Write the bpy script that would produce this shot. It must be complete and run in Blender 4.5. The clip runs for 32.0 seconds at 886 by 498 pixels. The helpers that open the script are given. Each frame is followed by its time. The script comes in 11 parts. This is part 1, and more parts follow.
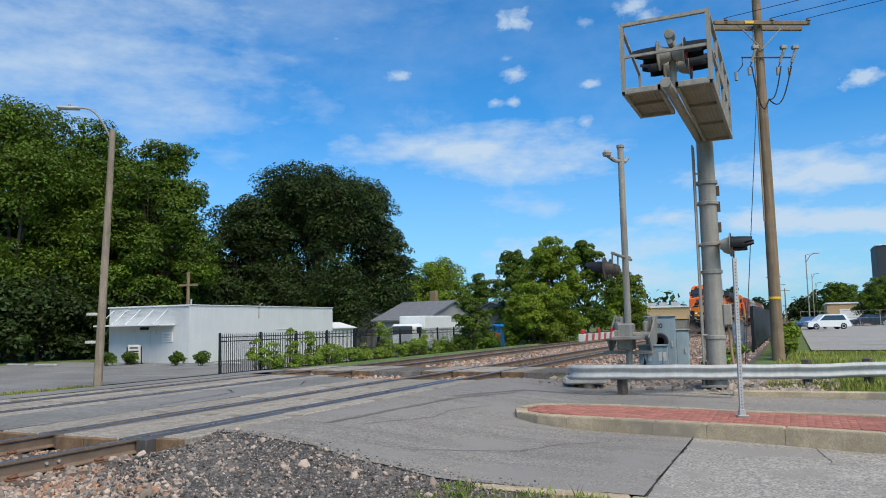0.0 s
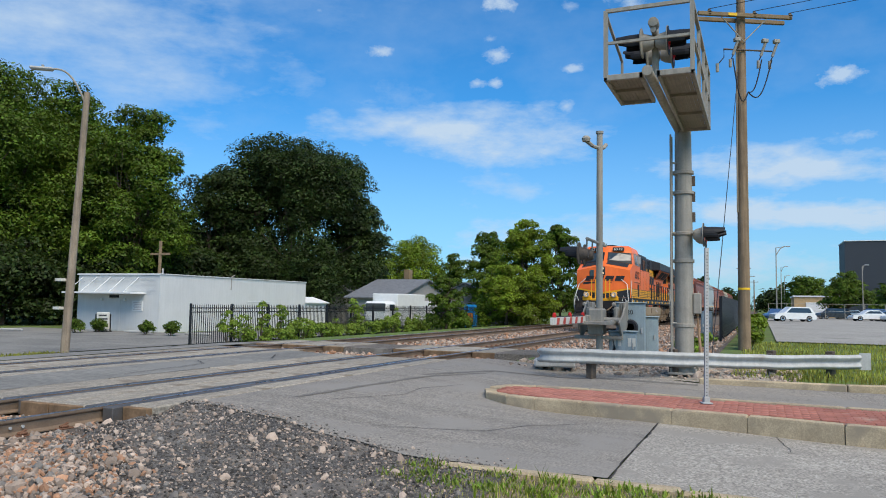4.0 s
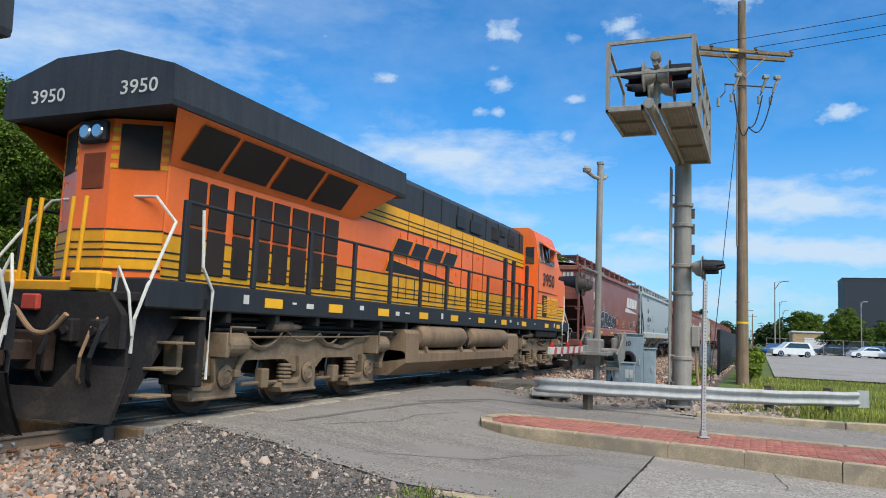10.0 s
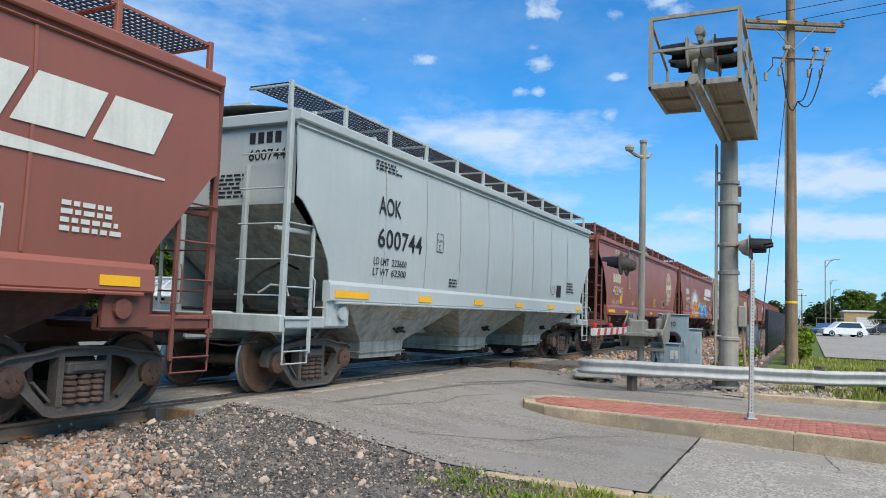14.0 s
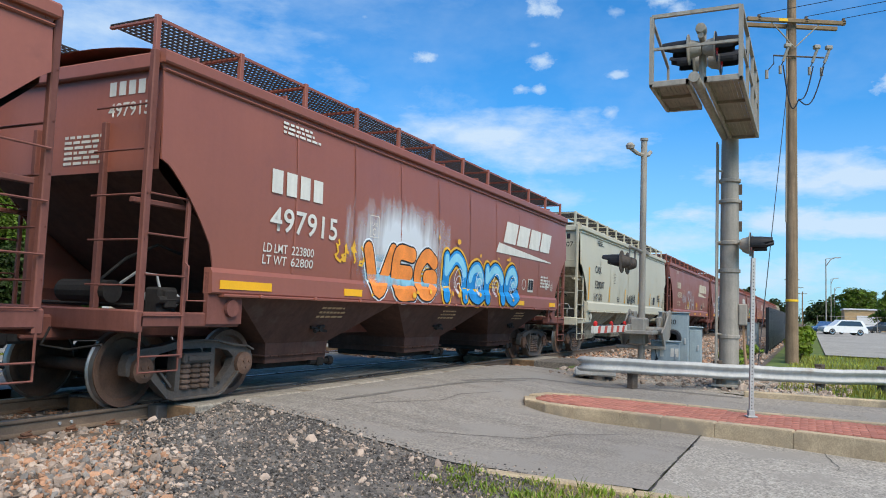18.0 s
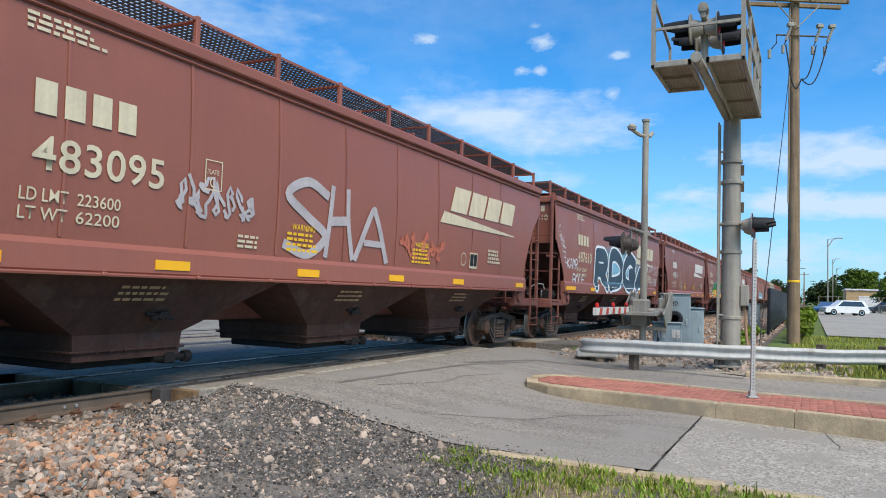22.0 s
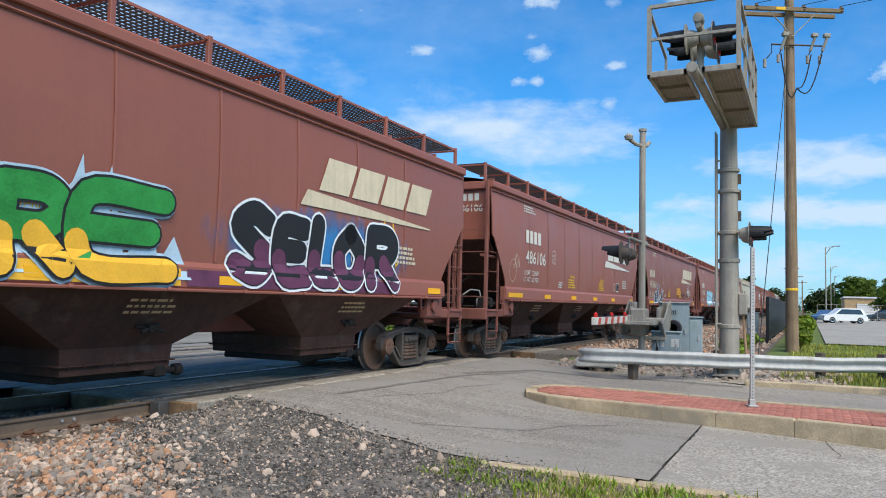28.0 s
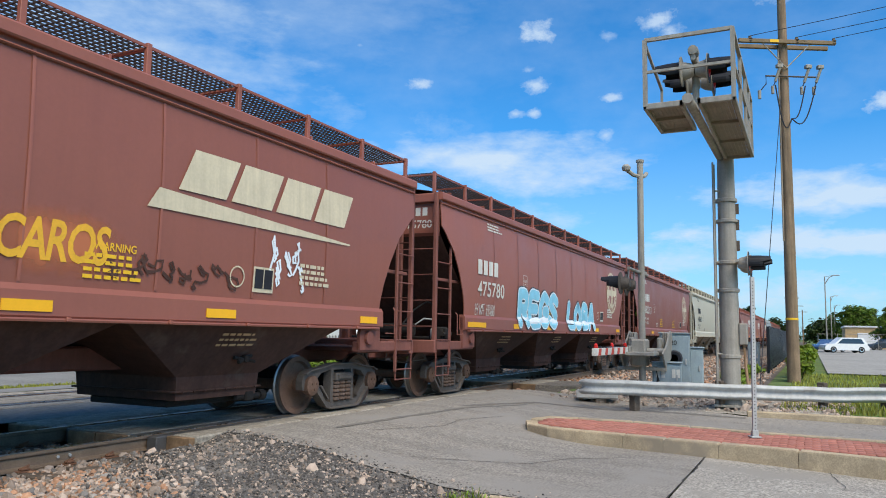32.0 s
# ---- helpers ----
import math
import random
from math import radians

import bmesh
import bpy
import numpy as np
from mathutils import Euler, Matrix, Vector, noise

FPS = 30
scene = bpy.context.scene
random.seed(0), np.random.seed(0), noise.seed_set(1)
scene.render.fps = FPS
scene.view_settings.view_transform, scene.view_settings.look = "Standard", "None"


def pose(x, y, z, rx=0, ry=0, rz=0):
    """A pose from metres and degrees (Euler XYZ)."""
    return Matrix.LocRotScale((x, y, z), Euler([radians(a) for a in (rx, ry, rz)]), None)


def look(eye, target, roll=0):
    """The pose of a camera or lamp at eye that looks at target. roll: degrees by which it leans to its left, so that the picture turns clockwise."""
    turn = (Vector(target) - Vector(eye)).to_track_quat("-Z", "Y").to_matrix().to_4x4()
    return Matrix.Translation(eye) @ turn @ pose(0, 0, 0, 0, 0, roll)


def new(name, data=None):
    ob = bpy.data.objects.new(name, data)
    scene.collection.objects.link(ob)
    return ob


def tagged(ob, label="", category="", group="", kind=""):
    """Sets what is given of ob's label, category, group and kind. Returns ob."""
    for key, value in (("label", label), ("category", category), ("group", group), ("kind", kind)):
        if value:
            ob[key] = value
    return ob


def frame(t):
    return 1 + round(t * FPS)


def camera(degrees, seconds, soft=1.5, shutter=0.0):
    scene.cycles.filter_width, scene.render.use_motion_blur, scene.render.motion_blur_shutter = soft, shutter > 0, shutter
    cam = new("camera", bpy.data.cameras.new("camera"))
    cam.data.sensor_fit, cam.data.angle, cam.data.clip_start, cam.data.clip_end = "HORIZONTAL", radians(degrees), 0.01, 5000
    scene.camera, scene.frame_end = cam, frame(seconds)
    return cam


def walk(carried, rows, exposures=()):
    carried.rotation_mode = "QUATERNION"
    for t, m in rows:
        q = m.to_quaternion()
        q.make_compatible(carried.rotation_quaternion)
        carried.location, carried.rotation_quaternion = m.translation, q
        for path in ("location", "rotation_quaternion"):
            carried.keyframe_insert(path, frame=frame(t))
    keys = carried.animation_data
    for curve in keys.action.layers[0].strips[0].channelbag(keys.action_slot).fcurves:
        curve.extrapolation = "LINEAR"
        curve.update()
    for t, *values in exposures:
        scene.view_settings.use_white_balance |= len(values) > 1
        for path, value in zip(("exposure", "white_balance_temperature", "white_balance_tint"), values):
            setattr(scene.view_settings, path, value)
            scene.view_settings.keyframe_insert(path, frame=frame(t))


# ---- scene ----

# ---------------------------------------------------------------- camera
# Axes: x runs along the railway towards the far end, y from the camera across the tracks, z = 0 at the rail heads.
EYE = (0.0, 0.0, 1.32)
TURNS = [
    (0, 95.72, 1.14, -65.09),
    (0.5, 95.48, 1.21, -65.70),
    (1, 95.03, 1.18, -66.21),
    (1.5, 94.27, 1.13, -66.59),
    (2, 93.57, 1.12, -66.87),
    (2.5, 93.10, 1.10, -66.98),
    (3, 93.17, 0.99, -66.94),
    (3.5, 93.70, 0.11, -67.02),
    (5.5, 94.46, -2.94, -67.13),
    (6, 94.89, -2.97, -67.18),
    (6.5, 95.84, -2.74, -67.25),
    (7, 96.70, -2.66, -67.24),
    (7.5, 97.37, -2.63, -67.28),
    (8, 97.68, -2.65, -67.29),
    (8.5, 97.70, -2.63, -67.34),
    (9, 97.44, -2.62, -67.36),
    (9.5, 96.75, -2.41, -67.30),
    (10, 96.15, -2.35, -67.32),
    (10.5, 95.73, -2.37, -67.30),
    (11, 95.53, -2.34, -67.27),
    (11.5, 95.37, -2.34, -67.23),
    (12, 95.00, -2.08, -66.46),
    (12.5, 94.74, -1.92, -65.56),
    (13, 94.67, -1.94, -64.87),
    (13.5, 94.65, -1.98, -64.35),
    (15.5, 94.67, -1.96, -63.97),
    (16, 94.66, -1.97, -64.01),
    (16.5, 94.62, -2.00, -64.06),
    (17, 94.64, -1.99, -64.08),
    (17.5, 94.62, -1.96, -64.09),
    (18, 94.49, -2.03, -64.09),
    (18.5, 94.39, -2.00, -64.05),
    (19, 94.34, -2.03, -64.02),
    (19.5, 93.97, -1.83, -64.01),
    (20, 93.58, -1.68, -63.99),
    (20.5, 93.26, -1.71, -63.95),
    (21, 93.21, -1.69, -63.93),
    (21.5, 93.17, -1.70, -63.93),
    (22, 93.17, -1.71, -63.95),
    (22.5, 93.17, -1.72, -63.96),
    (23, 93.16, -1.72, -64.01),
    (23.5, 93.17, -1.70, -63.98),
    (24, 93.19, -1.60, -63.89),
    (24.5, 93.22, -1.59, -63.90),
    (25, 93.20, -1.59, -63.95),
    (25.5, 93.20, -1.62, -63.97),
    (27.5, 93.21, -1.60, -64.03),
    (28, 93.98, -1.32, -64.07),
    (28.5, 94.81, -1.09, -64.06),
    (29, 95.51, -0.95, -64.02),
    (29.5, 95.97, -1.00, -64.05),
    (30, 96.25, -0.97, -64.06),
    (30.5, 96.39, -0.95, -64.07),
    (31, 96.40, -0.93, -64.12),
    (31.5, 96.38, -0.97, -64.11),
    (32, 96.38, -0.97, -64.11),
]
cam = camera(61.0, 32.0, soft=1.0, shutter=0.0)
walk(cam, [(t, pose(*EYE, rx, ry, rz)) for t, rx, ry, rz in TURNS],
     [(0.0, -0.12), (6.5, -0.12), (8.5, -0.05), (12.0, 0.05), (16.0, 0.08), (25.5, 0.11), (32.0, 0.05)])

# ---------------------------------------------------------------- light
SUN_AZ, SUN_EL = radians(230.0), radians(52.0)     # direction to the sun, from +x towards +y
SKY_STRENGTH = 0.12
sun = new("sun", bpy.data.lights.new("sun", "SUN"))
sun.data.energy, sun.data.angle, sun.data.color = 4.6, radians(48), (1.0, 0.91, 0.77)
sun.matrix_world = look((0, 0, 60), Vector((0, 0, 60)) - Vector((math.cos(SUN_AZ) * math.cos(SUN_EL), math.sin(SUN_AZ) * math.cos(SUN_EL), math.sin(SUN_EL))))
scene.view_settings.exposure = 0.0


def build_sky():
    w = bpy.data.worlds.new("sky")
    scene.world = w
    w.use_nodes = True
    nt = w.node_tree
    nt.nodes.clear()
    N, L = nt.nodes.new, nt.links.new

    def math_node(op, a, b=None, c=None, clamp=False):
        n = N("ShaderNodeMath")
        n.operation, n.use_clamp = op, clamp
        for i, v in enumerate((a, b, c)):
            if v is None:
                continue
            if isinstance(v, (int, float)):
                n.inputs[i].default_value = v
            else:
                L(v, n.inputs[i])
        return n.outputs[0]

    out = N("ShaderNodeOutputWorld")
    bg = N("ShaderNodeBackground")
    bg.inputs["Strength"].default_value = SKY_STRENGTH
    sky = N("ShaderNodeTexSky")
    sky.sky_type, sky.sun_disc = "NISHITA", False
    sky.sun_elevation, sky.sun_rotation = SUN_EL, math.pi / 2 - SUN_AZ
    sky.air_density, sky.dust_density, sky.ozone_density = 1.0, 0.6, 2.5
    co = N("ShaderNodeTexCoord")
    sep = N("ShaderNodeSeparateXYZ")
    L(co.outputs["Generated"], sep.inputs[0])
    az = math_node("ARCTAN2", sep.outputs[1], sep.outputs[0])
    el = math_node("ARCSINE", sep.outputs[2])
    az, el = math_node("MULTIPLY", az, 57.2958), math_node("MULTIPLY", el, 57.2958)
    # ragged edges: the angles are shaken by noise at two sizes
    def fbm(scale, detail, stretch, rough=0.6):
        mp = N("ShaderNodeCombineXYZ")
        L(math_node("MULTIPLY", az, stretch), mp.inputs[0])
        L(el, mp.inputs[1])
        n = N("ShaderNodeTexNoise")
        n.inputs["Scale"].default_value, n.inputs["Detail"].default_value, n.inputs["Roughness"].default_value = scale, detail, rough
        L(mp.outputs[0], n.inputs["Vector"])
        return n.outputs[0]
    coarse = fbm(0.22, 6.0, 0.55)
    fine = fbm(1.1, 6.0, 0.7, 0.65)
    wisp = fbm(0.42, 8.0, 0.40, 0.62)
    total = None
    for a0, e0, ra, re, tilt, soft, amp in CLOUDS:
        da, de = math_node("SUBTRACT", az, a0), math_node("SUBTRACT", el, e0)
        de = math_node("MULTIPLY_ADD", da, tilt, de)
        r2 = math_node("ADD", math_node("POWER", math_node("DIVIDE", math_node("ABSOLUTE", da), ra), 2.0),
                       math_node("POWER", math_node("DIVIDE", math_node("ABSOLUTE", de), re), 2.0))
        d = math_node("SUBTRACT", 1.0, math_node("SQRT", r2))
        nz = math_node("MULTIPLY_ADD", wisp if ra > 4 else fine, 2.6, -1.3)
        v = math_node("MULTIPLY_ADD", nz, 0.9, d)
        v = math_node("MULTIPLY", math_node("DIVIDE", v, soft, clamp=True), amp)
        total = v if total is None else math_node("MAXIMUM", total, v)
    veil = math_node("MULTIPLY", math_node("MULTIPLY_ADD", coarse, 3.0, -1.2, clamp=True), 0.15)
    haze = math_node("MULTIPLY", math_node("SUBTRACT", 1.0, math_node("DIVIDE", math_node("ABSOLUTE", el), 15.0, clamp=True), clamp=True), 0.50)
    total = math_node("MAXIMUM", math_node("MAXIMUM", total, veil), haze)
    mix = N("ShaderNodeMix")
    mix.data_type = "RGBA"
    tint = N("ShaderNodeMix")
    tint.data_type, tint.blend_type = "RGBA", "MULTIPLY"
    tint.inputs[0].default_value = 1.0
    L(sky.outputs[0], tint.inputs[6])
    tint.inputs[7].default_value = SKY_TINT
    L(total, mix.inputs[0])
    L(tint.outputs[2], mix.inputs[6])
    mix.inputs[7].default_value = CLOUD_COLOUR
    L(mix.outputs[2], bg.inputs["Color"])
    L(bg.outputs[0], out.inputs[0])


# azimuth, elevation, half width, half height (degrees), slope, softness, strength
SKY_TINT = (0.30, 1.0, 1.50, 1)
CLOUD_COLOUR = (5.2, 6.4, 7.7, 1)
CLOUDS = [
    (20.88, 12.9, 11.8, 2.7, -0.06, 0.95, 0.92),
    (26.30, 15.51, 3.01, 1.29, -0.20, 1.9500000000000002, 0.41),
    (51.0, 18.0, 17.0, 10.5, 0.00, 1.4, 0.85),
    (-1.5, 9.9, 10.5, 2.0, -0.02, 0.8, 0.9),
    (-1.5, 6.6, 13.0, 1.6, -0.06, 0.7, 0.9),
    (16.6, 8.6, 6.0, 1.5, -0.05, 0.9, 0.6),
    (25.76, 9.31, 3.01, 0.30, -0.10, 1.7999999999999998, 0.287),
    (13.4, 5.2, 15.0, 2.8, 0.00, 0.9, 0.75),
    (18.83, 22.35, 1.55, 1.03, 0.00, 0.8250000000000001, 0.7789999999999999),
    (28.01, 18.74, 1.12, 0.56, 0.00, 0.8999999999999999, 0.738),
    (18.96, 18.59, 1.16, 0.60, 0.00, 0.8999999999999999, 0.738),
    (19.49, 19.76, 0.77, 0.30, 0.00, 1.0499999999999998, 0.49199999999999994),
    (20.51, 16.57, 0.86, 0.34, 0.00, 0.8999999999999999, 0.697),
    (19.11, 16.59, 0.60, 0.43, 0.00, 0.8999999999999999, 0.697),
    (13.16, 17.53, 1.12, 0.39, 0.00, 0.8999999999999999, 0.697),
    (13.65, 14.79, 0.77, 0.60, 0.00, 1.0499999999999998, 0.615),
    (9.62, 22.66, 1.55, 0.95, 0.00, 0.8250000000000001, 0.738),
    (8.74, 21.99, 1.12, 0.77, 0.00, 0.8999999999999999, 0.656),
    (-5.17, 15.59, 1.46, 0.73, 0.00, 0.75, 0.7789999999999999),
    (13.39, 21.89, 0.77, 0.39, 0.00, 1.0499999999999998, 0.49199999999999994),
    (-6.04, 11.59, 1.29, 0.60, 0.00, 1.0499999999999998, 0.574),
    (39.75, 16.56, 0.69, 0.69, 0.00, 1.2000000000000002, 0.328),
    (32.82, 21.33, 0.43, 0.26, 0.00, 1.2000000000000002, 0.41),
    (1.24, 24.02, 2.58, 1.29, 0.00, 0.8999999999999999, 0.656),
    (19.13, 26.52, 1.72, 1.07, 0.00, 0.8999999999999999, 0.738),
    (11.72, 25.54, 1.12, 0.69, 0.00, 0.8999999999999999, 0.656),
    (25.40, 26.92, 1.12, 0.60, 0.00, 0.8999999999999999, 0.574),
    (35.0, 24.0, 13.0, 6.0, 0.10, 1.6, 0.42),
    (8.0, 3.0, 30.0, 3.2, 0.00, 0.9, 0.8),
    (-110.0, 56.0, 75.0, 40.0, 0.0, 1.6, 0.85),   # thin cloud that veils the sun
]
build_sky()


# ---------------------------------------------------------------- materials
def mat(name, base, rough=0.7, metal=0.0, vary=0.12, scale=3.0, fine=40.0, bump=0.15, spots=None, spot_at=0.62, streak=0.0, per_object=0.0,
        island=0.0, emit=0.0, spec=0.24, spot_scale=1.3, bump_size=0.01, clear=0.0, grain=None, lanes=0.0):
    m = bpy.data.materials.new(name)
    m.use_nodes = True
    nt = m.node_tree
    N, L = nt.nodes.new, nt.links.new
    b = nt.nodes["Principled BSDF"]
    b.inputs["Metallic"].default_value = metal
    b.inputs["Specular IOR Level"].default_value = spec
    co = N("ShaderNodeTexCoord").outputs["Object"]

    def noise_tex(s, detail, vec=co):
        n = N("ShaderNodeTexNoise")
        n.inputs["Scale"].default_value, n.inputs["Detail"].default_value, n.inputs["Roughness"].default_value = s, detail, 0.6
        L(vec, n.inputs["Vector"])
        return n.outputs[0]

    def ramp(v, lo, hi, a, c):
        n = N("ShaderNodeMapRange")
        n.inputs[1].default_value, n.inputs[2].default_value, n.inputs[3].default_value, n.inputs[4].default_value = lo, hi, a, c
        L(v, n.inputs[0])
        return n.outputs[0]

    big, small = noise_tex(scale, 5), noise_tex(fine, 4)
    f = N("ShaderNodeMath")
    f.operation = "MULTIPLY"
    L(ramp(big, 0.3, 0.7, 1 - vary, 1 + vary), f.inputs[0])
    L(ramp(small, 0.25, 0.75, 1 - vary * 0.8, 1 + vary * 0.8), f.inputs[1])
    val = f.outputs[0]
    for amount, source in ((per_object, "obj"), (island, "isl")):
        if amount:
            r = N("ShaderNodeObjectInfo").outputs["Random"] if source == "obj" else N("ShaderNodeNewGeometry").outputs["Random Per Island"]
            g = N("ShaderNodeMath")
            g.operation = "MULTIPLY"
            L(val, g.inputs[0])
            L(ramp(r, 0, 1, 1 - amount, 1 + amount), g.inputs[1])
            val = g.outputs[0]
    if streak:
        mp = N("ShaderNodeMapping")
        mp.inputs["Scale"].default_value = (5.0, 5.0, 0.35)
        L(co, mp.inputs[0])
        g = N("ShaderNodeMath")
        g.operation = "MULTIPLY"
        L(val, g.inputs[0])
        L(ramp(noise_tex(1.6, 6, mp.outputs[0]), 0.35, 0.7, 1 + streak, 1 - streak), g.inputs[1])
        val = g.outputs[0]
    def times(v, w):
        g = N("ShaderNodeMath")
        g.operation = "MULTIPLY"
        L(v, g.inputs[0])
        L(w, g.inputs[1])
        return g.outputs[0]
    for g_scale, g_amount in grain or ():
        val = times(val, ramp(noise_tex(g_scale, 2), 0.38, 0.62, 1 - g_amount, 1 + g_amount))
    if lanes:
        mp = N("ShaderNodeMapping")
        mp.inputs["Scale"].default_value = (2.2, 0.16, 1.0)
        L(co, mp.inputs[0])
        val = times(val, ramp(noise_tex(1.0, 5, mp.outputs[0]), 0.35, 0.65, 1 - lanes, 1 + lanes))
    hsv = N("ShaderNodeHueSaturation")
    hsv.inputs["Color"].default_value = (*base, 1)
    L(val, hsv.inputs["Value"])
    colour = hsv.outputs[0]
    if spots:
        mx = N("ShaderNodeMix")
        mx.data_type = "RGBA"
        L(ramp(noise_tex(spot_scale, 7), spot_at - 0.05, spot_at + 0.05, 0, 1), mx.inputs[0])
        L(colour, mx.inputs[6])
        mx.inputs[7].default_value = (*spots, 1)
        colour = mx.outputs[2]
    L(colour, b.inputs["Base Color"])
    L(ramp(big, 0.3, 0.7, max(rough - 0.08, 0.02), min(rough + 0.08, 1)), b.inputs["Roughness"])
    if bump:
        bp = N("ShaderNodeBump")
        bp.inputs["Strength"].default_value, bp.inputs["Distance"].default_value = bump, bump_size
        L(small, bp.inputs["Height"])
        L(bp.outputs[0], b.inputs["Normal"])
    if clear:
        b.inputs["Coat Weight"].default_value = clear
        b.inputs["Coat Roughness"].default_value = 0.15
    if emit:
        b.inputs["Emission Color"].default_value = (*base, 1)
        b.inputs["Emission Strength"].default_value = emit
    return m


def leaf_mat(name, base, vary=0.35):
    m = bpy.data.materials.new(name)
    m.use_nodes = True
    nt = m.node_tree
    N, L = nt.nodes.new, nt.links.new
    b = nt.nodes["Principled BSDF"]
    b.inputs["Roughness"].default_value, b.inputs["Specular IOR Level"].default_value = 0.55, 0.25
    geo = N("ShaderNodeNewGeometry")
    rng = N("ShaderNodeMapRange")
    rng.inputs[3].default_value, rng.inputs[4].default_value = 1 - vary, 1 + vary
    L(geo.outputs["Random Per Island"], rng.inputs[0])
    n = N("ShaderNodeTexNoise")
    n.inputs["Scale"].default_value, n.inputs["Detail"].default_value = 0.45, 4
    L(N("ShaderNodeTexCoord").outputs["Object"], n.inputs["Vector"])
    r2 = N("ShaderNodeMapRange")
    r2.inputs[1].default_value, r2.inputs[2].default_value, r2.inputs[3].default_value, r2.inputs[4].default_value = 0.3, 0.7, 0.5, 1.5
    L(n.outputs[0], r2.inputs[0])
    mul = N("ShaderNodeMath")
    mul.operation = "MULTIPLY"
    L(rng.outputs[0], mul.inputs[0])
    L(r2.outputs[0], mul.inputs[1])
    hue = N("ShaderNodeMapRange")
    hue.inputs[3].default_value, hue.inputs[4].default_value = 0.485, 0.515
    L(geo.outputs["Random Per Island"], hue.inputs[0])
    hsv = N("ShaderNodeHueSaturation")
    hsv.inputs["Color"].default_value = (*base, 1)
    L(mul.outputs[0], hsv.inputs["Value"])
    L(hue.outputs[0], hsv.inputs["Hue"])
    tr = N("ShaderNodeBsdfTranslucent")
    mx = N("ShaderNodeMixShader")
    mx.inputs[0].default_value = 0.3
    L(hsv.outputs[0], b.inputs["Base Color"])
    L(hsv.outputs[0], tr.inputs["Color"])
    L(b.outputs[0], mx.inputs[1])
    L(tr.outputs[0], mx.inputs[2])
    L(mx.outputs[0], nt.nodes["Material Output"].inputs["Surface"])
    return m


def spray_mat(name, colour, soft=1.0):
    """Sprayed paint that thins out towards the edges of its patch."""
    m = bpy.data.materials.new(name)
    m.use_nodes = True
    nt = m.node_tree
    N, L = nt.nodes.new, nt.links.new
    b = nt.nodes["Principled BSDF"]
    b.inputs["Base Color"].default_value, b.inputs["Roughness"].default_value = (*colour, 1), 0.6
    co = N("ShaderNodeTexCoord")
    sub = N("ShaderNodeVectorMath")
    sub.operation = "SUBTRACT"
    sub.inputs[1].default_value = (0.5, 0.5, 0.5)
    L(co.outputs["Generated"], sub.inputs[0])
    mul = N("ShaderNodeVectorMath")
    mul.operation = "MULTIPLY"
    mul.inputs[1].default_value = (2, 0, 2)
    L(sub.outputs[0], mul.inputs[0])
    ln = N("ShaderNodeVectorMath")
    ln.operation = "LENGTH"
    L(mul.outputs[0], ln.inputs[0])
    mp = N("ShaderNodeMapping")
    mp.inputs["Scale"].default_value = (5, 5, 1.2)
    L(co.outputs["Object"], mp.inputs[0])
    nz = N("ShaderNodeTexNoise")
    nz.inputs["Scale"].default_value, nz.inputs["Detail"].default_value = 1.0, 6
    L(mp.outputs[0], nz.inputs["Vector"])
    add = N("ShaderNodeMath")
    add.operation = "MULTIPLY_ADD"
    add.inputs[1].default_value = 0.9
    L(nz.outputs[0], add.inputs[0])
    L(ln.outputs["Value"], add.inputs[2])
    rng = N("ShaderNodeMapRange")
    rng.inputs[1].default_value, rng.inputs[2].default_value, rng.inputs[3].default_value, rng.inputs[4].default_value = 1.35, 0.75, 0.0, 0.85 * soft
    L(add.outputs[0], rng.inputs[0])
    L(rng.outputs[0], b.inputs["Alpha"])
    return m


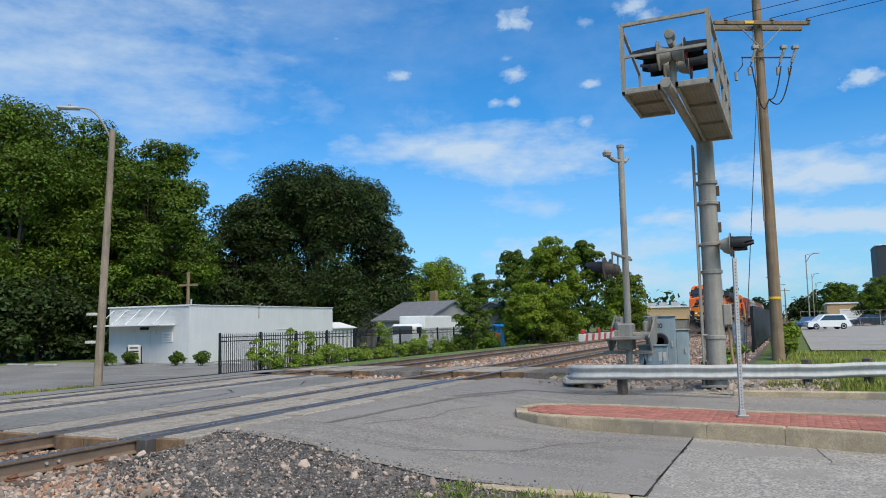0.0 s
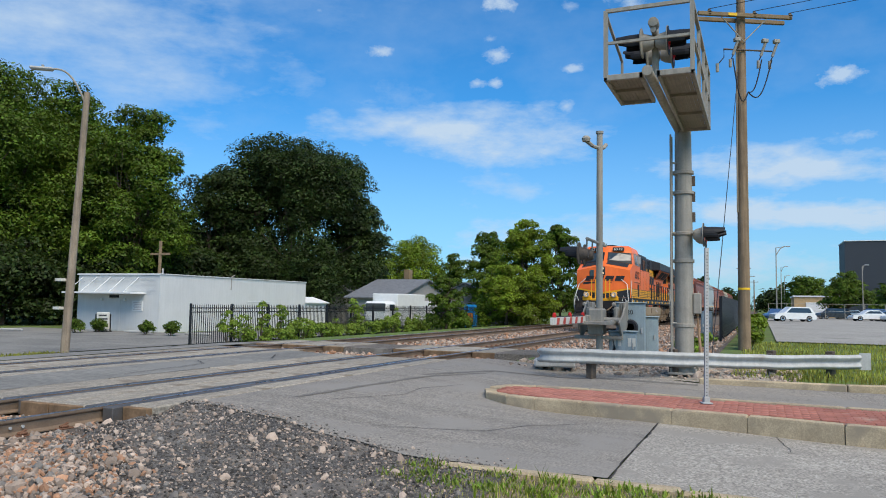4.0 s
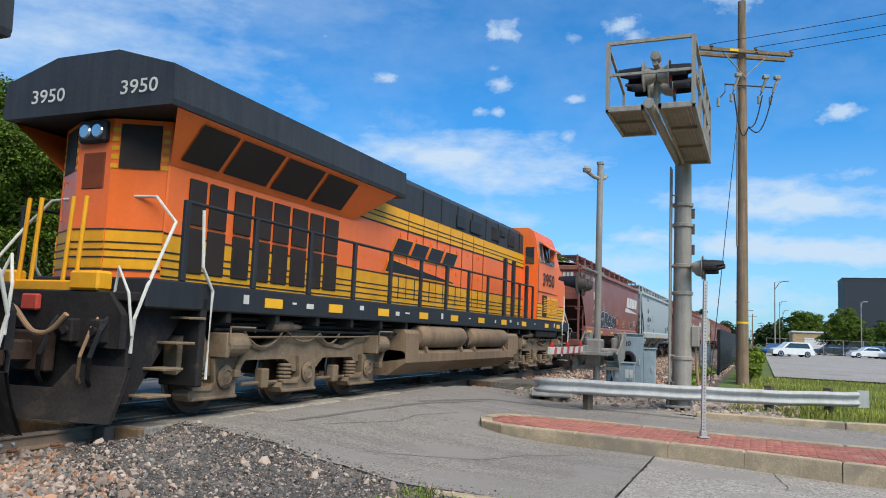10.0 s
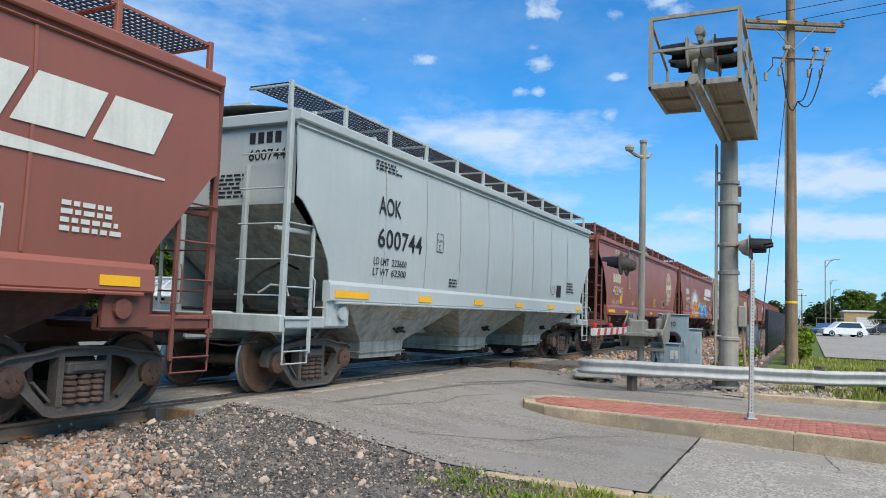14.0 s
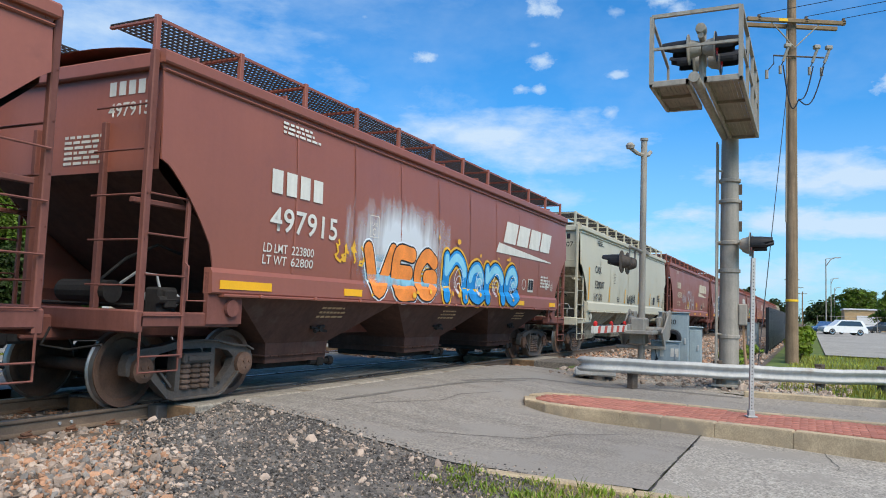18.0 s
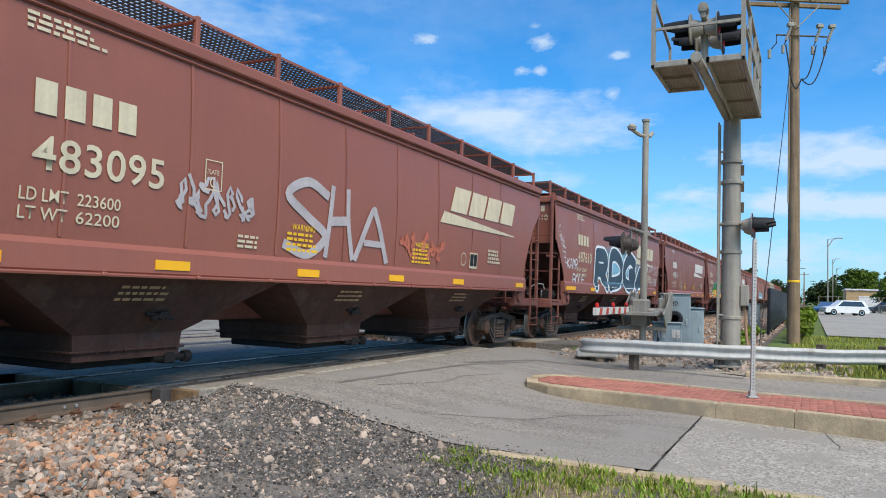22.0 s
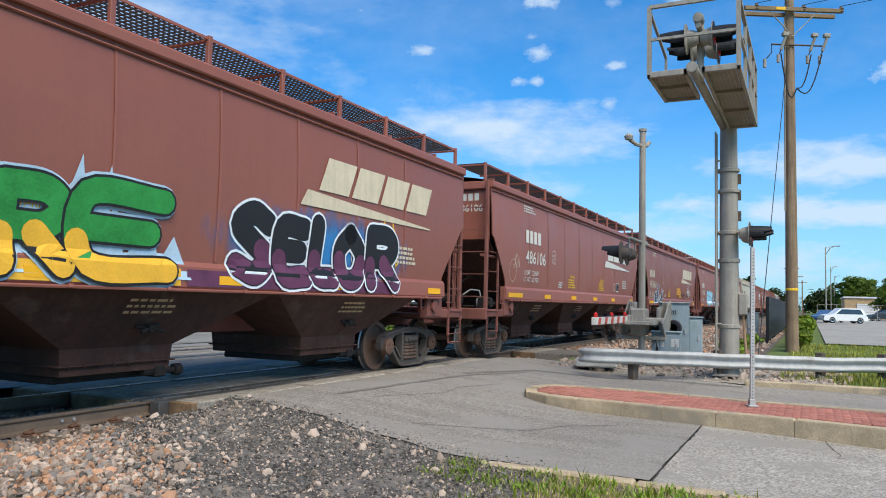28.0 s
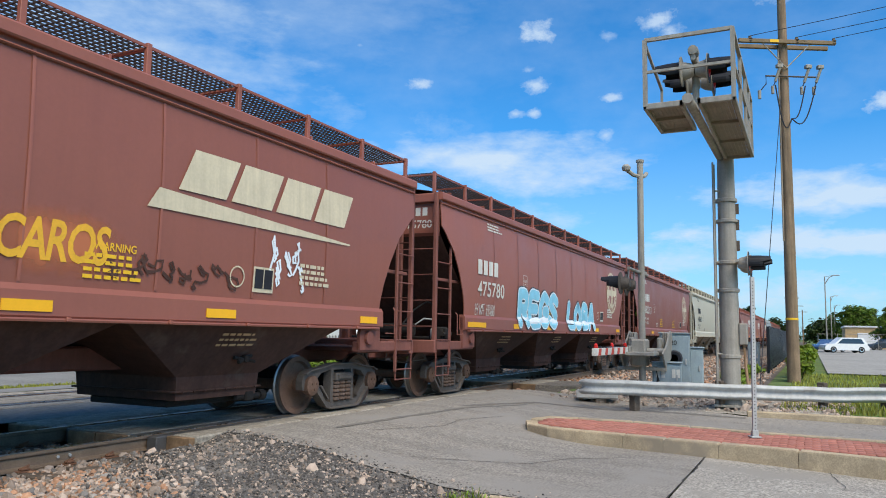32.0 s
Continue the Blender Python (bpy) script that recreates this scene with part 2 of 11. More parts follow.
M = dict(
    spray_white=spray_mat("spray_white", (0.70, 0.74, 0.76)),
    spray_sky=spray_mat("spray_sky", (0.25, 0.55, 0.70)),
    spray_blue=spray_mat("spray_blue", (0.03, 0.22, 0.50)),
    spray_orange=spray_mat("spray_orange", (0.55, 0.17, 0.07)),
    spray_dark=spray_mat("spray_dark", (0.03, 0.03, 0.035), 0.9),
    grass=mat("grass", (0.10, 0.14, 0.035), 0.9, vary=0.3, scale=0.6, fine=30, bump=0.5, spots=(0.16, 0.15, 0.06), spot_at=0.6),
    dirt=mat("dirt", (0.19, 0.145, 0.10), 0.95, vary=0.3, scale=1.5, fine=60, bump=0.5, spots=(0.11, 0.10, 0.085), spot_at=0.56, grain=((40, 0.35), (12, 0.2))),
    asphalt=mat("asphalt", (0.232, 0.208, 0.178), 0.88, vary=0.06, scale=0.5, fine=160, bump=0.5, spots=(0.25, 0.228, 0.20), spot_at=0.57, spot_scale=0.45, bump_size=0.006, grain=((34, 0.26), (12, 0.09)), lanes=0.13),
    asphalt_far=mat("asphalt_far", (0.20, 0.19, 0.17), 0.9, vary=0.2, scale=0.35, fine=40, bump=0.3, spots=(0.22, 0.21, 0.19), spot_at=0.58, spot_scale=0.3, grain=((9, 0.15),), lanes=0.1),
    slab=mat("slab", (0.30, 0.272, 0.232), 0.9, vary=0.08, scale=0.6, fine=140, bump=0.6, spots=(0.27, 0.245, 0.21), spot_at=0.6, spot_scale=0.8, bump_size=0.006, grain=((36, 0.32), (13, 0.14)), lanes=0.10),
    lot=mat("lot", (0.30, 0.28, 0.245), 0.9, vary=0.12, scale=0.2, fine=20, bump=0.3, spots=(0.22, 0.205, 0.18), spot_at=0.62, spot_scale=0.25, grain=((6, 0.12),), lanes=0.08),
    crack=mat("crack", (0.06, 0.055, 0.05), 0.95),
    tar=mat("tar", (0.165, 0.15, 0.13), 0.88, vary=0.2, fine=120, bump=0.5),
    rubber=mat("rubber", (0.080, 0.074, 0.070), 0.55, vary=0.25, scale=2.5, fine=60, bump=0.3, spots=(0.12, 0.105, 0.09), spot_at=0.62, per_object=0.25, spec=0.5),
    tar_edge=mat("tar_edge", (0.135, 0.118, 0.10), 0.92, vary=0.25, scale=2, fine=70, bump=0.7, bump_size=0.02, spots=(0.2, 0.18, 0.155), spot_at=0.6, grain=((30, 0.3),)),
    panel=mat("panel", (0.29, 0.255, 0.205), 0.9, vary=0.2, scale=1.2, fine=70, bump=0.35, spots=(0.20, 0.165, 0.125), spot_at=0.60, per_object=0.14, grain=((30, 0.2), (6, 0.14))),
    kerb=mat("kerb", (0.40, 0.315, 0.205), 0.9, vary=0.15, scale=1.5, fine=90, bump=0.4, spots=(0.30, 0.245, 0.175), spot_at=0.60, per_object=0.05, grain=((45, 0.12), (4, 0.1))),
    brick=mat("brick", (0.34, 0.135, 0.10), 0.9, vary=0.14, scale=2.0, fine=80, bump=0.4, per_object=0.16, spots=(0.36, 0.23, 0.18), spot_at=0.62, grain=((3, 0.12),)),
    joint=mat("joint", (0.25, 0.15, 0.12), 0.95),
    rail=mat("rail", (0.20, 0.142, 0.098), 0.8, 0.1, vary=0.25, scale=2, fine=50, bump=0.4),
    railhead=mat("railhead", (0.42, 0.42, 0.44), 0.3, 0.9, vary=0.1, fine=20, bump=0.05),
    rust=mat("rust", (0.17, 0.085, 0.05), 0.85, 0.1, vary=0.3, fine=60, bump=0.4),
    tie=mat("tie", (0.11, 0.085, 0.065), 0.9, vary=0.3, fine=30, bump=0.5),
    ballast_bed=mat("ballast_bed", (0.13, 0.105, 0.085), 0.95, vary=0.35, scale=14, fine=45, bump=0.9, bump_size=0.03),
    ballast=mat("ballast", (0.33, 0.255, 0.20), 0.9, vary=0.15, scale=8, fine=90, bump=0.4, island=0.5),
    ballast_grey=mat("ballast_grey", (0.19, 0.17, 0.15), 0.9, vary=0.15, scale=8, fine=90, bump=0.4, island=0.5),
    ballast_red=mat("ballast_red", (0.36, 0.20, 0.12), 0.9, vary=0.15, scale=8, fine=90, bump=0.4, island=0.35),
    gravel_bed=mat("gravel_bed", (0.105, 0.094, 0.083), 0.95, vary=0.35, scale=2.2, fine=85, bump=0.9, spots=(0.20, 0.175, 0.15), spot_at=0.60, spot_scale=1.6, bump_size=0.02, grain=((60, 0.5), (20, 0.3))),
    gravel=mat("gravel", (0.122, 0.110, 0.098), 0.9, vary=0.2, fine=90, bump=0.3, island=0.75),
    galv=mat("galv", (0.40, 0.395, 0.375), 0.6, 0.1, vary=0.12, scale=2, fine=30, bump=0.1, streak=0.12, spots=(0.30, 0.25, 0.20), spot_at=0.70),
    galv_dull=mat("galv_dull", (0.295, 0.268, 0.225), 0.65, 0.1, vary=0.14, scale=2, fine=30, bump=0.12, streak=0.18),
    grate=mat("grate", (0.25, 0.215, 0.165), 0.7, 0.1, vary=0.2, fine=60, bump=0.2),
    black=mat("black", (0.018, 0.018, 0.02), 0.5, vary=0.2, bump=0.05),
    black_iron=mat("black_iron", (0.02, 0.021, 0.024), 0.45, 0.2, vary=0.2, bump=0.05),
    cabinet=mat("cabinet", (0.29, 0.345, 0.36), 0.55, 0.1, vary=0.1, fine=30, bump=0.05, streak=0.1),
    pole_wood=mat("pole_wood", (0.215, 0.15, 0.095), 0.9, vary=0.2, scale=1.5, fine=25, bump=0.5, streak=0.3),
    pole_grey=mat("pole_grey", (0.27, 0.21, 0.15), 0.9, vary=0.2, scale=1.5, fine=25, bump=0.5, streak=0.25),
    timber=mat("timber", (0.22, 0.155, 0.09), 0.85, vary=0.2, fine=20, bump=0.3),
    white=mat("white", (0.57, 0.565, 0.54), 0.75, vary=0.04, scale=0.8, fine=14, bump=0.2, streak=0.04),
    white_brick=mat("white_brick", (0.58, 0.575, 0.55), 0.8, vary=0.05, fine=14, bump=0.6, per_object=0.04),
    offwhite=mat("offwhite", (0.68, 0.675, 0.65), 0.6, vary=0.06, bump=0.05),
    roof=mat("roof", (0.15, 0.155, 0.165), 0.9, vary=0.2, scale=3, fine=30, bump=0.4),
    siding=mat("siding", (0.32, 0.30, 0.285), 0.8, vary=0.08, fine=12, bump=0.1),
    tan=mat("tan", (0.48, 0.33, 0.17), 0.85, vary=0.1, fine=10, bump=0.2),
    concrete=mat("concrete", (0.42, 0.405, 0.375), 0.9, vary=0.12, fine=40, bump=0.3),
    dark_block=mat("dark_block", (0.045, 0.05, 0.06), 0.6, vary=0.08, bump=0.05),
    glass=mat("glass", (0.03, 0.04, 0.045), 0.06, 0.0, vary=0.05, bump=0.0, spec=0.8),
    lens_red=mat("lens_red", (0.55, 0.03, 0.025), 0.25, vary=0.05, bump=0.0),
    red=mat("red", (0.50, 0.07, 0.045), 0.6, vary=0.15, bump=0.05),
    arm_white=mat("arm_white", (0.60, 0.57, 0.50), 0.6, vary=0.1, bump=0.05, streak=0.1),
    yellow=mat("yellow", (0.76, 0.35, 0.016), 0.5, vary=0.08, bump=0.03, streak=0.05),
    orange=mat("orange", (0.85, 0.160, 0.028), 0.42, vary=0.05, scale=1.2, fine=20, bump=0.04, streak=0.03, clear=0.15, spots=(0.74, 0.155, 0.03), spot_at=0.70),
    loco_black=mat("loco_black", (0.026, 0.027, 0.030), 0.55, vary=0.15, scale=1.5, fine=20, bump=0.06, streak=0.15),
    loco_grey=mat("loco_grey", (0.038, 0.041, 0.046), 0.6, vary=0.15, scale=1.5, fine=20, bump=0.08, streak=0.15),
    door_gap=mat("door_gap", (0.20, 0.05, 0.02), 0.8, vary=0.2, bump=0.0),
    screen=mat("screen", (0.035, 0.025, 0.02), 0.7, vary=0.2, fine=120, bump=0.4),
    truck_dust=mat("truck_dust", (0.205, 0.146, 0.092), 0.9, vary=0.25, scale=3, fine=30, bump=0.4, spots=(0.115, 0.080, 0.053), spot_at=0.60),
    tank_tan=mat("tank_tan", (0.315, 0.245, 0.155), 0.7, vary=0.12, scale=1.0, fine=25, bump=0.1, streak=0.10, spots=(0.265, 0.205, 0.13), spot_at=0.64),
    plow=mat("plow", (0.125, 0.097, 0.077), 0.8, 0.0, vary=0.35, scale=4, fine=25, bump=0.2, spots=(0.055, 0.044, 0.037), spot_at=0.58, spot_scale=3),
    # near black: the shade below the vehicles is put into this colour
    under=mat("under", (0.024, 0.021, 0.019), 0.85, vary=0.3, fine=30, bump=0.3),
    wheel=mat("wheel", (0.10, 0.075, 0.06), 0.7, 0.4, vary=0.25, scale=4, fine=40, bump=0.2),
    rust_spring=mat("rust_spring", (0.15, 0.10, 0.075), 0.75, 0.1, vary=0.25, scale=6, fine=40, bump=0.1, per_object=0.2),
    coupler=mat("coupler", (0.060, 0.038, 0.029), 0.8, vary=0.3, scale=5, fine=40, bump=0.3),
    pilot=mat("pilot", (0.024, 0.021, 0.020), 0.85, vary=0.35, scale=2.5, fine=30, bump=0.3, spots=(0.060, 0.046, 0.036), spot_at=0.62, spot_scale=2.5),
    wheel_rust=mat("wheel_rust", (0.135, 0.078, 0.053), 0.75, 0.0, vary=0.25, scale=4, fine=40, bump=0.2, per_object=0.3),
    tread=mat("tread", (0.32, 0.30, 0.28), 0.4, 0.9, vary=0.1, bump=0.02),
    frame_grey=mat("frame_grey", (0.098, 0.082, 0.070), 0.7, 0.0, vary=0.25, scale=3, fine=30, bump=0.3, spots=(0.12, 0.085, 0.06), spot_at=0.62, per_object=0.2),
    brown=mat("hopper_brown", (0.276, 0.092, 0.060), 0.46, vary=0.05, scale=0.8, fine=18, bump=0.03, streak=0.03, per_object=0.12, spots=(0.232, 0.080, 0.056), spot_at=0.68, spec=0.5),
    # the _dark tones hold both dust and the shade of bays and end slopes
    brown_dark=mat("hopper_brown_dusty_shaded", (0.074, 0.038, 0.029), 0.85, vary=0.2, scale=1.0, fine=20, bump=0.15, streak=0.15, per_object=0.15, spots=(0.12, 0.08, 0.06), spot_at=0.66),
    pale=mat("hopper_pale_blue", (0.40, 0.43, 0.415), 0.5, vary=0.04, scale=0.8, fine=18, bump=0.02, streak=0.03),
    pale_dark=mat("hopper_pale_dusty_shaded", (0.34, 0.33, 0.285), 0.8, vary=0.12, fine=20, bump=0.1, streak=0.3),
    cream=mat("hopper_cream", (0.495, 0.455, 0.345), 0.5, vary=0.04, scale=0.8, fine=18, bump=0.02, streak=0.02),
    cream_dark=mat("hopper_cream_dusty_shaded", (0.34, 0.28, 0.195), 0.8, vary=0.12, fine=20, bump=0.08, streak=0.4),
    tank_brown=mat("tank_brown", (0.225, 0.150, 0.090), 0.8, vary=0.15, scale=1.0, fine=25, bump=0.1, streak=0.15, spots=(0.18, 0.12, 0.075), spot_at=0.62),
    # the _frame tones are the car paint again, darkened for shade at the ends
    brown_frame=mat("hopper_brown_frame_shaded", (0.185, 0.07, 0.053), 0.6, vary=0.12, scale=1.5, fine=25, bump=0.1, streak=0.12, per_object=0.12, spots=(0.11, 0.05, 0.04), spot_at=0.64),
    pale_frame=mat("hopper_pale_frame_shaded", (0.38, 0.41, 0.395), 0.6, vary=0.08, fine=20, bump=0.05, streak=0.12),
    cream_frame=mat("hopper_cream_frame_shaded", (0.42, 0.385, 0.295), 0.6, vary=0.08, fine=20, bump=0.05, streak=0.12, spots=(0.28, 0.235, 0.17), spot_at=0.66),
    mesh_dark=mat("mesh_dark", (0.05, 0.045, 0.045), 0.7, 0.2),
    decal_white=mat("decal_white", (0.62, 0.60, 0.53), 0.6, vary=0.06, fine=25, bump=0.0, streak=0.08),
    decal_cream=mat("decal_cream", (0.58, 0.50, 0.35), 0.6, vary=0.08, fine=25, bump=0.0, streak=0.1),
    decal_black=mat("decal_black", (0.022, 0.022, 0.026), 0.6, vary=0.15, fine=25, bump=0.0),
    reflector=mat("reflector", (0.85, 0.43, 0.02), 0.45, vary=0.05, bump=0.0),
    amber=mat("amber", (0.80, 0.47, 0.03), 0.6, vary=0.08, bump=0.0),
    lamp_on=mat("lamp_on", (1.0, 0.72, 0.40), 0.3, vary=0.0, bump=0.0, emit=0.85),
    stencil=mat("stencil", (0.52, 0.34, 0.18), 0.8, vary=0.15, fine=40, bump=0.0),
    shoulder=mat("shoulder", (0.30, 0.265, 0.215), 0.95, vary=0.3, scale=3, fine=60, bump=0.7, bump_size=0.02, grain=((25, 0.3),)),
    lamp_shell=mat("lamp_shell", (0.10, 0.08, 0.065), 0.7, 0.1, vary=0.25, scale=6, fine=30, bump=0.1),
    timber_end=mat("timber_end", (0.20, 0.125, 0.07), 0.9, vary=0.25, scale=4, fine=30, bump=0.5),
    chrome=mat("chrome", (0.6, 0.6, 0.6), 0.25, 0.9, vary=0.05, bump=0.0),
    hose=mat("hose", (0.30, 0.19, 0.11), 0.8, vary=0.15, bump=0.1),
    cable=mat("cable", (0.03, 0.03, 0.035), 0.7, bump=0.0),
    car_white=mat("car_white", (0.72, 0.72, 0.69), 0.3, vary=0.03, bump=0.0, clear=0.5),
    car_blue=mat("car_blue", (0.06, 0.12, 0.24), 0.3, vary=0.05, bump=0.0, clear=0.5),
    car_dark=mat("car_dark", (0.03, 0.035, 0.04), 0.3, vary=0.05, bump=0.0, clear=0.5),
    tyre=mat("tyre", (0.02, 0.02, 0.02), 0.85, bump=0.1),
    bark=mat("bark", (0.10, 0.075, 0.055), 0.95, vary=0.3, fine=20, bump=0.6),
    leaf_a=leaf_mat("leaf_mid", (0.082, 0.128, 0.010), 0.5),
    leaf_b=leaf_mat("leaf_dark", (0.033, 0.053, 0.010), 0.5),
    leaf_c=leaf_mat("leaf_bright", (0.145, 0.200, 0.012), 0.45),
    leaf_d=leaf_mat("leaf_weed", (0.20, 0.28, 0.035)),
    blade=leaf_mat("blade", (0.31, 0.31, 0.05), 0.4),
    blade_dry=leaf_mat("blade_dry", (0.50, 0.42, 0.17), 0.3),
    g_black=mat("paint_black", (0.02, 0.02, 0.022), 0.55, vary=0.15, bump=0.0),
    g_dark=mat("paint_dark", (0.055, 0.055, 0.06), 0.6, vary=0.3, scale=2, bump=0.0),
    g_slate=mat("paint_slate", (0.045, 0.075, 0.10), 0.6, vary=0.25, scale=2, bump=0.0),
    g_white=mat("paint_white", (0.70, 0.74, 0.76), 0.6, vary=0.12, bump=0.0),
    g_pale=mat("paint_pale_blue", (0.42, 0.56, 0.66), 0.5, vary=0.15, bump=0.0),
    g_blue=mat("paint_blue", (0.02, 0.26, 0.60), 0.5, vary=0.2, bump=0.0),
    g_sky=mat("paint_sky_blue", (0.25, 0.58, 0.72), 0.5, vary=0.12, bump=0.0),
    g_orange=mat("paint_orange", (0.80, 0.25, 0.05), 0.5, vary=0.2, bump=0.0),
    g_yellow=mat("paint_yellow", (0.78, 0.42, 0.04), 0.5, vary=0.12, bump=0.0),
    g_green=mat("paint_green", (0.03, 0.24, 0.05), 0.5, vary=0.25, bump=0.0),
    g_purple=mat("paint_purple", (0.12, 0.04, 0.08), 0.5, vary=0.25, bump=0.0),
    g_grey=mat("paint_grey", (0.42, 0.38, 0.38), 0.6, vary=0.15, bump=0.0),
    g_spray=mat("paint_spray", (0.47, 0.14, 0.085), 0.6, vary=0.2, bump=0.0),
)


# ---------------------------------------------------------------- mesh helpers
class Shape:
    """Collects vertices and faces for one mesh."""

    def __init__(self):
        self.v, self.f, self.smooth = [], [], False

    def add(self, verts, faces):
        n = len(self.v)
        self.v += [tuple(p) for p in verts]
        self.f += [tuple(i + n for i in q) for q in faces]
        return self

    def box(self, x0, x1, y0, y1, z0, z1, b=0.0, m=None):
        """A box, with its edges cut by b."""
        b = min(b, (x1 - x0) * 0.45, (y1 - y0) * 0.45, (z1 - z0) * 0.45)
        if b <= 0:
            p = [(x, y, z) for z in (z0, z1) for y in (y0, y1) for x in (x0, x1)]
            q = [(0, 2, 3, 1), (4, 5, 7, 6), (0, 1, 5, 4), (2, 6, 7, 3), (0, 4, 6, 2), (1, 3, 7, 5)]
        else:
            c, h = ((x0 + x1) / 2, (y0 + y1) / 2, (z0 + z1) / 2), ((x1 - x0) / 2, (y1 - y0) / 2, (z1 - z0) / 2)
            p, idx = [], {}
            for sx in (-1, 1):
                for sy in (-1, 1):
                    for sz in (-1, 1):
                        s = (sx, sy, sz)
                        for ax in range(3):
                            idx[(s, ax)] = len(p)
                            p.append(tuple(c[i] + s[i] * (h[i] if i == ax else h[i] - b) for i in range(3)))
            q = []
            for ax in range(3):
                o1, o2 = (ax + 1) % 3, (ax + 2) % 3
                for sg in (-1, 1):
                    ring = []
                    for a, d in ((-1, -1), (1, -1), (1, 1), (-1, 1)):
                        s = [0, 0, 0]
                        s[ax], s[o1], s[o2] = sg, a, d
                        ring.append(idx[(tuple(s), ax)])
                    q.append(tuple(ring if sg > 0 else ring[::-1]))
                for a in (-1, 1):
                    for d in (-1, 1):
                        lo, hi = [0, 0, 0], [0, 0, 0]
                        lo[ax], hi[ax] = -1, 1
                        lo[o1] = hi[o1] = a
                        lo[o2] = hi[o2] = d
                        lo, hi = tuple(lo), tuple(hi)
                        ring = (idx[(lo, o1)], idx[(hi, o1)], idx[(hi, o2)], idx[(lo, o2)])
                        q.append(ring if a * d < 0 else ring[::-1])
            for sx in (-1, 1):
                for sy in (-1, 1):
                    for sz in (-1, 1):
                        s = (sx, sy, sz)
                        ring = (idx[(s, 0)], idx[(s, 1)], idx[(s, 2)])
                        q.append(ring if sx * sy * sz > 0 else ring[::-1])
        if m is not None:
            p = [m @ Vector(a) for a in p]
        return self.add(p, q)

    def rod(self, a, b, r, n=8, r2=None):
        """A round bar from a to b."""
        a, b = Vector(a), Vector(b)
        d = (b - a)
        if d.length < 1e-6:
            return self
        turn = d.to_track_quat("Z", "Y").to_matrix()
        r2 = r if r2 is None else r2
        ring = [turn @ Vector((math.cos(i * math.tau / n), math.sin(i * math.tau / n), 0)) for i in range(n)]
        p = [a + q * r for q in ring] + [b + q * r2 for q in ring]
        f = [(i, (i + 1) % n, n + (i + 1) % n, n + i) for i in range(n)] + [tuple(range(n))[::-1], tuple(range(n, 2 * n))]
        return self.add(p, f)

    def tube(self, pts, r, n=6):
        """A bent round bar through the points."""
        pts = [Vector(p) for p in pts]
        rings = []
        for i, p in enumerate(pts):
            d = (pts[min(i + 1, len(pts) - 1)] - pts[max(i - 1, 0)])
            turn = d.to_track_quat("Z", "Y").to_matrix()
            rings.append([p + turn @ Vector((math.cos(k * math.tau / n) * r, math.sin(k * math.tau / n) * r, 0)) for k in range(n)])
        p = [q for ring in rings for q in ring]
        f = [(i * n + k, i * n + (k + 1) % n, (i + 1) * n + (k + 1) % n, (i + 1) * n + k) for i in range(len(pts) - 1) for k in range(n)]
        f += [tuple(range(n))[::-1], tuple(range((len(pts) - 1) * n, len(pts) * n))]
        return self.add(p, f)

    def lathe(self, profile, axis="Y", n=20, at=(0, 0, 0)):
        """Turns (radius, height) pairs round an axis."""
        p = []
        for r, h in profile:
            for k in range(n):
                c, s = math.cos(k * math.tau / n) * r, math.sin(k * math.tau / n) * r
                q = {"X": (h, c, s), "Y": (s, h, c), "Z": (c, s, h)}[axis]
                p.append((q[0] + at[0], q[1] + at[1], q[2] + at[2]))
        f = [(i * n + k, i * n + (k + 1) % n, (i + 1) * n + (k + 1) % n, (i + 1) * n + k) for i in range(len(profile) - 1) for k in range(n)]
        f += [tuple(range(n))[::-1], tuple(range((len(profile) - 1) * n, len(profile) * n))]
        return self.add(p, f)

    def prism(self, outline, lo, hi, axis="Y"):
        """An outline in the plane across the axis, drawn out from lo to hi. Axis Y: (x, z); X: (y, z); Z: (x, y)."""
        n = len(outline)
        put = {"Y": lambda a, b, h: (a, h, b), "X": lambda a, b, h: (h, a, b), "Z": lambda a, b, h: (a, b, h)}[axis]
        p = [put(a, b, lo) for a, b in outline] + [put(a, b, hi) for a, b in outline]
        f = [tuple(range(n)), tuple(range(2 * n - 1, n - 1, -1))] + [(i, n + i, n + (i + 1) % n, (i + 1) % n) for i in range(n)]
        return self.add(p, f)

    def sheet(self, grid):
        """A surface through rows of points."""
        h, w = len(grid), len(grid[0])
        return self.add([p for row in grid for p in row], [(i * w + j, i * w + j + 1, (i + 1) * w + j + 1, (i + 1) * w + j) for i in range(h - 1) for j in range(w - 1)])

    def mesh(self, name, material):
        me = bpy.data.meshes.new(name)
        me.from_pydata(self.v, [], self.f)
        bm = bmesh.new()
        bm.from_mesh(me)
        bmesh.ops.recalc_face_normals(bm, faces=bm.faces)
        bm.to_mesh(me)
        bm.free()
        if self.smooth:
            me.polygons.foreach_set("use_smooth", [True] * len(me.polygons))
        me.materials.append(material)
        return me


def part(name, shape, material, parent=None, label="", at=None, round_off=False):
    """Links a shape (or a mesh) as one object, under a thing or part if one is given."""
    if isinstance(shape, Shape):
        shape.smooth = shape.smooth or round_off
        me = shape.mesh(name, material)
    else:
        me = shape
    ob = new(name, me)
    if parent is not None:
        ob.parent = parent
    if at is not None:
        ob.matrix_basis = at
    if label:
        tagged(ob, label)
    return ob


def thing(name, label, category, at=None, group="", kind=""):
    ob = new(name)
    ob.empty_display_size = 0.2
    if at is not None:
        ob.matrix_basis = at
    return tagged(ob, label, category, group, kind)


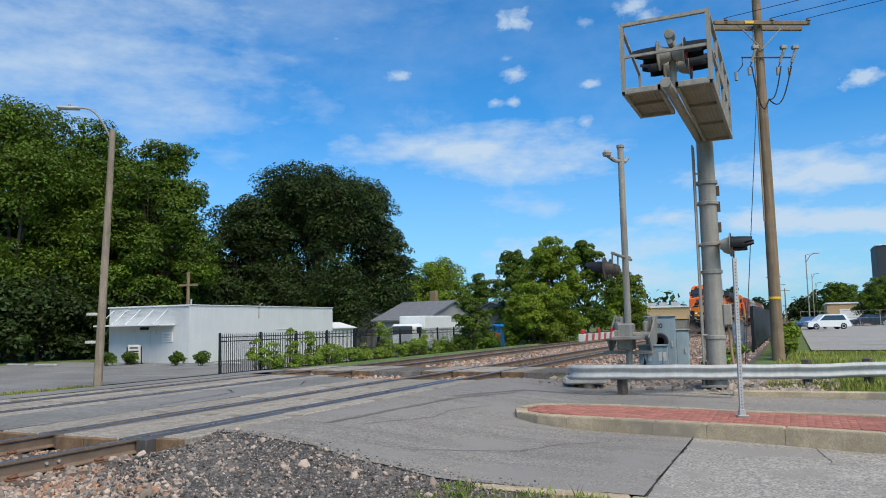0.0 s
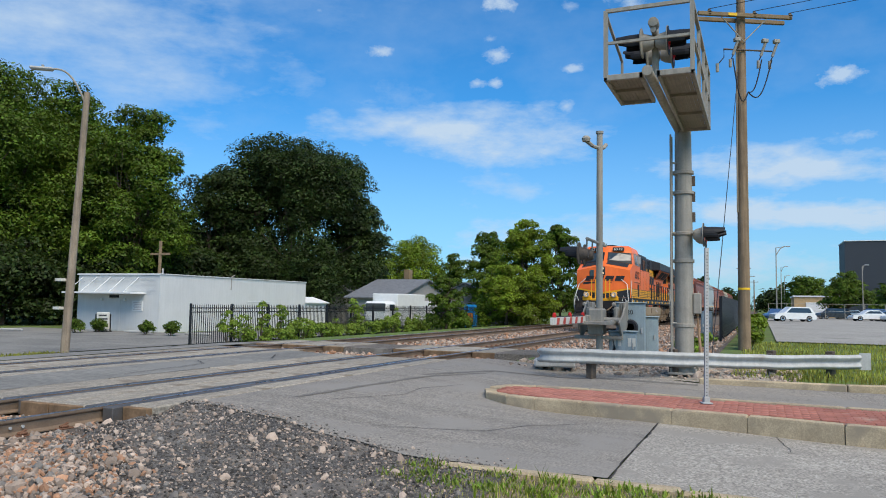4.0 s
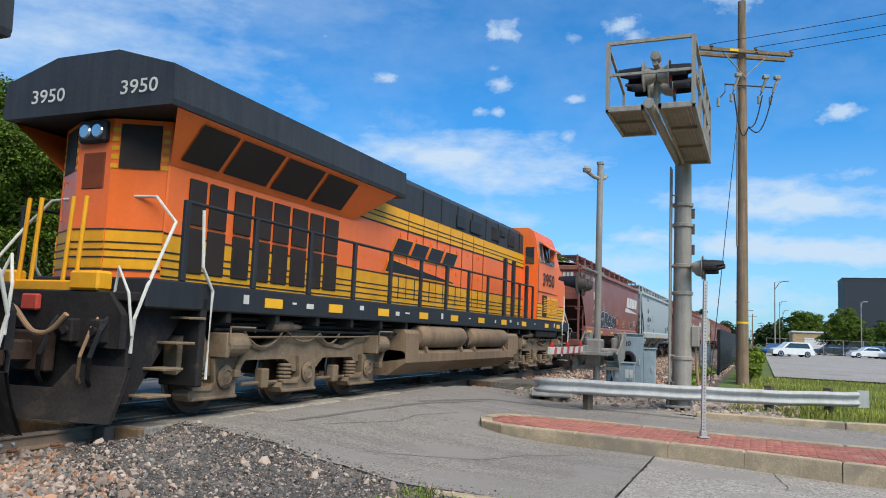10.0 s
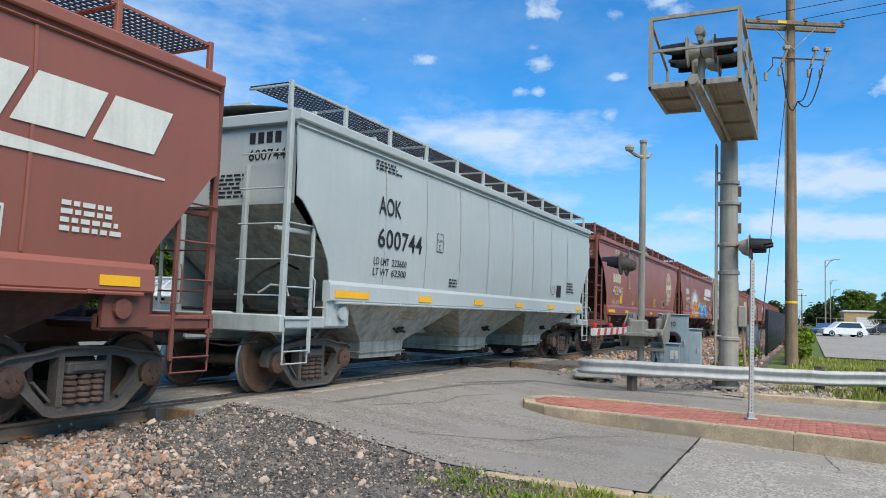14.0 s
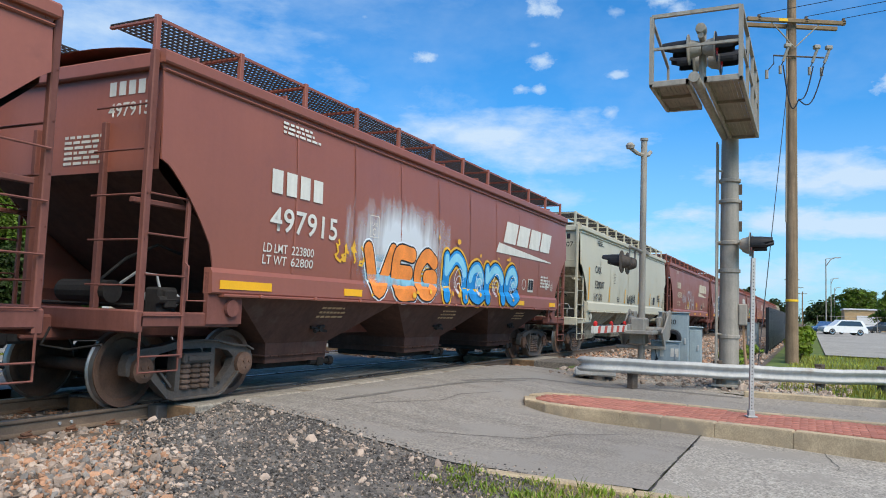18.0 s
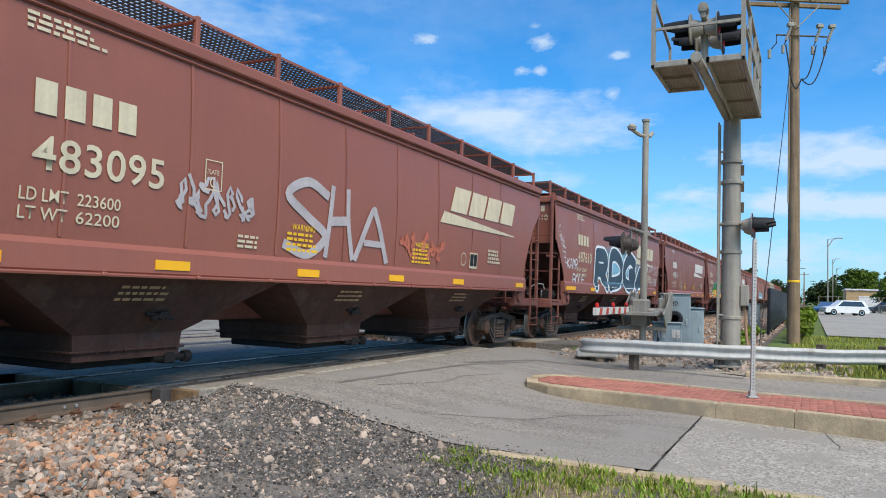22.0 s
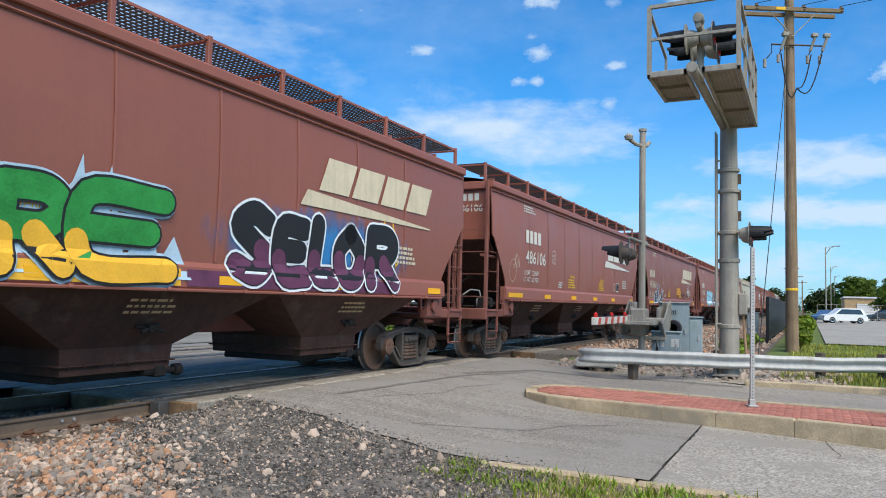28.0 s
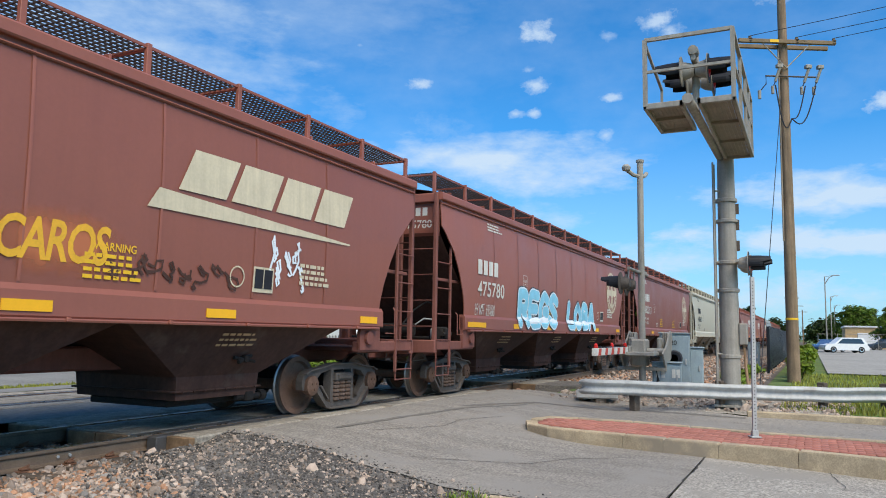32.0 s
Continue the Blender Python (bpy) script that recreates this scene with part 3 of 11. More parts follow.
def smooth_step(a, b, x):
    t = min(max((x - a) / (b - a), 0.0), 1.0)
    return t * t * (3 - 2 * t)


# ---------------------------------------------------------------- the lie of the land
NEAR_TRACK, FAR_TRACK, HALF_GAUGE = 8.22, 12.95, 0.753
ROAD_R = 16.75         # where the road crosses the rails
WALK_L, WALK_R = 19.7, 21.8          # where the footway crosses them


def lie(x, y):
    """Height of the finished ground."""
    if y >= 14.3:
        return -0.70 * smooth_step(14.3, 23.0, y)
    if y >= 6.7:
        return 0.0
    low = -0.30 - 0.05 * smooth_step(2.0, -1.0, y)
    high = -0.12
    k = smooth_step(15.5, 17.5, x)
    deep = low + (high - low) * k
    return deep * smooth_step(6.7, 2.6 + 1.2 * k, y)


def base_lie(x, y):
    """Height of the soil under roads and ballast."""
    z = lie(x, y) - 0.03
    if 5.6 < y < 15.6:
        z -= 0.45 * smooth_step(5.6, 6.6, y) * smooth_step(15.6, 14.6, y)
    elif -14 < y <= 5.6 and 7.0 < x < 16.6:
        z -= 0.12
    if x <= 7.0 and y <= 6.7:
        z -= 0.04
    return z


def span(a, b, n):
    return [a + (b - a) * i / n for i in range(n + 1)]


def ground_sheet():
    xs = [-900, -300, -90, -30, -12] + span(-6, 24, 60) + [26, 29, 33, 38, 45, 55, 70, 90, 130, 200, 350, 700, 1800]
    ys = [-1500, -500, -150, -60, -30, -18, -13] + span(-10, 24, 85) + [26, 30, 36, 45, 60, 90, 150, 300, 700, 1800]
    s = Shape().sheet([[(x, y, base_lie(x, y)) for x in xs] for y in ys])
    s.smooth = True
    return tagged(part("ground", s, M["grass"]), "open grassy ground round the crossing", "ground", kind="structure")


ground_sheet()


def laid(name, label, cat, outline_x, ys, material, lift=0.0, step=0.35, kind="structure"):
    """A surface that follows the land between two edges x = lo(y), hi(y)."""
    rows = []
    for y in ys:
        lo, hi = outline_x(y)
        n = max(2, int((hi - lo) / step))
        rows.append([(x, y, lie(x, y) + lift) for x in span(lo, hi, n)])
    s = Shape()
    for a, b in zip(rows, rows[1:]):
        n = max(len(a), len(b))
        ra = [tuple(np.interp(i / (n - 1), np.linspace(0, 1, len(a)), [p[k] for p in a]) for k in range(3)) for i in range(n)]
        rb = [tuple(np.interp(i / (n - 1), np.linspace(0, 1, len(b)), [p[k] for p in b]) for k in range(3)) for i in range(n)]
        s.sheet([ra, rb])
    s.smooth = True
    return tagged(part(name, s, material), label, cat, kind=kind)


# road on the camera's side: asphalt round the crossing, pale slab further back
def road_edges(y):
    lo = 7.25 + 0.45 * smooth_step(3.2, 6.4, y) + 0.05 * math.sin(y * 5.1)
    hi = 16.4 + 1.15 * smooth_step(0.9, 5.6, y) - 0.55 * smooth_step(5.9, 6.8, y)
    return lo, hi


laid("road", "worn grey asphalt road leading up to the railway crossing", "road", road_edges, span(1.36, 6.75, 18), M["asphalt"], 0.006)
laid("road_slab", "pale worn road surface beside the brick island", "road", lambda y: (7.18, 11.6), span(-14, 1.34, 30), M["slab"], 0.006)
laid("road_lane", "grey asphalt lane between island and guardrail", "road", lambda y: (12.2, 16.4), span(-14, 1.36, 30), M["asphalt"], 0.006)
laid("road_beyond", "worn grey asphalt road beyond the tracks", "road", lambda y: (-3.0 - (y - 14) * 0.2, 19.2 + (y - 14) * 0.3), span(14.35, 22.5, 14), M["asphalt_far"], 0.008, 1.0)
laid("road_between", "worn asphalt between the two tracks", "road", lambda y: (-2.0, ROAD_R - 0.2 + 0.5 * smooth_step(10.0, 11.4, y)), span(9.93, 11.58, 3), M["asphalt_far"], -0.004, 1.0)
laid("parking_lot", "patched grey asphalt parking lot before the white building", "parking lot", lambda y: (-20, 42.0), span(23.5, 32.0, 10), M["asphalt_far"], 0.02, 2.0)
laid("parking_lot_left", "cracked asphalt parking lot beside the white building", "parking lot", lambda y: (-20, 35.0), span(32.0, 44.0, 10), M["asphalt_far"], 0.021, 2.0)
laid("parking_lot_right", "wide worn asphalt parking lot with parked cars", "parking lot", lambda y: (36.0, 200.0), [-90, -60, -40, -25, -15, -10, -6, -3, -1.2, -0.6], M["lot"], 0.03, 6.0)


def kerb_run(name, label, pts, width, height, length=1.5, material=None, base=None):
    """Kerb stones laid along a line."""
    owner = thing(name, label, "kerb", kind="structure")
    pts = [Vector((*p, 0)) for p in pts]
    for a, b in zip(pts, pts[1:]):
        d = (b - a)
        n = max(1, round(d.length / length))
        turn = math.atan2(d.y, d.x)
        for i in range(n):
            p, q = a + d * (i / n), a + d * ((i + 1) / n)
            mid = (p + q) / 2
            ln = (q - p).length
            s = Shape().box(-ln / 2 + 0.004, ln / 2 - 0.004, -width / 2, width / 2, -0.25, height, 0.02)
            z = lie(mid.x, mid.y) if base is None else base
            part("kerb_stone", s, material or M["kerb"], owner, at=Matrix.Translation((mid.x, mid.y, z)) @ Matrix.Rotation(turn, 4, "Z"))
    return owner


kerb_run("kerb_near", "flush pale concrete kerb along the verge", [(7.16, 3.05), (7.16, -12)], 0.16, 0.014, 0.8)
kerb_run("kerb_right", "pale concrete kerb behind the far lane", [(16.42, 1.2), (16.6, -1.5), (17.3, -4.0), (17.6, -12)], 0.16, 0.13, 2.2, base=-0.25)


# brick island
def island():
    top = -0.10
    near = [(12.16, 4.34), (11.62, 4.12), (11.36, 3.7), (11.24, 3.2), (11.16, 2.5), (11.06, 1.9), (10.98, 1.17), (10.84, 0.19), (10.62, -0.93), (10.2, -4.0), (9.9, -12.0)]
    far = [(12.5, 4.36), (12.95, 4.2), (13.12, 3.7), (13.1, 2.75), (12.95, 1.8), (12.76, 0.82), (12.66, -1.12), (12.6, -4.0), (12.6, -12.0)]
    isl = thing("traffic_island", "traffic island of red brick pavers with pale concrete kerb", "traffic island", kind="structure")
    ring = near[::-1] + far
    # kerb as single stones between ring and an inner line
    def inner(side, k):
        pts = near if side == 0 else far
        x, y = pts[k]
        sgn = 1 if side == 0 else -1
        w = 0.20
        if k == 0:
            return x + 0.04 * sgn, y - w
        if k == 1:
            return x + 0.14 * sgn, y - 0.15
        return x + w * sgn, y - 0.02
    for side, pts in ((0, near), (1, far)):
        for k in range(len(pts) - 1):
            a, b = pts[k], pts[k + 1]
            ia, ib = inner(side, k), inner(side, k + 1)
            d = 0.0
            outline = [a, b, ib, ia]
            if side == 1:
                outline = outline[::-1]
            s = Shape()
            c = ((a[0] + b[0] + ia[0] + ib[0]) / 4, (a[1] + b[1] + ia[1] + ib[1]) / 4)
            shr = lambda p: (c[0] + (p[0] - c[0]) * 0.998, c[1] + (p[1] - c[1]) * 0.994)
            lo, hi = [shr(p) for p in outline], [(shr(p)[0], shr(p)[1]) for p in outline]
            cut = 0.02
            def pull(p):
                dx, dy = c[0] - p[0], c[1] - p[1]
                l = math.hypot(dx, dy)
                return (p[0] + dx / l * cut, p[1] + dy / l * cut)
            v = [(*p, -0.5) for p in lo] + [(*p, top - 0.02) for p in lo] + [(*pull(p), top) for p in hi]
            f = [(0, 1, 2, 3)] + [(r * 4 + i, r * 4 + (i + 1) % 4, r * 4 + 4 + (i + 1) % 4, r * 4 + 4 + i) for r in (0, 1) for i in range(4)] + [(8, 9, 10, 11)]
            s.add(v, f)
            part("kerb_stone", s, M["kerb"], isl)
    def bounds(y):
        xs0 = np.interp(-y, [-p[1] for p in near], [p[0] for p in near]) + 0.21
        xs1 = np.interp(-y, [-p[1] for p in far], [p[0] for p in far]) - 0.21
        return xs0, xs1
    bed = Shape()
    rows = []
    for y in span(-12, 4.12, 60):
        a, b = bounds(y)
        rows.append([(a, y, top - 0.022), (max(b, a + 0.01), y, top - 0.022)])
    bed.sheet(rows)
    part("paving_bed", bed, M["joint"], isl)
    # pavers
    bl, bw = 0.205, 0.10
    paver = Shape().box(-bw / 2 + 0.004, bw / 2 - 0.004, -bl / 2 + 0.004, bl / 2 - 0.004, -0.05, 0, 0.008).mesh("paver", M["brick"])
    rng = random.Random(5)
    placed = 0
    rest = Shape()
    y, row = 4.02, 0
    while y > -6:
        a, b = bounds(y)
        x = a + 0.02 + bw / 2
        col = 0
        while x + bw / 2 < b - 0.01:
            yy = y - (bl / 2 if col % 2 else 0)
            a2, b2 = bounds(yy + bl / 2)
            if a2 + bw / 2 < x < b2 - bw / 2:
                z = top - 0.004 + rng.uniform(-0.003, 0.003)
                if placed < 300 and yy > -0.6:
                    o = new("paver", paver)
                    o.parent = isl
                    o.matrix_basis = pose(x, yy, z, rng.uniform(-0.6, 0.6), rng.uniform(-0.6, 0.6), rng.uniform(-0.7, 0.7))
                    placed += 1
                else:
                    rest.box(x - bw / 2 + 0.004, x + bw / 2 - 0.004, yy - bl / 2 + 0.004, yy + bl / 2 - 0.004, z - 0.03, z, 0.006)
            x += bw
            col += 1
        y -= bl
        row += 1
    tagged(part("paver_field", rest, M["brick"], isl), kind="stuff")
    return isl


island()


# cracks and seams in the road: thin dark fillings that lie just over the surface
def seam(name, pts, width, material, label, rng=random.Random(3)):
    s = Shape()
    fine = []
    for (x0, y0), (x1, y1) in zip(pts, pts[1:]):
        n = max(2, int(math.hypot(x1 - x0, y1 - y0) / 0.12))
        fine += [(x0 + (x1 - x0) * i / n + rng.uniform(-0.012, 0.012), y0 + (y1 - y0) * i / n + rng.uniform(-0.012, 0.012)) for i in range(n)]
    fine.append(pts[-1])
    rows = []
    for i, p in enumerate(fine):
        q = fine[min(i + 1, len(fine) - 1)]
        o = fine[max(i - 1, 0)]
        dx, dy = q[0] - o[0], q[1] - o[1]
        l = math.hypot(dx, dy) or 1
        w = width * rng.uniform(0.5, 1.2) / 2
        a, b = (p[0] - dy / l * w, p[1] + dx / l * w), (p[0] + dy / l * w, p[1] - dx / l * w)
        rows.append([(*a, lie(*a) + 0.012), (*b, lie(*b) + 0.012)])
    s.sheet(rows)
    return tagged(part(name, s, material), label, "road crack", kind="structure")


seam("road_seam", [(11.3, 1.35), (10.0, 1.33), (8.6, 1.36), (7.25, 1.33)], 0.02, M["crack"], "dark open seam between asphalt and slab")
seam("road_crack", [(10.9, -0.15), (10.3, -0.22), (9.9, -0.3), (9.6, -0.26)], 0.01, M["crack"], "thin crack in the pale slab")
seam("road_crack", [(9.2, 5.6), (10.6, 5.1), (11.4, 5.2), (12.6, 4.9)], 0.012, M["crack"], "thin crack in the asphalt")
seam("road_crack", [(8.2, 4.4), (9.1, 3.2), (9.8, 2.9), (10.4, 2.2)], 0.014, M["crack"], "hair crack in the asphalt")
seam("tyre_mark", [(9.0, 6.0), (10.8, 5.9), (12.8, 5.75), (14.6, 5.2)], 0.10, M["tar"], "dark tyre scuff on the asphalt")
seam("tyre_mark", [(13.0, 5.9), (15.2, 5.2), (16.3, 3.2), (16.2, 1.2)], 0.14, M["tar"], "dark tyre track along the lane")
for pts in ([(8.5, 14.9), (9.6, 16.4), (12.0, 16.6)], [(13, 15.0), (13.3, 16.6), (16.5, 17.5)], [(16, 14.8), (17.5, 15.8), (20, 15.5)], [(10, 10.2), (12.5, 10.6), (13, 11.2)], [(14.4, 10.3), (15.4, 10.9), (18.5, 10.4)]):
    seam("road_crack", pts, 0.03, M["crack"], "tar-filled crack in the road beyond the rails")


# ---------------------------------------------------------------- tracks
def rail_profile():
    half = [(0.036, 0.0), (0.036, -0.028), (0.030, -0.040), (0.009, -0.052), (0.009, -0.140), (0.020, -0.152), (0.070, -0.166), (0.070, -0.178)]
    return half + [(-a, b) for a, b in half[::-1]]


def railway(name, centre, label):
    rw = thing(name, label, "railway track", kind="structure")
    for side in (-1, 1):
        y = centre + side * HALF_GAUGE
        s = Shape()
        prof = [(y + a, b - 0.002) for a, b in rail_profile()]
        s.prism(prof, -60, 420, "X")
        r = part("rail", s, M["rail"], rw, "rust-brown steel rail")
        s = Shape().box(-60, 420, y - 0.034, y + 0.034, -0.02, 0.0015, 0.004)
        part("running_face", s, M["railhead"], r, "polished bright running face")
    tie = Shape().box(-0.115, 0.115, -1.3, 1.3, -0.36, -0.18, 0.012).mesh("tie", M["tie"])
    plate = Shape().box(-0.09, 0.09, -0.17, 0.17, -0.18, -0.166, 0.004)
    for q in (-0.11, 0.11):
        plate.box(-0.05, 0.05, q - 0.035, q + 0.035, -0.168, -0.135, 0.012).rod((-0.06, q, -0.15), (0.06, q * 0.9, -0.12), 0.012, 6)
    plate = plate.mesh("rail_clip", M["rust"])
    xs = [x * 0.53 for x in range(-16, 13)] + [ROAD_R + 0.3 + 0.53 * i for i in range(58)]
    for x in xs:
        o = new("tie", tie)
        o.parent = rw
        o.matrix_basis = pose(x, centre, 0)
        for side in (-1, 1):
            if x < 30:
                c = new("rail_clip", plate)
                c.parent = rw
                c.matrix_basis = pose(x, centre + side * HALF_GAUGE, 0)
    far = Shape()
    x = xs[-1] + 0.53
    while x < 260:
        far.box(x - 0.115, x + 0.115, centre - 1.3, centre + 1.3, -0.36, -0.18)
        x += 0.53
    tagged(part("far_ties", far, M["tie"], rw), kind="stuff")
    return rw


near_railway = railway("railway_near", NEAR_TRACK, "near railway track with rust-brown rails on ballast")
railway("railway_far", FAR_TRACK, "far railway track with rust-brown rails on ballast")
for x in (4.75, 4.92, 5.75, 5.9):
    part("rail_bolt", Shape().rod((x, NEAR_TRACK - HALF_GAUGE - 0.012, -0.095), (x, NEAR_TRACK - HALF_GAUGE - 0.032, -0.095), 0.017, 8), M["galv"], near_railway)


def crossing_panels(centre, name, x0, x1, label, near=1.36, far=1.7, rubber=0.17):
    """Concrete crossing panels between the rails and outside them, with dark rubber fillers along each rail."""
    deck = thing(name, label, "crossing deck", kind="structure")
    ln = 2.44
    h = HALF_GAUGE
    bands = [(centre - near, centre - h - 0.045 - rubber, 0.0), (centre - h + 0.085 + rubber, centre - 0.006, -0.002), (centre + 0.006, centre + h - 0.085 - rubber, -0.002), (centre + h + 0.045 + rubber, centre + far, 0.0)]
    fills = [(centre - h - 0.045 - rubber, centre - h - 0.042, -0.006), (centre - h + 0.085, centre - h + 0.085 + rubber, -0.010), (centre + h - 0.085 - rubber, centre + h - 0.085, -0.010), (centre + h + 0.042, centre + h + 0.045 + rubber, -0.006)]
    rng = random.Random(int(centre * 10))
    for y0, y1, z in bands:
        x = x0 + (0.25 if y0 < centre - 1 and x1 < 19 else 0.0)
        while x < x1 - 0.2:
            end = min(x + ln, x1)
            w, s = (y1 - y0) / 2, Shape()
            s.box(-(end - x) / 2 + 0.006, (end - x) / 2 - 0.006, -w, w, -0.24, 0, 0.018)
            part("deck_panel", s, M["panel"], deck, at=pose((x + end) / 2, (y0 + y1) / 2, z + rng.uniform(-0.004, 0.003), rng.uniform(-0.15, 0.15), rng.uniform(-0.1, 0.1), 0))
            x = end
        for xe in (x0 + (0.25 if y0 < centre - 1 and x1 < 19 else 0.0) - 0.05, x1 + 0.05):
            part("end_timber", Shape().box(-0.045, 0.045, -(y1 - y0) / 2, (y1 - y0) / 2, -0.24, -0.012, 0.01), M["timber_end"], deck, "brown weathered end timber", at=pose(xe, (y0 + y1) / 2, 0))
    for y0, y1, z in fills:
        x = x0
        while x < x1 - 0.05:
            end = min(x + 1.83, x1)
            part("rubber_filler", Shape().box(x + 0.003, end - 0.003, y0 + 0.002, y1 - 0.002, -0.2, z + rng.uniform(-0.003, 0.002), 0.012), M["rubber"], deck, "dark worn rubber filler along the rail")
            x = end
    return deck


DECK = "worn concrete railway crossing panels between and beside the rails"
crossing_panels(NEAR_TRACK, "crossing_deck_near", 6.95, ROAD_R - 0.15, DECK)
crossing_panels(FAR_TRACK, "crossing_deck_far", -2.0, ROAD_R + 0.95, DECK, 1.36, 1.4)
FOOT = "short footway crossing of concrete panels with timber ends"
crossing_panels(NEAR_TRACK, "footway_deck_near", WALK_L, WALK_R, FOOT, 1.5, 1.6, 0.05)
crossing_panels(FAR_TRACK, "footway_deck_far", WALK_L - 0.1, WALK_R, FOOT, 1.5, 1.6, 0.05)
for y0, y1, name in ((4.5, NEAR_TRACK - 1.52, "footway_apron"), (NEAR_TRACK + 1.62, FAR_TRACK - 1.52, "footway_middle"), (FAR_TRACK + 1.62, 17.5, "footway_beyond")):
    fw = Shape()
    fw.sheet([[(WALK_L - 0.12 + 0.10 * noise.noise(Vector((y * 1.3, 2, 0))) - (0.05 if j == 0 else 0), y, (0.0 if y < 15 else lie(20, y)) - (0.02 if j in (1, 3) else 0.26 if j in (0, 4) else 0.0)) if j < 2 else ((WALK_L + 0.1, y, 0.0 if y < 15 else lie(20, y)) if j == 2 else (WALK_R + (0.12 if j == 4 else 0.0), y, (0.0 if y < 15 else lie(20, y)) - (0.02 if j == 3 else 0.26))) for j in range(5)] for y in span(y0, y1, 9)])
    fw.add([(WALK_L - 0.12, y0, -0.28), (WALK_R + 0.1, y0, -0.28), (WALK_R, y0 + 0.002, -0.02), (WALK_L - 0.07, y0 + 0.002, -0.02)], [(0, 1, 2, 3)])
    tagged(part(name, fw, M["tar_edge"]), "dark asphalt footway between the tracks" if name == "footway_middle" else "dark rough-edged asphalt footway beside the tracks", "footway", kind="structure")


def bed(name, label, x0, x1, y0, y1, f, material, nx, ny):
    s = Shape().sheet([[(x, y, f(x, y)) for x in span(x0, x1, nx)] for y in span(y0, y1, ny)])
    s.smooth = True
    return tagged(part(name, s, material), label, "ballast", kind="structure")


def ballast_height(x, y):
    n = 0.02 * noise.noise(Vector((x * 3, y * 3, 0))) + 0.015 * noise.noise(Vector((x * 9, y * 9, 3)))
    z = -0.215
    if 20 < x < 25:
        z -= 0.05 * smooth_step(25, 22, x)
    if y < 6.85:
        z = -0.215 + (lie(x, y) - 0.02 + 0.205) * smooth_step(6.85, 5.2, y)
    if y > 14.6:
        z = -0.215 - 0.25 * smooth_step(14.6, 16.5, y)
    return z + n


bed("ballast_left", "crushed stone ballast beside the near track", -30, 7.6, 4.6, 10.9, ballast_height, M["ballast_bed"], 150, 40)
bed("ballast_left_far", "crushed stone ballast under the far track", -30, -1.9, 10.9, 16.5, ballast_height, M["ballast_bed"], 40, 20)
bed("ballast_right", "pinkish crushed stone ballast under both tracks", WALK_R - 0.5, 420, 1.25, 16.5, lambda x, y: ballast_height(x, y) + 0.03, M["ballast_bed"], 260, 60)
bed("ballast_gap", "crushed stone ballast between road and footway", ROAD_R - 0.5, WALK_R - 0.5, 5.9, 16.5, lambda x, y: min(ballast_height(x, y), -0.21) - 0.08 * smooth_step(7.0, 6.2, y), M["ballast_bed"], 20, 44)


bed("shoulder", "pale stony shoulder behind the guardrail", 16.5, 21.6, -0.4, 6.2, lambda x, y: lie(x, y) + 0.002 - 0.26 * smooth_step(4.2, 5.9, y) + 0.02 * noise.noise(Vector((x * 2.3, y * 2.3, 5))), M["shoulder"], 40, 40)


def stones(name, label, count, where, size, material, seed, z_sink=0.35):
    """Many broken stones as one mesh; where(rng) gives x, y, z."""
    rng = np.random.RandomState(seed)
    t = (1 + 5 ** 0.5) / 2
    base = np.array([(-1, t, 0), (1, t, 0), (-1, -t, 0), (1, -t, 0), (0, -1, t), (0, 1, t), (0, -1, -t), (0, 1, -t), (t, 0, -1), (t, 0, 1), (-t, 0, -1), (-t, 0, 1)]) / math.hypot(1, t)
    tri = np.array([(0, 11, 5), (0, 5, 1), (0, 1, 7), (0, 7, 10), (0, 10, 11), (1, 5, 9), (5, 11, 4), (11, 10, 2), (10, 7, 6), (7, 1, 8), (3, 9, 4), (3, 4, 2), (3, 2, 6), (3, 6, 8), (3, 8, 9), (4, 9, 5), (2, 4, 11), (6, 2, 10), (8, 6, 7), (9, 8, 1)])
    P = np.array([where(rng) for _ in range(count)])
    V, F = np.empty((count * 12, 3)), np.empty((count * 20, 3), int)
    for i in range(count):
        q = rng.normal(size=4)
        q /= np.linalg.norm(q)
        w, x, y, z = q
        R = np.array([[1 - 2 * (y * y + z * z), 2 * (x * y - z * w), 2 * (x * z + y * w)], [2 * (x * y + z * w), 1 - 2 * (x * x + z * z), 2 * (y * z - x * w)], [2 * (x * z - y * w), 2 * (y * z + x * w), 1 - 2 * (x * x + y * y)]])
        s = size * np.exp(rng.normal() * 0.33)
        b = base * (1 + rng.uniform(-0.22, 0.22, (12, 1))) * np.array([1.25, 0.95, 0.65]) * s
        V[i * 12:i * 12 + 12] = b @ R.T + P[i] + np.array([0, 0, s * z_sink])
        F[i * 20:i * 20 + 20] = tri + i * 12
    me = bpy.data.meshes.new(name)
    me.from_pydata(V.tolist(), [], F.tolist())
    me.materials.append(material)
    return tagged(part(name, me, material), label, "stones", kind="stuff")


def in_ballast(rng):
    while True:
        x, y = rng.uniform(0.8, 7.4), rng.uniform(4.0, 10.2)
        edge = 6.9 - (7.0 - y) * 0.9 if y < 7 else 6.9
        if x < edge + rng.normal() * 0.32 and not (abs(abs(y - NEAR_TRACK) - HALF_GAUGE) < 0.05):
            if y > 7.5 and rng.uniform() < 0.55:
                continue
            return x, y, ballast_height(x, y)


stones("ballast_stones", "pale pinkish crushed ballast stones", 8200, in_ballast, 0.0235, M["ballast"], 1)
stones("ballast_stones_grey", "grey crushed ballast stones", 3600, in_ballast, 0.0225, M["ballast_grey"], 2)
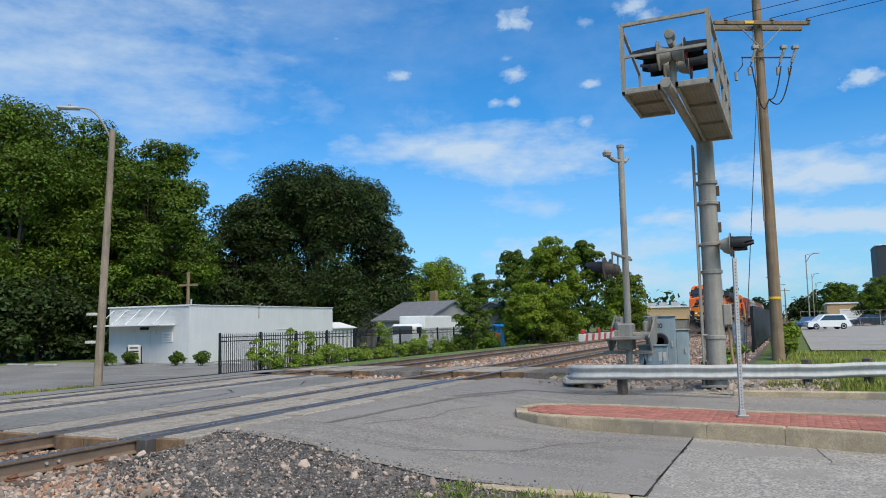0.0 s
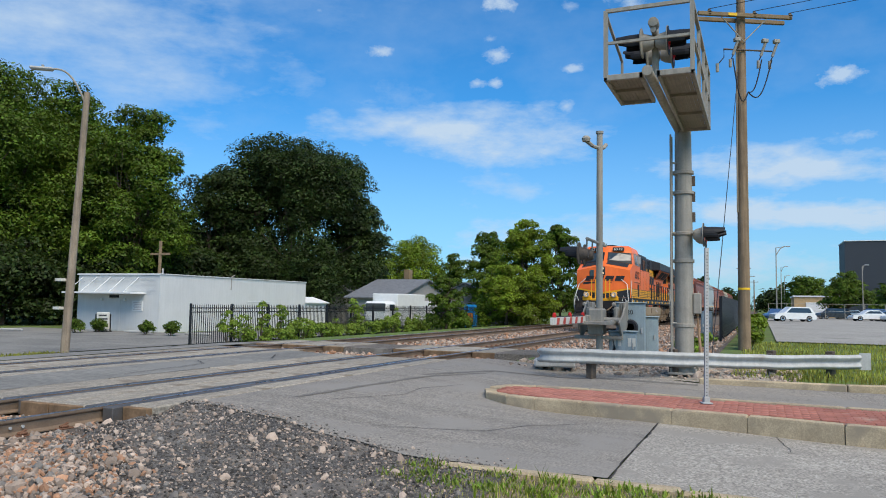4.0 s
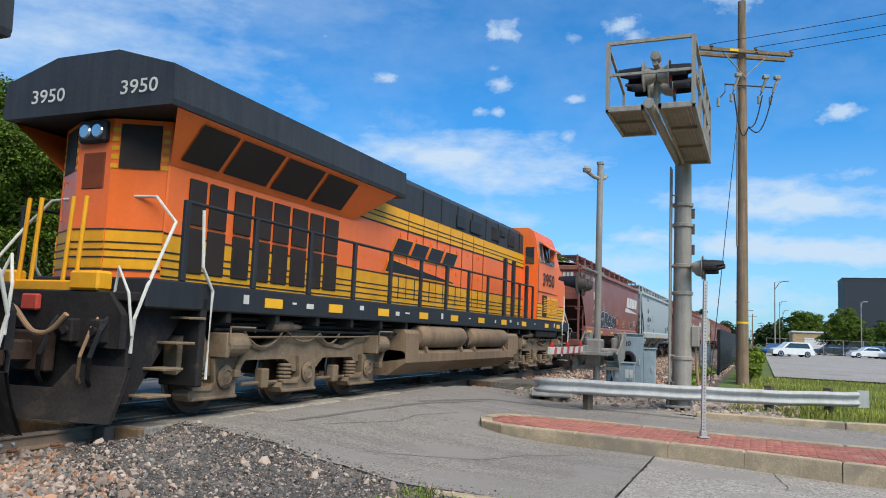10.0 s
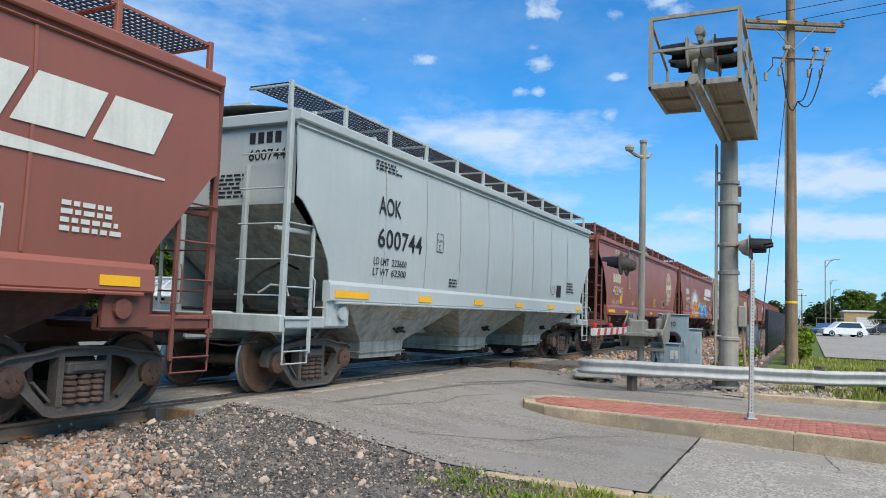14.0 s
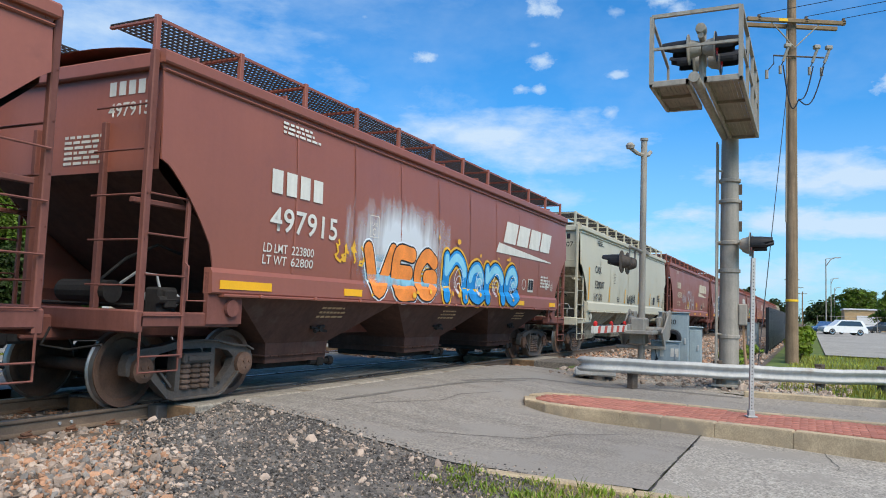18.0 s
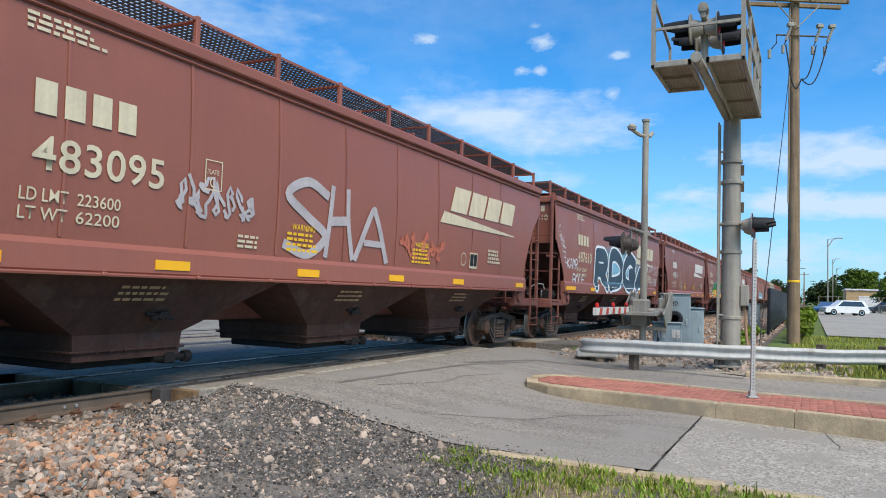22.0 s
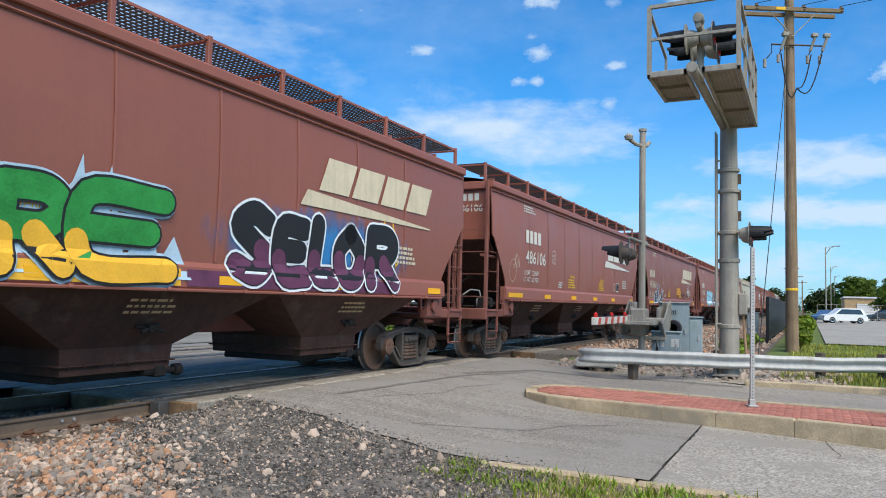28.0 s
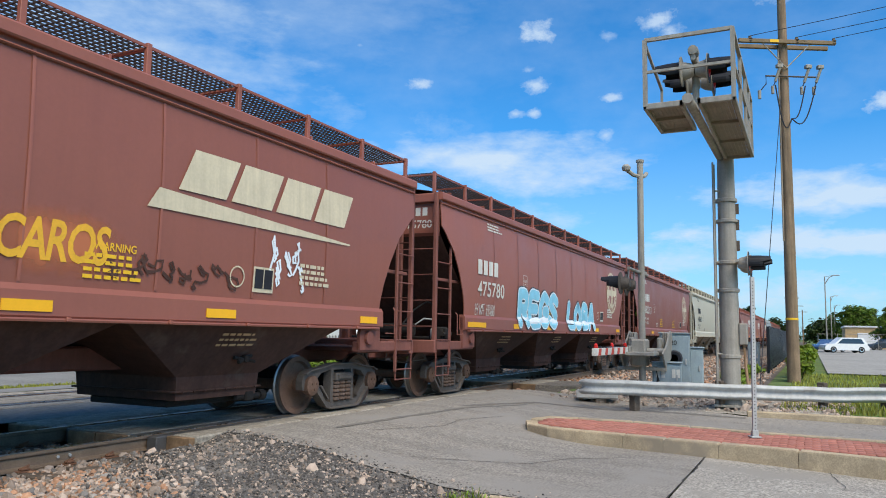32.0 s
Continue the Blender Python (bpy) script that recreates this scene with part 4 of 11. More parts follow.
stones("ballast_stones_red", "rusty red crushed ballast stones", 4200, in_ballast, 0.0225, M["ballast_red"], 3)


def gravel_height(x, y):
    return lie(x, y) - 0.012 - 0.10 * smooth_step(5.6, 6.5, y) * smooth_step(7.75, 7.2, x) + 0.012 * noise.noise(Vector((x * 4, y * 4, 1)))


gv_rows = []
for y in span(2.2, 6.95, 48):
    gv_lo, gv_hi = max(0.5, 6.9 - (7.0 - y) * 0.9 - 0.75), 7.5 + 0.45 * smooth_step(3, 6.4, y)
    gv_rows.append([(x, y, gravel_height(x, y) + 0.004 - 0.10 * smooth_step(gv_lo + 0.8, gv_lo - 0.2, x)) for x in span(gv_lo, gv_hi, 40)])
gravel_sheet = Shape().sheet(gv_rows)
gravel_sheet.smooth = True
tagged(part("gravel_verge", gravel_sheet, M["gravel_bed"]), "dark tarry gravel between ballast and road", "gravel", kind="structure")
laid("soil_verge", "bare soil beside the kerb", "soil", lambda y: (3.6 + 0.5 * math.sin(y * 1.3) + 0.25 * math.sin(y * 4.1), 7.12), span(-4.0, 2.3, 40), M["dirt"], -0.025, 0.4)


def in_gravel(rng):
    while True:
        x, y = rng.uniform(3.0, 7.9), rng.uniform(2.4, 6.9)
        lo = 6.9 - (7.0 - y) * 0.9 - 0.45 + rng.normal() * 0.3
        if x > lo and x < 7.3 + 0.5 * smooth_step(3, 6.4, y) + abs(rng.normal()) * 0.16:
            return x, y, max(gravel_height(x, y), lie(x, y) - 0.004 if x > 7.25 + 0.45 * smooth_step(3.2, 6.4, y) else -9)


stones("gravel_stones", "dark loose gravel on the verge", 9000, in_gravel, 0.0115, M["gravel"], 4)
stones("gravel_stones_pale", "pale loose stones on the verge", 3800, in_gravel, 0.0105, M["ballast"], 5)
stones("gravel_stones_large", "scattered larger pale stones", 130, in_gravel, 0.028, M["ballast"], 6)


def far_ballast(rng):
    x = ROAD_R + 0.2 + 48 * rng.uniform() ** 1.5
    if x < WALK_R + 0.1:
        x = rng.uniform(ROAD_R + 0.2, WALK_L - 0.2)
        y = rng.choice([rng.uniform(6.0, 7.3), rng.uniform(7.6, 8.8), rng.uniform(9.1, 12.0), rng.uniform(12.4, 13.5), rng.uniform(13.9, 16)])
        return x, y, min(ballast_height(x, y), -0.21) - 0.08 * smooth_step(7.0, 6.2, y)
    y = rng.choice([rng.uniform(1.4, 5.2), rng.uniform(1.4, 5.2), rng.uniform(5.2, 7.4), rng.uniform(9.4, 11.9), rng.uniform(9.4, 11.9), rng.uniform(14.1, 16)])
    return x, y, ballast_height(x, y) + 0.03


stones("ballast_stones_far", "pinkish crushed ballast stones between the tracks", 8500, far_ballast, 0.042, M["ballast"], 7)
stones("ballast_stones_far_red", "rusty ballast stones between the tracks", 4200, far_ballast, 0.042, M["ballast_red"], 8)


def roadside(rng):
    x, y = rng.uniform(16.7, 20.5), rng.uniform(-0.8, 5.4)
    return x, y, lie(x, y) - 0.02


stones("verge_stones", "pale stones behind the guardrail", 1300, roadside, 0.04, M["ballast"], 9)


# ---------------------------------------------------------------- grass and weeds
def blades(name, label, count, where, height, width, material, seed, lean=0.35, group=1):
    rng = np.random.RandomState(seed)
    V, F = [], []
    for _ in range(count):
        x, y, z = where(rng)
        for _ in range(group):
            a = rng.uniform(0, math.tau)
            h, w = height * rng.uniform(0.5, 1.4), width * rng.uniform(0.6, 1.3)
            dx, dy = math.cos(a), math.sin(a)
            bx, by = x + rng.normal() * 0.02 * group ** 0.5, y + rng.normal() * 0.02 * group ** 0.5
            k = h * lean * rng.uniform(0.2, 1.5)
            n = len(V)
            V += [(bx - dy * w, by + dx * w, z - 0.01), (bx + dy * w, by - dx * w, z - 0.01), (bx + dx * k * 0.4 + dy * w * 0.8, by + dy * k * 0.4 - dx * w * 0.8, z + h * 0.55),
                  (bx + dx * k * 0.4 - dy * w * 0.8, by + dy * k * 0.4 + dx * w * 0.8, z + h * 0.55), (bx + dx * k, by + dy * k, z + h)]
            F += [(n, n + 1, n + 2, n + 3), (n + 3, n + 2, n + 4)]
    me = bpy.data.meshes.new(name)
    me.from_pydata(V, [], F)
    me.materials.append(material)
    return tagged(part(name, me, material), label, "grass", kind="stuff")


def near_verge(rng):
    while True:
        x, y = rng.uniform(4.2, 7.1), rng.uniform(-2.6, 3.4)
        if x > 4.4 + max(0, y - 0.5) * 0.62 + rng.normal() * 0.2 and (y < 2.6 or rng.uniform() < 0.4):
            return x, y, lie(x, y) - 0.02


blades("verge_grass", "fresh green verge grass beside the kerb", 2400, near_verge, 0.045, 0.004, M["blade"], 11, 0.7)
blades("verge_grass_dry", "dry yellowish grass beside the kerb", 5600, near_verge, 0.045, 0.004, M["blade_dry"], 12, 0.6)


def verge_weed(rng):
    while True:
        x, y = rng.uniform(6.3, 7.1), rng.uniform(-1.0, 3.3)
        if rng.uniform() < 0.6:
            return x, y, lie(x, y) - 0.02


blades("verge_weeds", "small leafy green weeds along the kerb", 190, verge_weed, 0.055, 0.010, M["leaf_d"], 13, 0.9, 9)
blades("verge_stalks", "yellow-green weed stalks on the verge", 80, near_verge, 0.11, 0.008, M["leaf_c"], 17, 0.5, 8)


def back_verge(rng):
    x, y = 17.2 + 18 * rng.uniform() ** 1.4, rng.uniform(-7.0, 0.6)
    return x, y, lie(x, y) - 0.02


blades("lot_verge_grass", "green grass strip behind the guardrail", 12000, back_verge, 0.11, 0.010, M["blade"], 14)


def left_verge(rng):
    x, y = rng.uniform(4, 19.5), rng.uniform(22.6, 23.6)
    return x, y, lie(x, y) - 0.02


blades("left_verge_grass", "bright green grass strip before the parking lot", 5000, left_verge, 0.12, 0.014, M["blade"], 15)


# ---------------------------------------------------------------- the train
SPEED = 9.7                    # metres a second, towards -x
HALF = 1.60


def bow(z):
    """Half width of a hopper car's curved side at height z."""
    return HALF - 0.055 * ((z - 2.7) / 1.3) ** 2


MESHES = {}


def shared(key, make):
    if key not in MESHES:
        MESHES[key] = make()
    return MESHES[key]


def two_tone(me, material, test):
    """A second material for the faces whose middle passes the test."""
    me.materials.append(material)
    for p in me.polygons:
        if test(p.center):
            p.material_index = 1
    return me


def soft_mesh(shape, name, material, angle=40):
    shape.smooth = True
    me = shape.mesh(name, material)
    me.set_sharp_from_angle(angle=radians(angle))
    return me


def wheel_mesh(r, name, gauge=HALF_GAUGE):
    def make():
        s = Shape()
        for side in (-1, 1):
            g = gauge - 0.035
            prof = [(0.10, g + 0.10), (0.10, g + 0.055), (r * 0.45, g + 0.03), (r * 0.78, g + 0.045), (r * 0.84, g + 0.10), (r - 0.004, g + 0.10), (r, g + 0.085), (r + 0.002, g + 0.012), (r + 0.026, g - 0.002), (r + 0.026, g - 0.016), (r - 0.01, g - 0.03), (r * 0.82, g - 0.03), (r * 0.7, g - 0.0), (0.11, g - 0.04)]
            s.lathe([(a, side * b) for a, b in prof], "Y", 36)
            for k in range(3):
                a = k * math.tau / 3
                s.rod((math.cos(a) * 0.07, side * (g + 0.24), math.sin(a) * 0.07), (math.cos(a) * 0.07, side * (g + 0.275), math.sin(a) * 0.07), 0.016, 6)
            s.lathe([(0.10, side * (g + 0.10)), (0.10, side * (g + 0.25)), (0.085, side * (g + 0.262))], "Y", 14)
        s.rod((0, -gauge, 0), (0, gauge, 0), 0.085, 12)
        me = soft_mesh(s, name, M["wheel_rust"], 35)
        lo = gauge - 0.035
        return two_tone(me, M["tread"], lambda c: math.hypot(c.x, c.z) > r * 0.955 and abs(c.y) < lo + 0.09)
    return shared(name + str(r), make)


def springs(s, x, y, z0, z1, r):
    n = 5
    h = (z1 - z0) / n
    for i in range(n):
        s.lathe([(r * 0.7, z0 + i * h), (r, z0 + (i + 0.3) * h), (r, z0 + (i + 0.6) * h), (r * 0.7, z0 + (i + 0.95) * h)], "Z", 10, (x, y, 0))


def spring_mesh():
    s = Shape()
    springs(s, 0, -0.045, 0.17, 0.50, 0.082)
    return s.mesh("coil_spring", M["rust_spring"])


def hopper_truck(owner, xc, wheels):
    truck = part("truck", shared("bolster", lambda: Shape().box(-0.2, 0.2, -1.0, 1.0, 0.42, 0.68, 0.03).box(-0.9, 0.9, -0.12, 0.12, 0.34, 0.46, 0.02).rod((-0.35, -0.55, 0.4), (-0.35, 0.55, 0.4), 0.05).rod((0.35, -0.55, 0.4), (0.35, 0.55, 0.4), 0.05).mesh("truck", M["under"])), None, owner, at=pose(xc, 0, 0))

    def frame_mesh():
        s = Shape()
        w = 0.062
        for k in (-1, 1):
            m_ = lambda pts: [(k * a, b) for a, b in pts]
            # top member from the middle out over the axle box
            s.prism(m_([(0.0, 0.685), (0.0, 0.785), (0.34, 0.785), (0.60, 0.735), (0.94, 0.70), (1.06, 0.645), (1.11, 0.53), (1.10, 0.40), (1.045, 0.385), (1.02, 0.56), (0.78, 0.56), (0.72, 0.545), (0.60, 0.64), (0.36, 0.685)]), -w, w)
            # inner leg of the axle opening and the diagonal below the window
            s.prism(m_([(0.72, 0.55), (0.80, 0.55), (0.79, 0.40), (0.755, 0.36), (0.50, 0.12), (0.38, 0.075), (0.38, 0.165), (0.46, 0.20), (0.66, 0.42)]), -w, w)
            s.prism(m_([(0.0, 0.075), (0.0, 0.165), (0.38, 0.165), (0.38, 0.075)]), -w, w)
            # column beside the springs
            s.prism(m_([(0.265, 0.16), (0.265, 0.69), (0.335, 0.69), (0.345, 0.16)]), -w * 1.2, w * 1.2)
            # flanges that stand proud of the web
            s.prism(m_([(0.34, 0.77), (0.34, 0.792), (0.60, 0.742), (0.94, 0.707), (1.07, 0.65), (1.06, 0.63), (0.94, 0.685), (0.60, 0.72)]), -w * 2.0, -w * 0.9)
            s.prism(m_([(0.38, 0.07), (0.50, 0.115), (0.76, 0.36), (0.78, 0.345), (0.51, 0.092), (0.38, 0.05)]), -w * 2.0, -w * 0.9)
            s.prism(m_([(0.42, 0.235), (0.44, 0.215), (0.65, 0.43), (0.63, 0.45)]), -w * 1.7, -w * 0.9)
        s.box(-0.36, 0.36, -w * 2.0, w, 0.77, 0.795, 0.008).box(-0.40, 0.40, -w * 2.2, w, 0.05, 0.08, 0.008)
        s.box(-0.255, 0.255, -w * 2.1, 0.1, 0.50, 0.63, 0.02).box(-0.20, 0.20, -w * 2.5, -w * 2.0, 0.53, 0.60, 0.01)
        return s.mesh("side_frame", M["frame_grey"])
    me = shared("side_frame", frame_mesh)
    cap = shared("bearing_cap", lambda: Shape().lathe([(0.0, 0.02), (0.14, 0.02), (0.155, -0.02), (0.155, -0.11), (0.10, -0.135), (0.0, -0.14)], "Y", 18).rod((0.05, -0.13, 0.03), (0.05, -0.155, 0.03), 0.02, 6).rod((-0.05, -0.13, 0.03), (-0.05, -0.155, 0.03), 0.02, 6).rod((0, -0.13, -0.055), (0, -0.155, -0.055), 0.02, 6).mesh("bearing_cap", M["wheel_rust"]))
    for y, turn in ((-1.0, 0), (1.0, 180)):
        f = part("side_frame", me, None, truck, at=pose(0, y, 0, 0, 0, turn))
        for x in (-0.17, 0.0, 0.17):
            part("coil_spring", shared("coil_spring", spring_mesh), None, f, "rusty coil spring", at=pose(x, 0, 0))
        for k in (-0.89, 0.89):
            part("bearing_cap", cap, None, f, "rusty bearing cap", at=pose(k, -0.01, 0.457))
    for k in (-0.89, 0.89):
        o = part("wheelset", wheel_mesh(0.457, "wheelset"), None, truck)
        o.matrix_basis = pose(k, 0, 0.457)
        wheels.append((o, (k, 0, 0.457), 0.457))
    return truck


def round_end(L):
    """Cars whose side sheets run out in a tall round cut."""
    return min(abs(L - 18.55), abs(L - 18.05), abs(L - 18.4)) < 0.01


def side_low(x, L):
    """Lower edge of the side sheet near its ends."""
    d = min(x, L - x)
    if round_end(L):
        return float(np.interp(d, [0.60, 0.72, 1.17, 1.48, 1.68, 1.76, 1.78], [3.48, 3.40, 3.01, 2.55, 2.13, 1.85, 1.62]))
    if L > 17.9 or L < 17.3:
        return float(np.interp(d, [0.82, 0.94, 1.64, 1.76, 1.78], [2.90, 2.82, 1.98, 1.80, 1.62]))
    return float(np.interp(d, [0.82, 0.96, 1.26, 1.50, 1.70, 1.76, 1.78], [2.90, 2.84, 2.56, 2.26, 1.97, 1.75, 1.62]))


def hopper_meshes(tone, L):
    # low: dusty copy of the skin, darkened for shade under the body
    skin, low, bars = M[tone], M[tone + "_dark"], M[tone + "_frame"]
    E = 0.0 if round_end(L) else 0.22      # how far the end stands in

    def side():
        xs = [0.60 + E, 0.72 + E, 0.97 + E * 0.2, 1.05 + E * 0.2, 1.17, 1.3, 1.4, 1.48, 1.56, 1.62, 1.68, 1.73, 1.76, 1.78] + span(2.2, L / 2, 8)
        xs = xs + [L - x for x in xs[:-1]][::-1]
        rows = [[(x, -bow(z) - 0.012 * (1 - abs(2 * ((x * 0.62) % 1) - 1)) ** 2 * (0.6 if tone == "cream" else 0.25), z) for k in range(15) for z in (side_low(x, L) + (4.04 - side_low(x, L)) * k / 14,)] for x in xs]
        back = [[(x, -bow(z) + 0.02, z) for x_, y_, z in r for x in (x_,)] for r in rows]
        s = Shape().sheet(rows).sheet(back)
        for r, b in ((rows[0], back[0]), (rows[-1], back[-1])):
            s.sheet([r, b])
        s.sheet([[r[0] for r in rows], [r[0] for r in back]])
        return soft_mesh(s, "side_sheet", skin)

    def seam_strip():
        return Shape().sheet([[(-0.02, -bow(z) - 0.0122, z), (0, -bow(z) - 0.0132, z), (0.02, -bow(z) - 0.0122, z)] for z in span(1.74, 4.0, 10)]).mesh("weld_seam", skin)

    def chord():
        s = Shape()
        s.prism([(-1.50, 4.02), (-1.60, 4.02), (-1.615, 4.04), (-1.615, 4.15), (-1.59, 4.175), (-1.50, 4.19)], 0.56 + E, L - 0.56 - E, "X")
        s.prism([(-1.53, 3.93), (-1.575, 3.93), (-1.59, 3.945), (-1.58, 3.96), (-1.53, 3.96)], 0.60 + E, L - 0.60 - E, "X")
        return s.mesh("top_chord", skin)

    def sill():
        s = Shape()
        s.prism([(-1.48, 1.40), (-1.61, 1.40), (-1.625, 1.42), (-1.615, 1.66), (-1.58, 1.72), (-1.48, 1.72)], 1.72, L - 1.72, "X")
        s.prism([(-1.48, 1.365), (-1.66, 1.365), (-1.665, 1.385), (-1.66, 1.40), (-1.48, 1.40)], 1.9, L - 1.9, "X")
        for x in span(2.6, L - 2.6, 10):
            s.box(x - 0.03, x + 0.03, -1.69, -1.655, 1.365, 1.41, 0.008)
        return s.mesh("side_sill", skin)

    def roof():
        xs = span(0.6 + E, L - 0.6 - E, 24)
        rows = [[(x, y, 4.17 + 0.17 * (1 - (y / 1.55) ** 2)) for y in span(-1.55, 1.55, 12)] for x in xs]
        s = Shape().sheet(rows)
        return soft_mesh(s, "roof", skin)

    def rib():
        return Shape().box(-0.02, 0.02, -1.3, 1.3, 4.2, 4.36, 0.01).mesh("roof_rib", skin)

    def hatch():
        s = Shape()
        n = 4
        for i in range(n):
            a, b = 1.3 + (L - 2.6) * i / n, 1.3 + (L - 2.6) * (i + 1) / n - 0.08
            s.prism([(-0.32, 4.34), (-0.34, 4.44), (-0.2, 4.53), (0.2, 4.53), (0.34, 4.44), (0.32, 4.34)], a, b, "X")
        return s.mesh("roof_hatch", skin)

    def walkway():
        s = Shape()
        z = 4.60
        for y0 in (-1.36, 0.62):
            for k in range(9):
                y = y0 + 0.74 * k / 8
                s.box(0.60 + E, L - 0.60 - E, y - 0.008, y + 0.008, z - 0.022, z)
            x = 0.60 + E
            while x < L - 0.60 - E:
                s.box(x - 0.008, x + 0.008, y0, y0 + 0.74, z - 0.016, z - 0.002)
                x += 0.085
        return s.mesh("walkway_grating", M["mesh_dark"])

    def post():
        return Shape().box(-0.035, 0.035, -1.41, -1.35, 4.16, 4.62, 0.006).box(-0.025, 0.025, -1.38, -0.6, 4.545, 4.578, 0.004).mesh("walkway_post", skin)

    def edge():
        return Shape().box(0.60 + E, L - 0.60 - E, -1.387, -1.363, 4.565, 4.60).mesh("walkway_edge", skin)

    def end_sheet():
        # upright panel, then the slope that runs in under the body
        rows = []
        for y in (-1.5, -0.75, 0, 0.75, 1.5):
            low_z = 3.36 if round_end(L) else 2.80
            rows.append([(0.66 + E, y, 4.15), (0.66 + E, y, low_z), (0.72 + E, y, low_z - 0.06), (2.75, y * 0.97, 1.45), (2.8, y * 0.95, 1.35)])
        s = Shape().sheet(rows)
        s.box(0.58 + E, 0.70 + E, -1.55, 1.55, 3.98, 4.17, 0.02)
        # below the upright panel the slope gets the low tone, its shade painted in
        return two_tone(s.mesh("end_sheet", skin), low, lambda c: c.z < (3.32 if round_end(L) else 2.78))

    def end_frame():
        s = Shape()
        s.box(0.46 + E, 1.95, -1.52, 1.52, 0.98, 1.06, 0.015)          # platform
        s.box(0.44 + E, 0.56 + E, -1.54, 1.54, 0.92, 1.18, 0.02)           # end sill
        for k in (-1, 1):
            s.box(0.50 + E, 2.35, min(k * 1.40, k * 1.54), max(k * 1.40, k * 1.54), 0.98, 1.16, 0.02)
            s.prism([(1.72, 1.02), (2.35, 1.02), (2.35, 1.30), (2.2, 1.66), (1.72, 1.66)], k * 1.50, k * 1.565)
            s.lathe([(0.05, k * 1.57), (0.11, k * 1.57), (0.11, k * 1.62), (0.05, k * 1.62)], "Y", 14, (2.12, 0, 1.22))
            s.box(0.47 + E, 0.56 + E, k * 1.49 - 0.04, k * 1.49 + 0.04, 0.95, 4.16, 0.012)   # corner post
            s.box(0.60 + E, 0.68 + E, k * 0.62 - 0.04, k * 0.62 + 0.04, 1.0, 3.4, 0.01)
            s.box(0.6, 1.75, k * 1.42 - 0.04, k * 1.42 + 0.04, 2.38, 2.44, 0.008)
        s.box(0.3, L / 2, -0.16, 0.16, 0.78, 1.08, 0.03)
        return s.mesh("end_frame", bars)

    def ladder():
        s = Shape()
        y = -1.53
        top = 3.1 if E == 0 else 2.62
        s.box(1.10 + E, 1.15 + E, y - 0.03, y + 0.02, 0.62, top, 0.008)
        s.tube([(1.125 + E, y, top - 0.02), (1.16 + E, y, top + 0.08), (1.20 + E * 0.4, y + 0.02, top + 0.16)], 0.018)
        return s.mesh("ladder", bars)

    def rung():
        return Shape().rod((0.52 + E, -1.55, 0), (1.125 + E, -1.55, 0), 0.013, 6).mesh("rung", bars)

    def end_rung():
        return Shape().rod((0.50 + E, -1.53, 0), (0.50 + E, -0.62, 0), 0.013, 6).mesh("rung", bars)

    def stirrup():
        y = -1.53
        return Shape().tube([(0.52 + E, y, 1.0), (0.52 + E, y, 0.48), (1.1 + E, y, 0.48), (1.1 + E, y, 1.0)], 0.016).mesh("stirrup", bars)

    def grab():
        y = -1.53
        return Shape().tube([(1.3, y - 0.05, 1.75), (1.32, y - 0.09, 1.7), (1.32, y - 0.09, 1.3), (1.62, y - 0.09, 1.3)], 0.012).mesh("grab_iron", bars)

    def bay():
        s = Shape()
        top = [(-2.15, -1.50), (2.15, -1.50), (2.15, 1.50), (-2.15, 1.50)]
        mid = [(-0.80, -0.93), (0.80, -0.93), (0.80, 0.93), (-0.80, 0.93)]
        bot = [(-0.77, -0.91), (0.77, -0.91), (0.77, 0.91), (-0.77, 0.91)]
        v = [(*p, 1.40) for p in top] + [(*p, 0.70) for p in mid] + [(*p, 0.40) for p in bot]
        f = [(r * 4 + i, r * 4 + (i + 1) % 4, r * 4 + 4 + (i + 1) % 4, r * 4 + 4 + i) for r in (0, 1) for i in range(4)] + [(8, 9, 10, 11), (0, 1, 2, 3)]
        s.add(v, f)
        s.box(-0.84, 0.84, -0.96, 0.96, 0.50, 0.525, 0.008)
        for x in span(-0.7, 0.7, 7):
            s.rod((x, -0.955, 0.512), (x, -0.972, 0.512), 0.018, 6)
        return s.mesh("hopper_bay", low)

    def gate():
        s = Shape()
        s.box(-0.72, 0.72, -0.72, 0.72, 0.30, 0.40, 0.02)
        s.rod((0.4, -0.86, 0.37), (0.98, -0.86, 0.37), 0.045, 8)
        s.lathe([(0.0, 0.90), (0.07, 0.90), (0.08, 0.94), (0.08, 1.0), (0.05, 1.03), (0.0, 1.03)], "X", 10, (0, -0.86, 0.37))
        s.box(0.55, 0.72, -0.94, -0.70, 0.30, 0.44, 0.02)
        s.rod((0.2, -1.22, 0.92), (0.2, -1.08, 0.92), 0.05, 8).rod((0.05, -1.20, 0.88), (0.35, -1.16, 0.96), 0.03, 6).rod((0.0, -1.16, 0.94), (0.4, -1.18, 0.88), 0.025, 6)
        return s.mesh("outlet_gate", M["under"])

    def brake():
        s = Shape()
        s.rod((1.0, -0.75, 1.38), (1.0, 0.1, 1.38), 0.14, 14).rod((1.25, -1.0, 1.22), (1.25, 0.9, 1.22), 0.03, 6)
        s.box(1.15, 1.45, -1.35, -1.1, 1.10, 1.45, 0.03).box(1.2, 1.38, -1.42, -1.33, 1.2, 1.42, 0.02)
        s.rod((1.1, -1.38, 1.3), (1.5, -1.38, 1.3), 0.045, 8)
        s.tube([(1.0, -0.5, 1.5), (1.3, -0.6, 1.8), (1.7, -0.7, 2.0), (2.0, -0.8, 1.9)], 0.02)
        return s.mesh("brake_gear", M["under"])

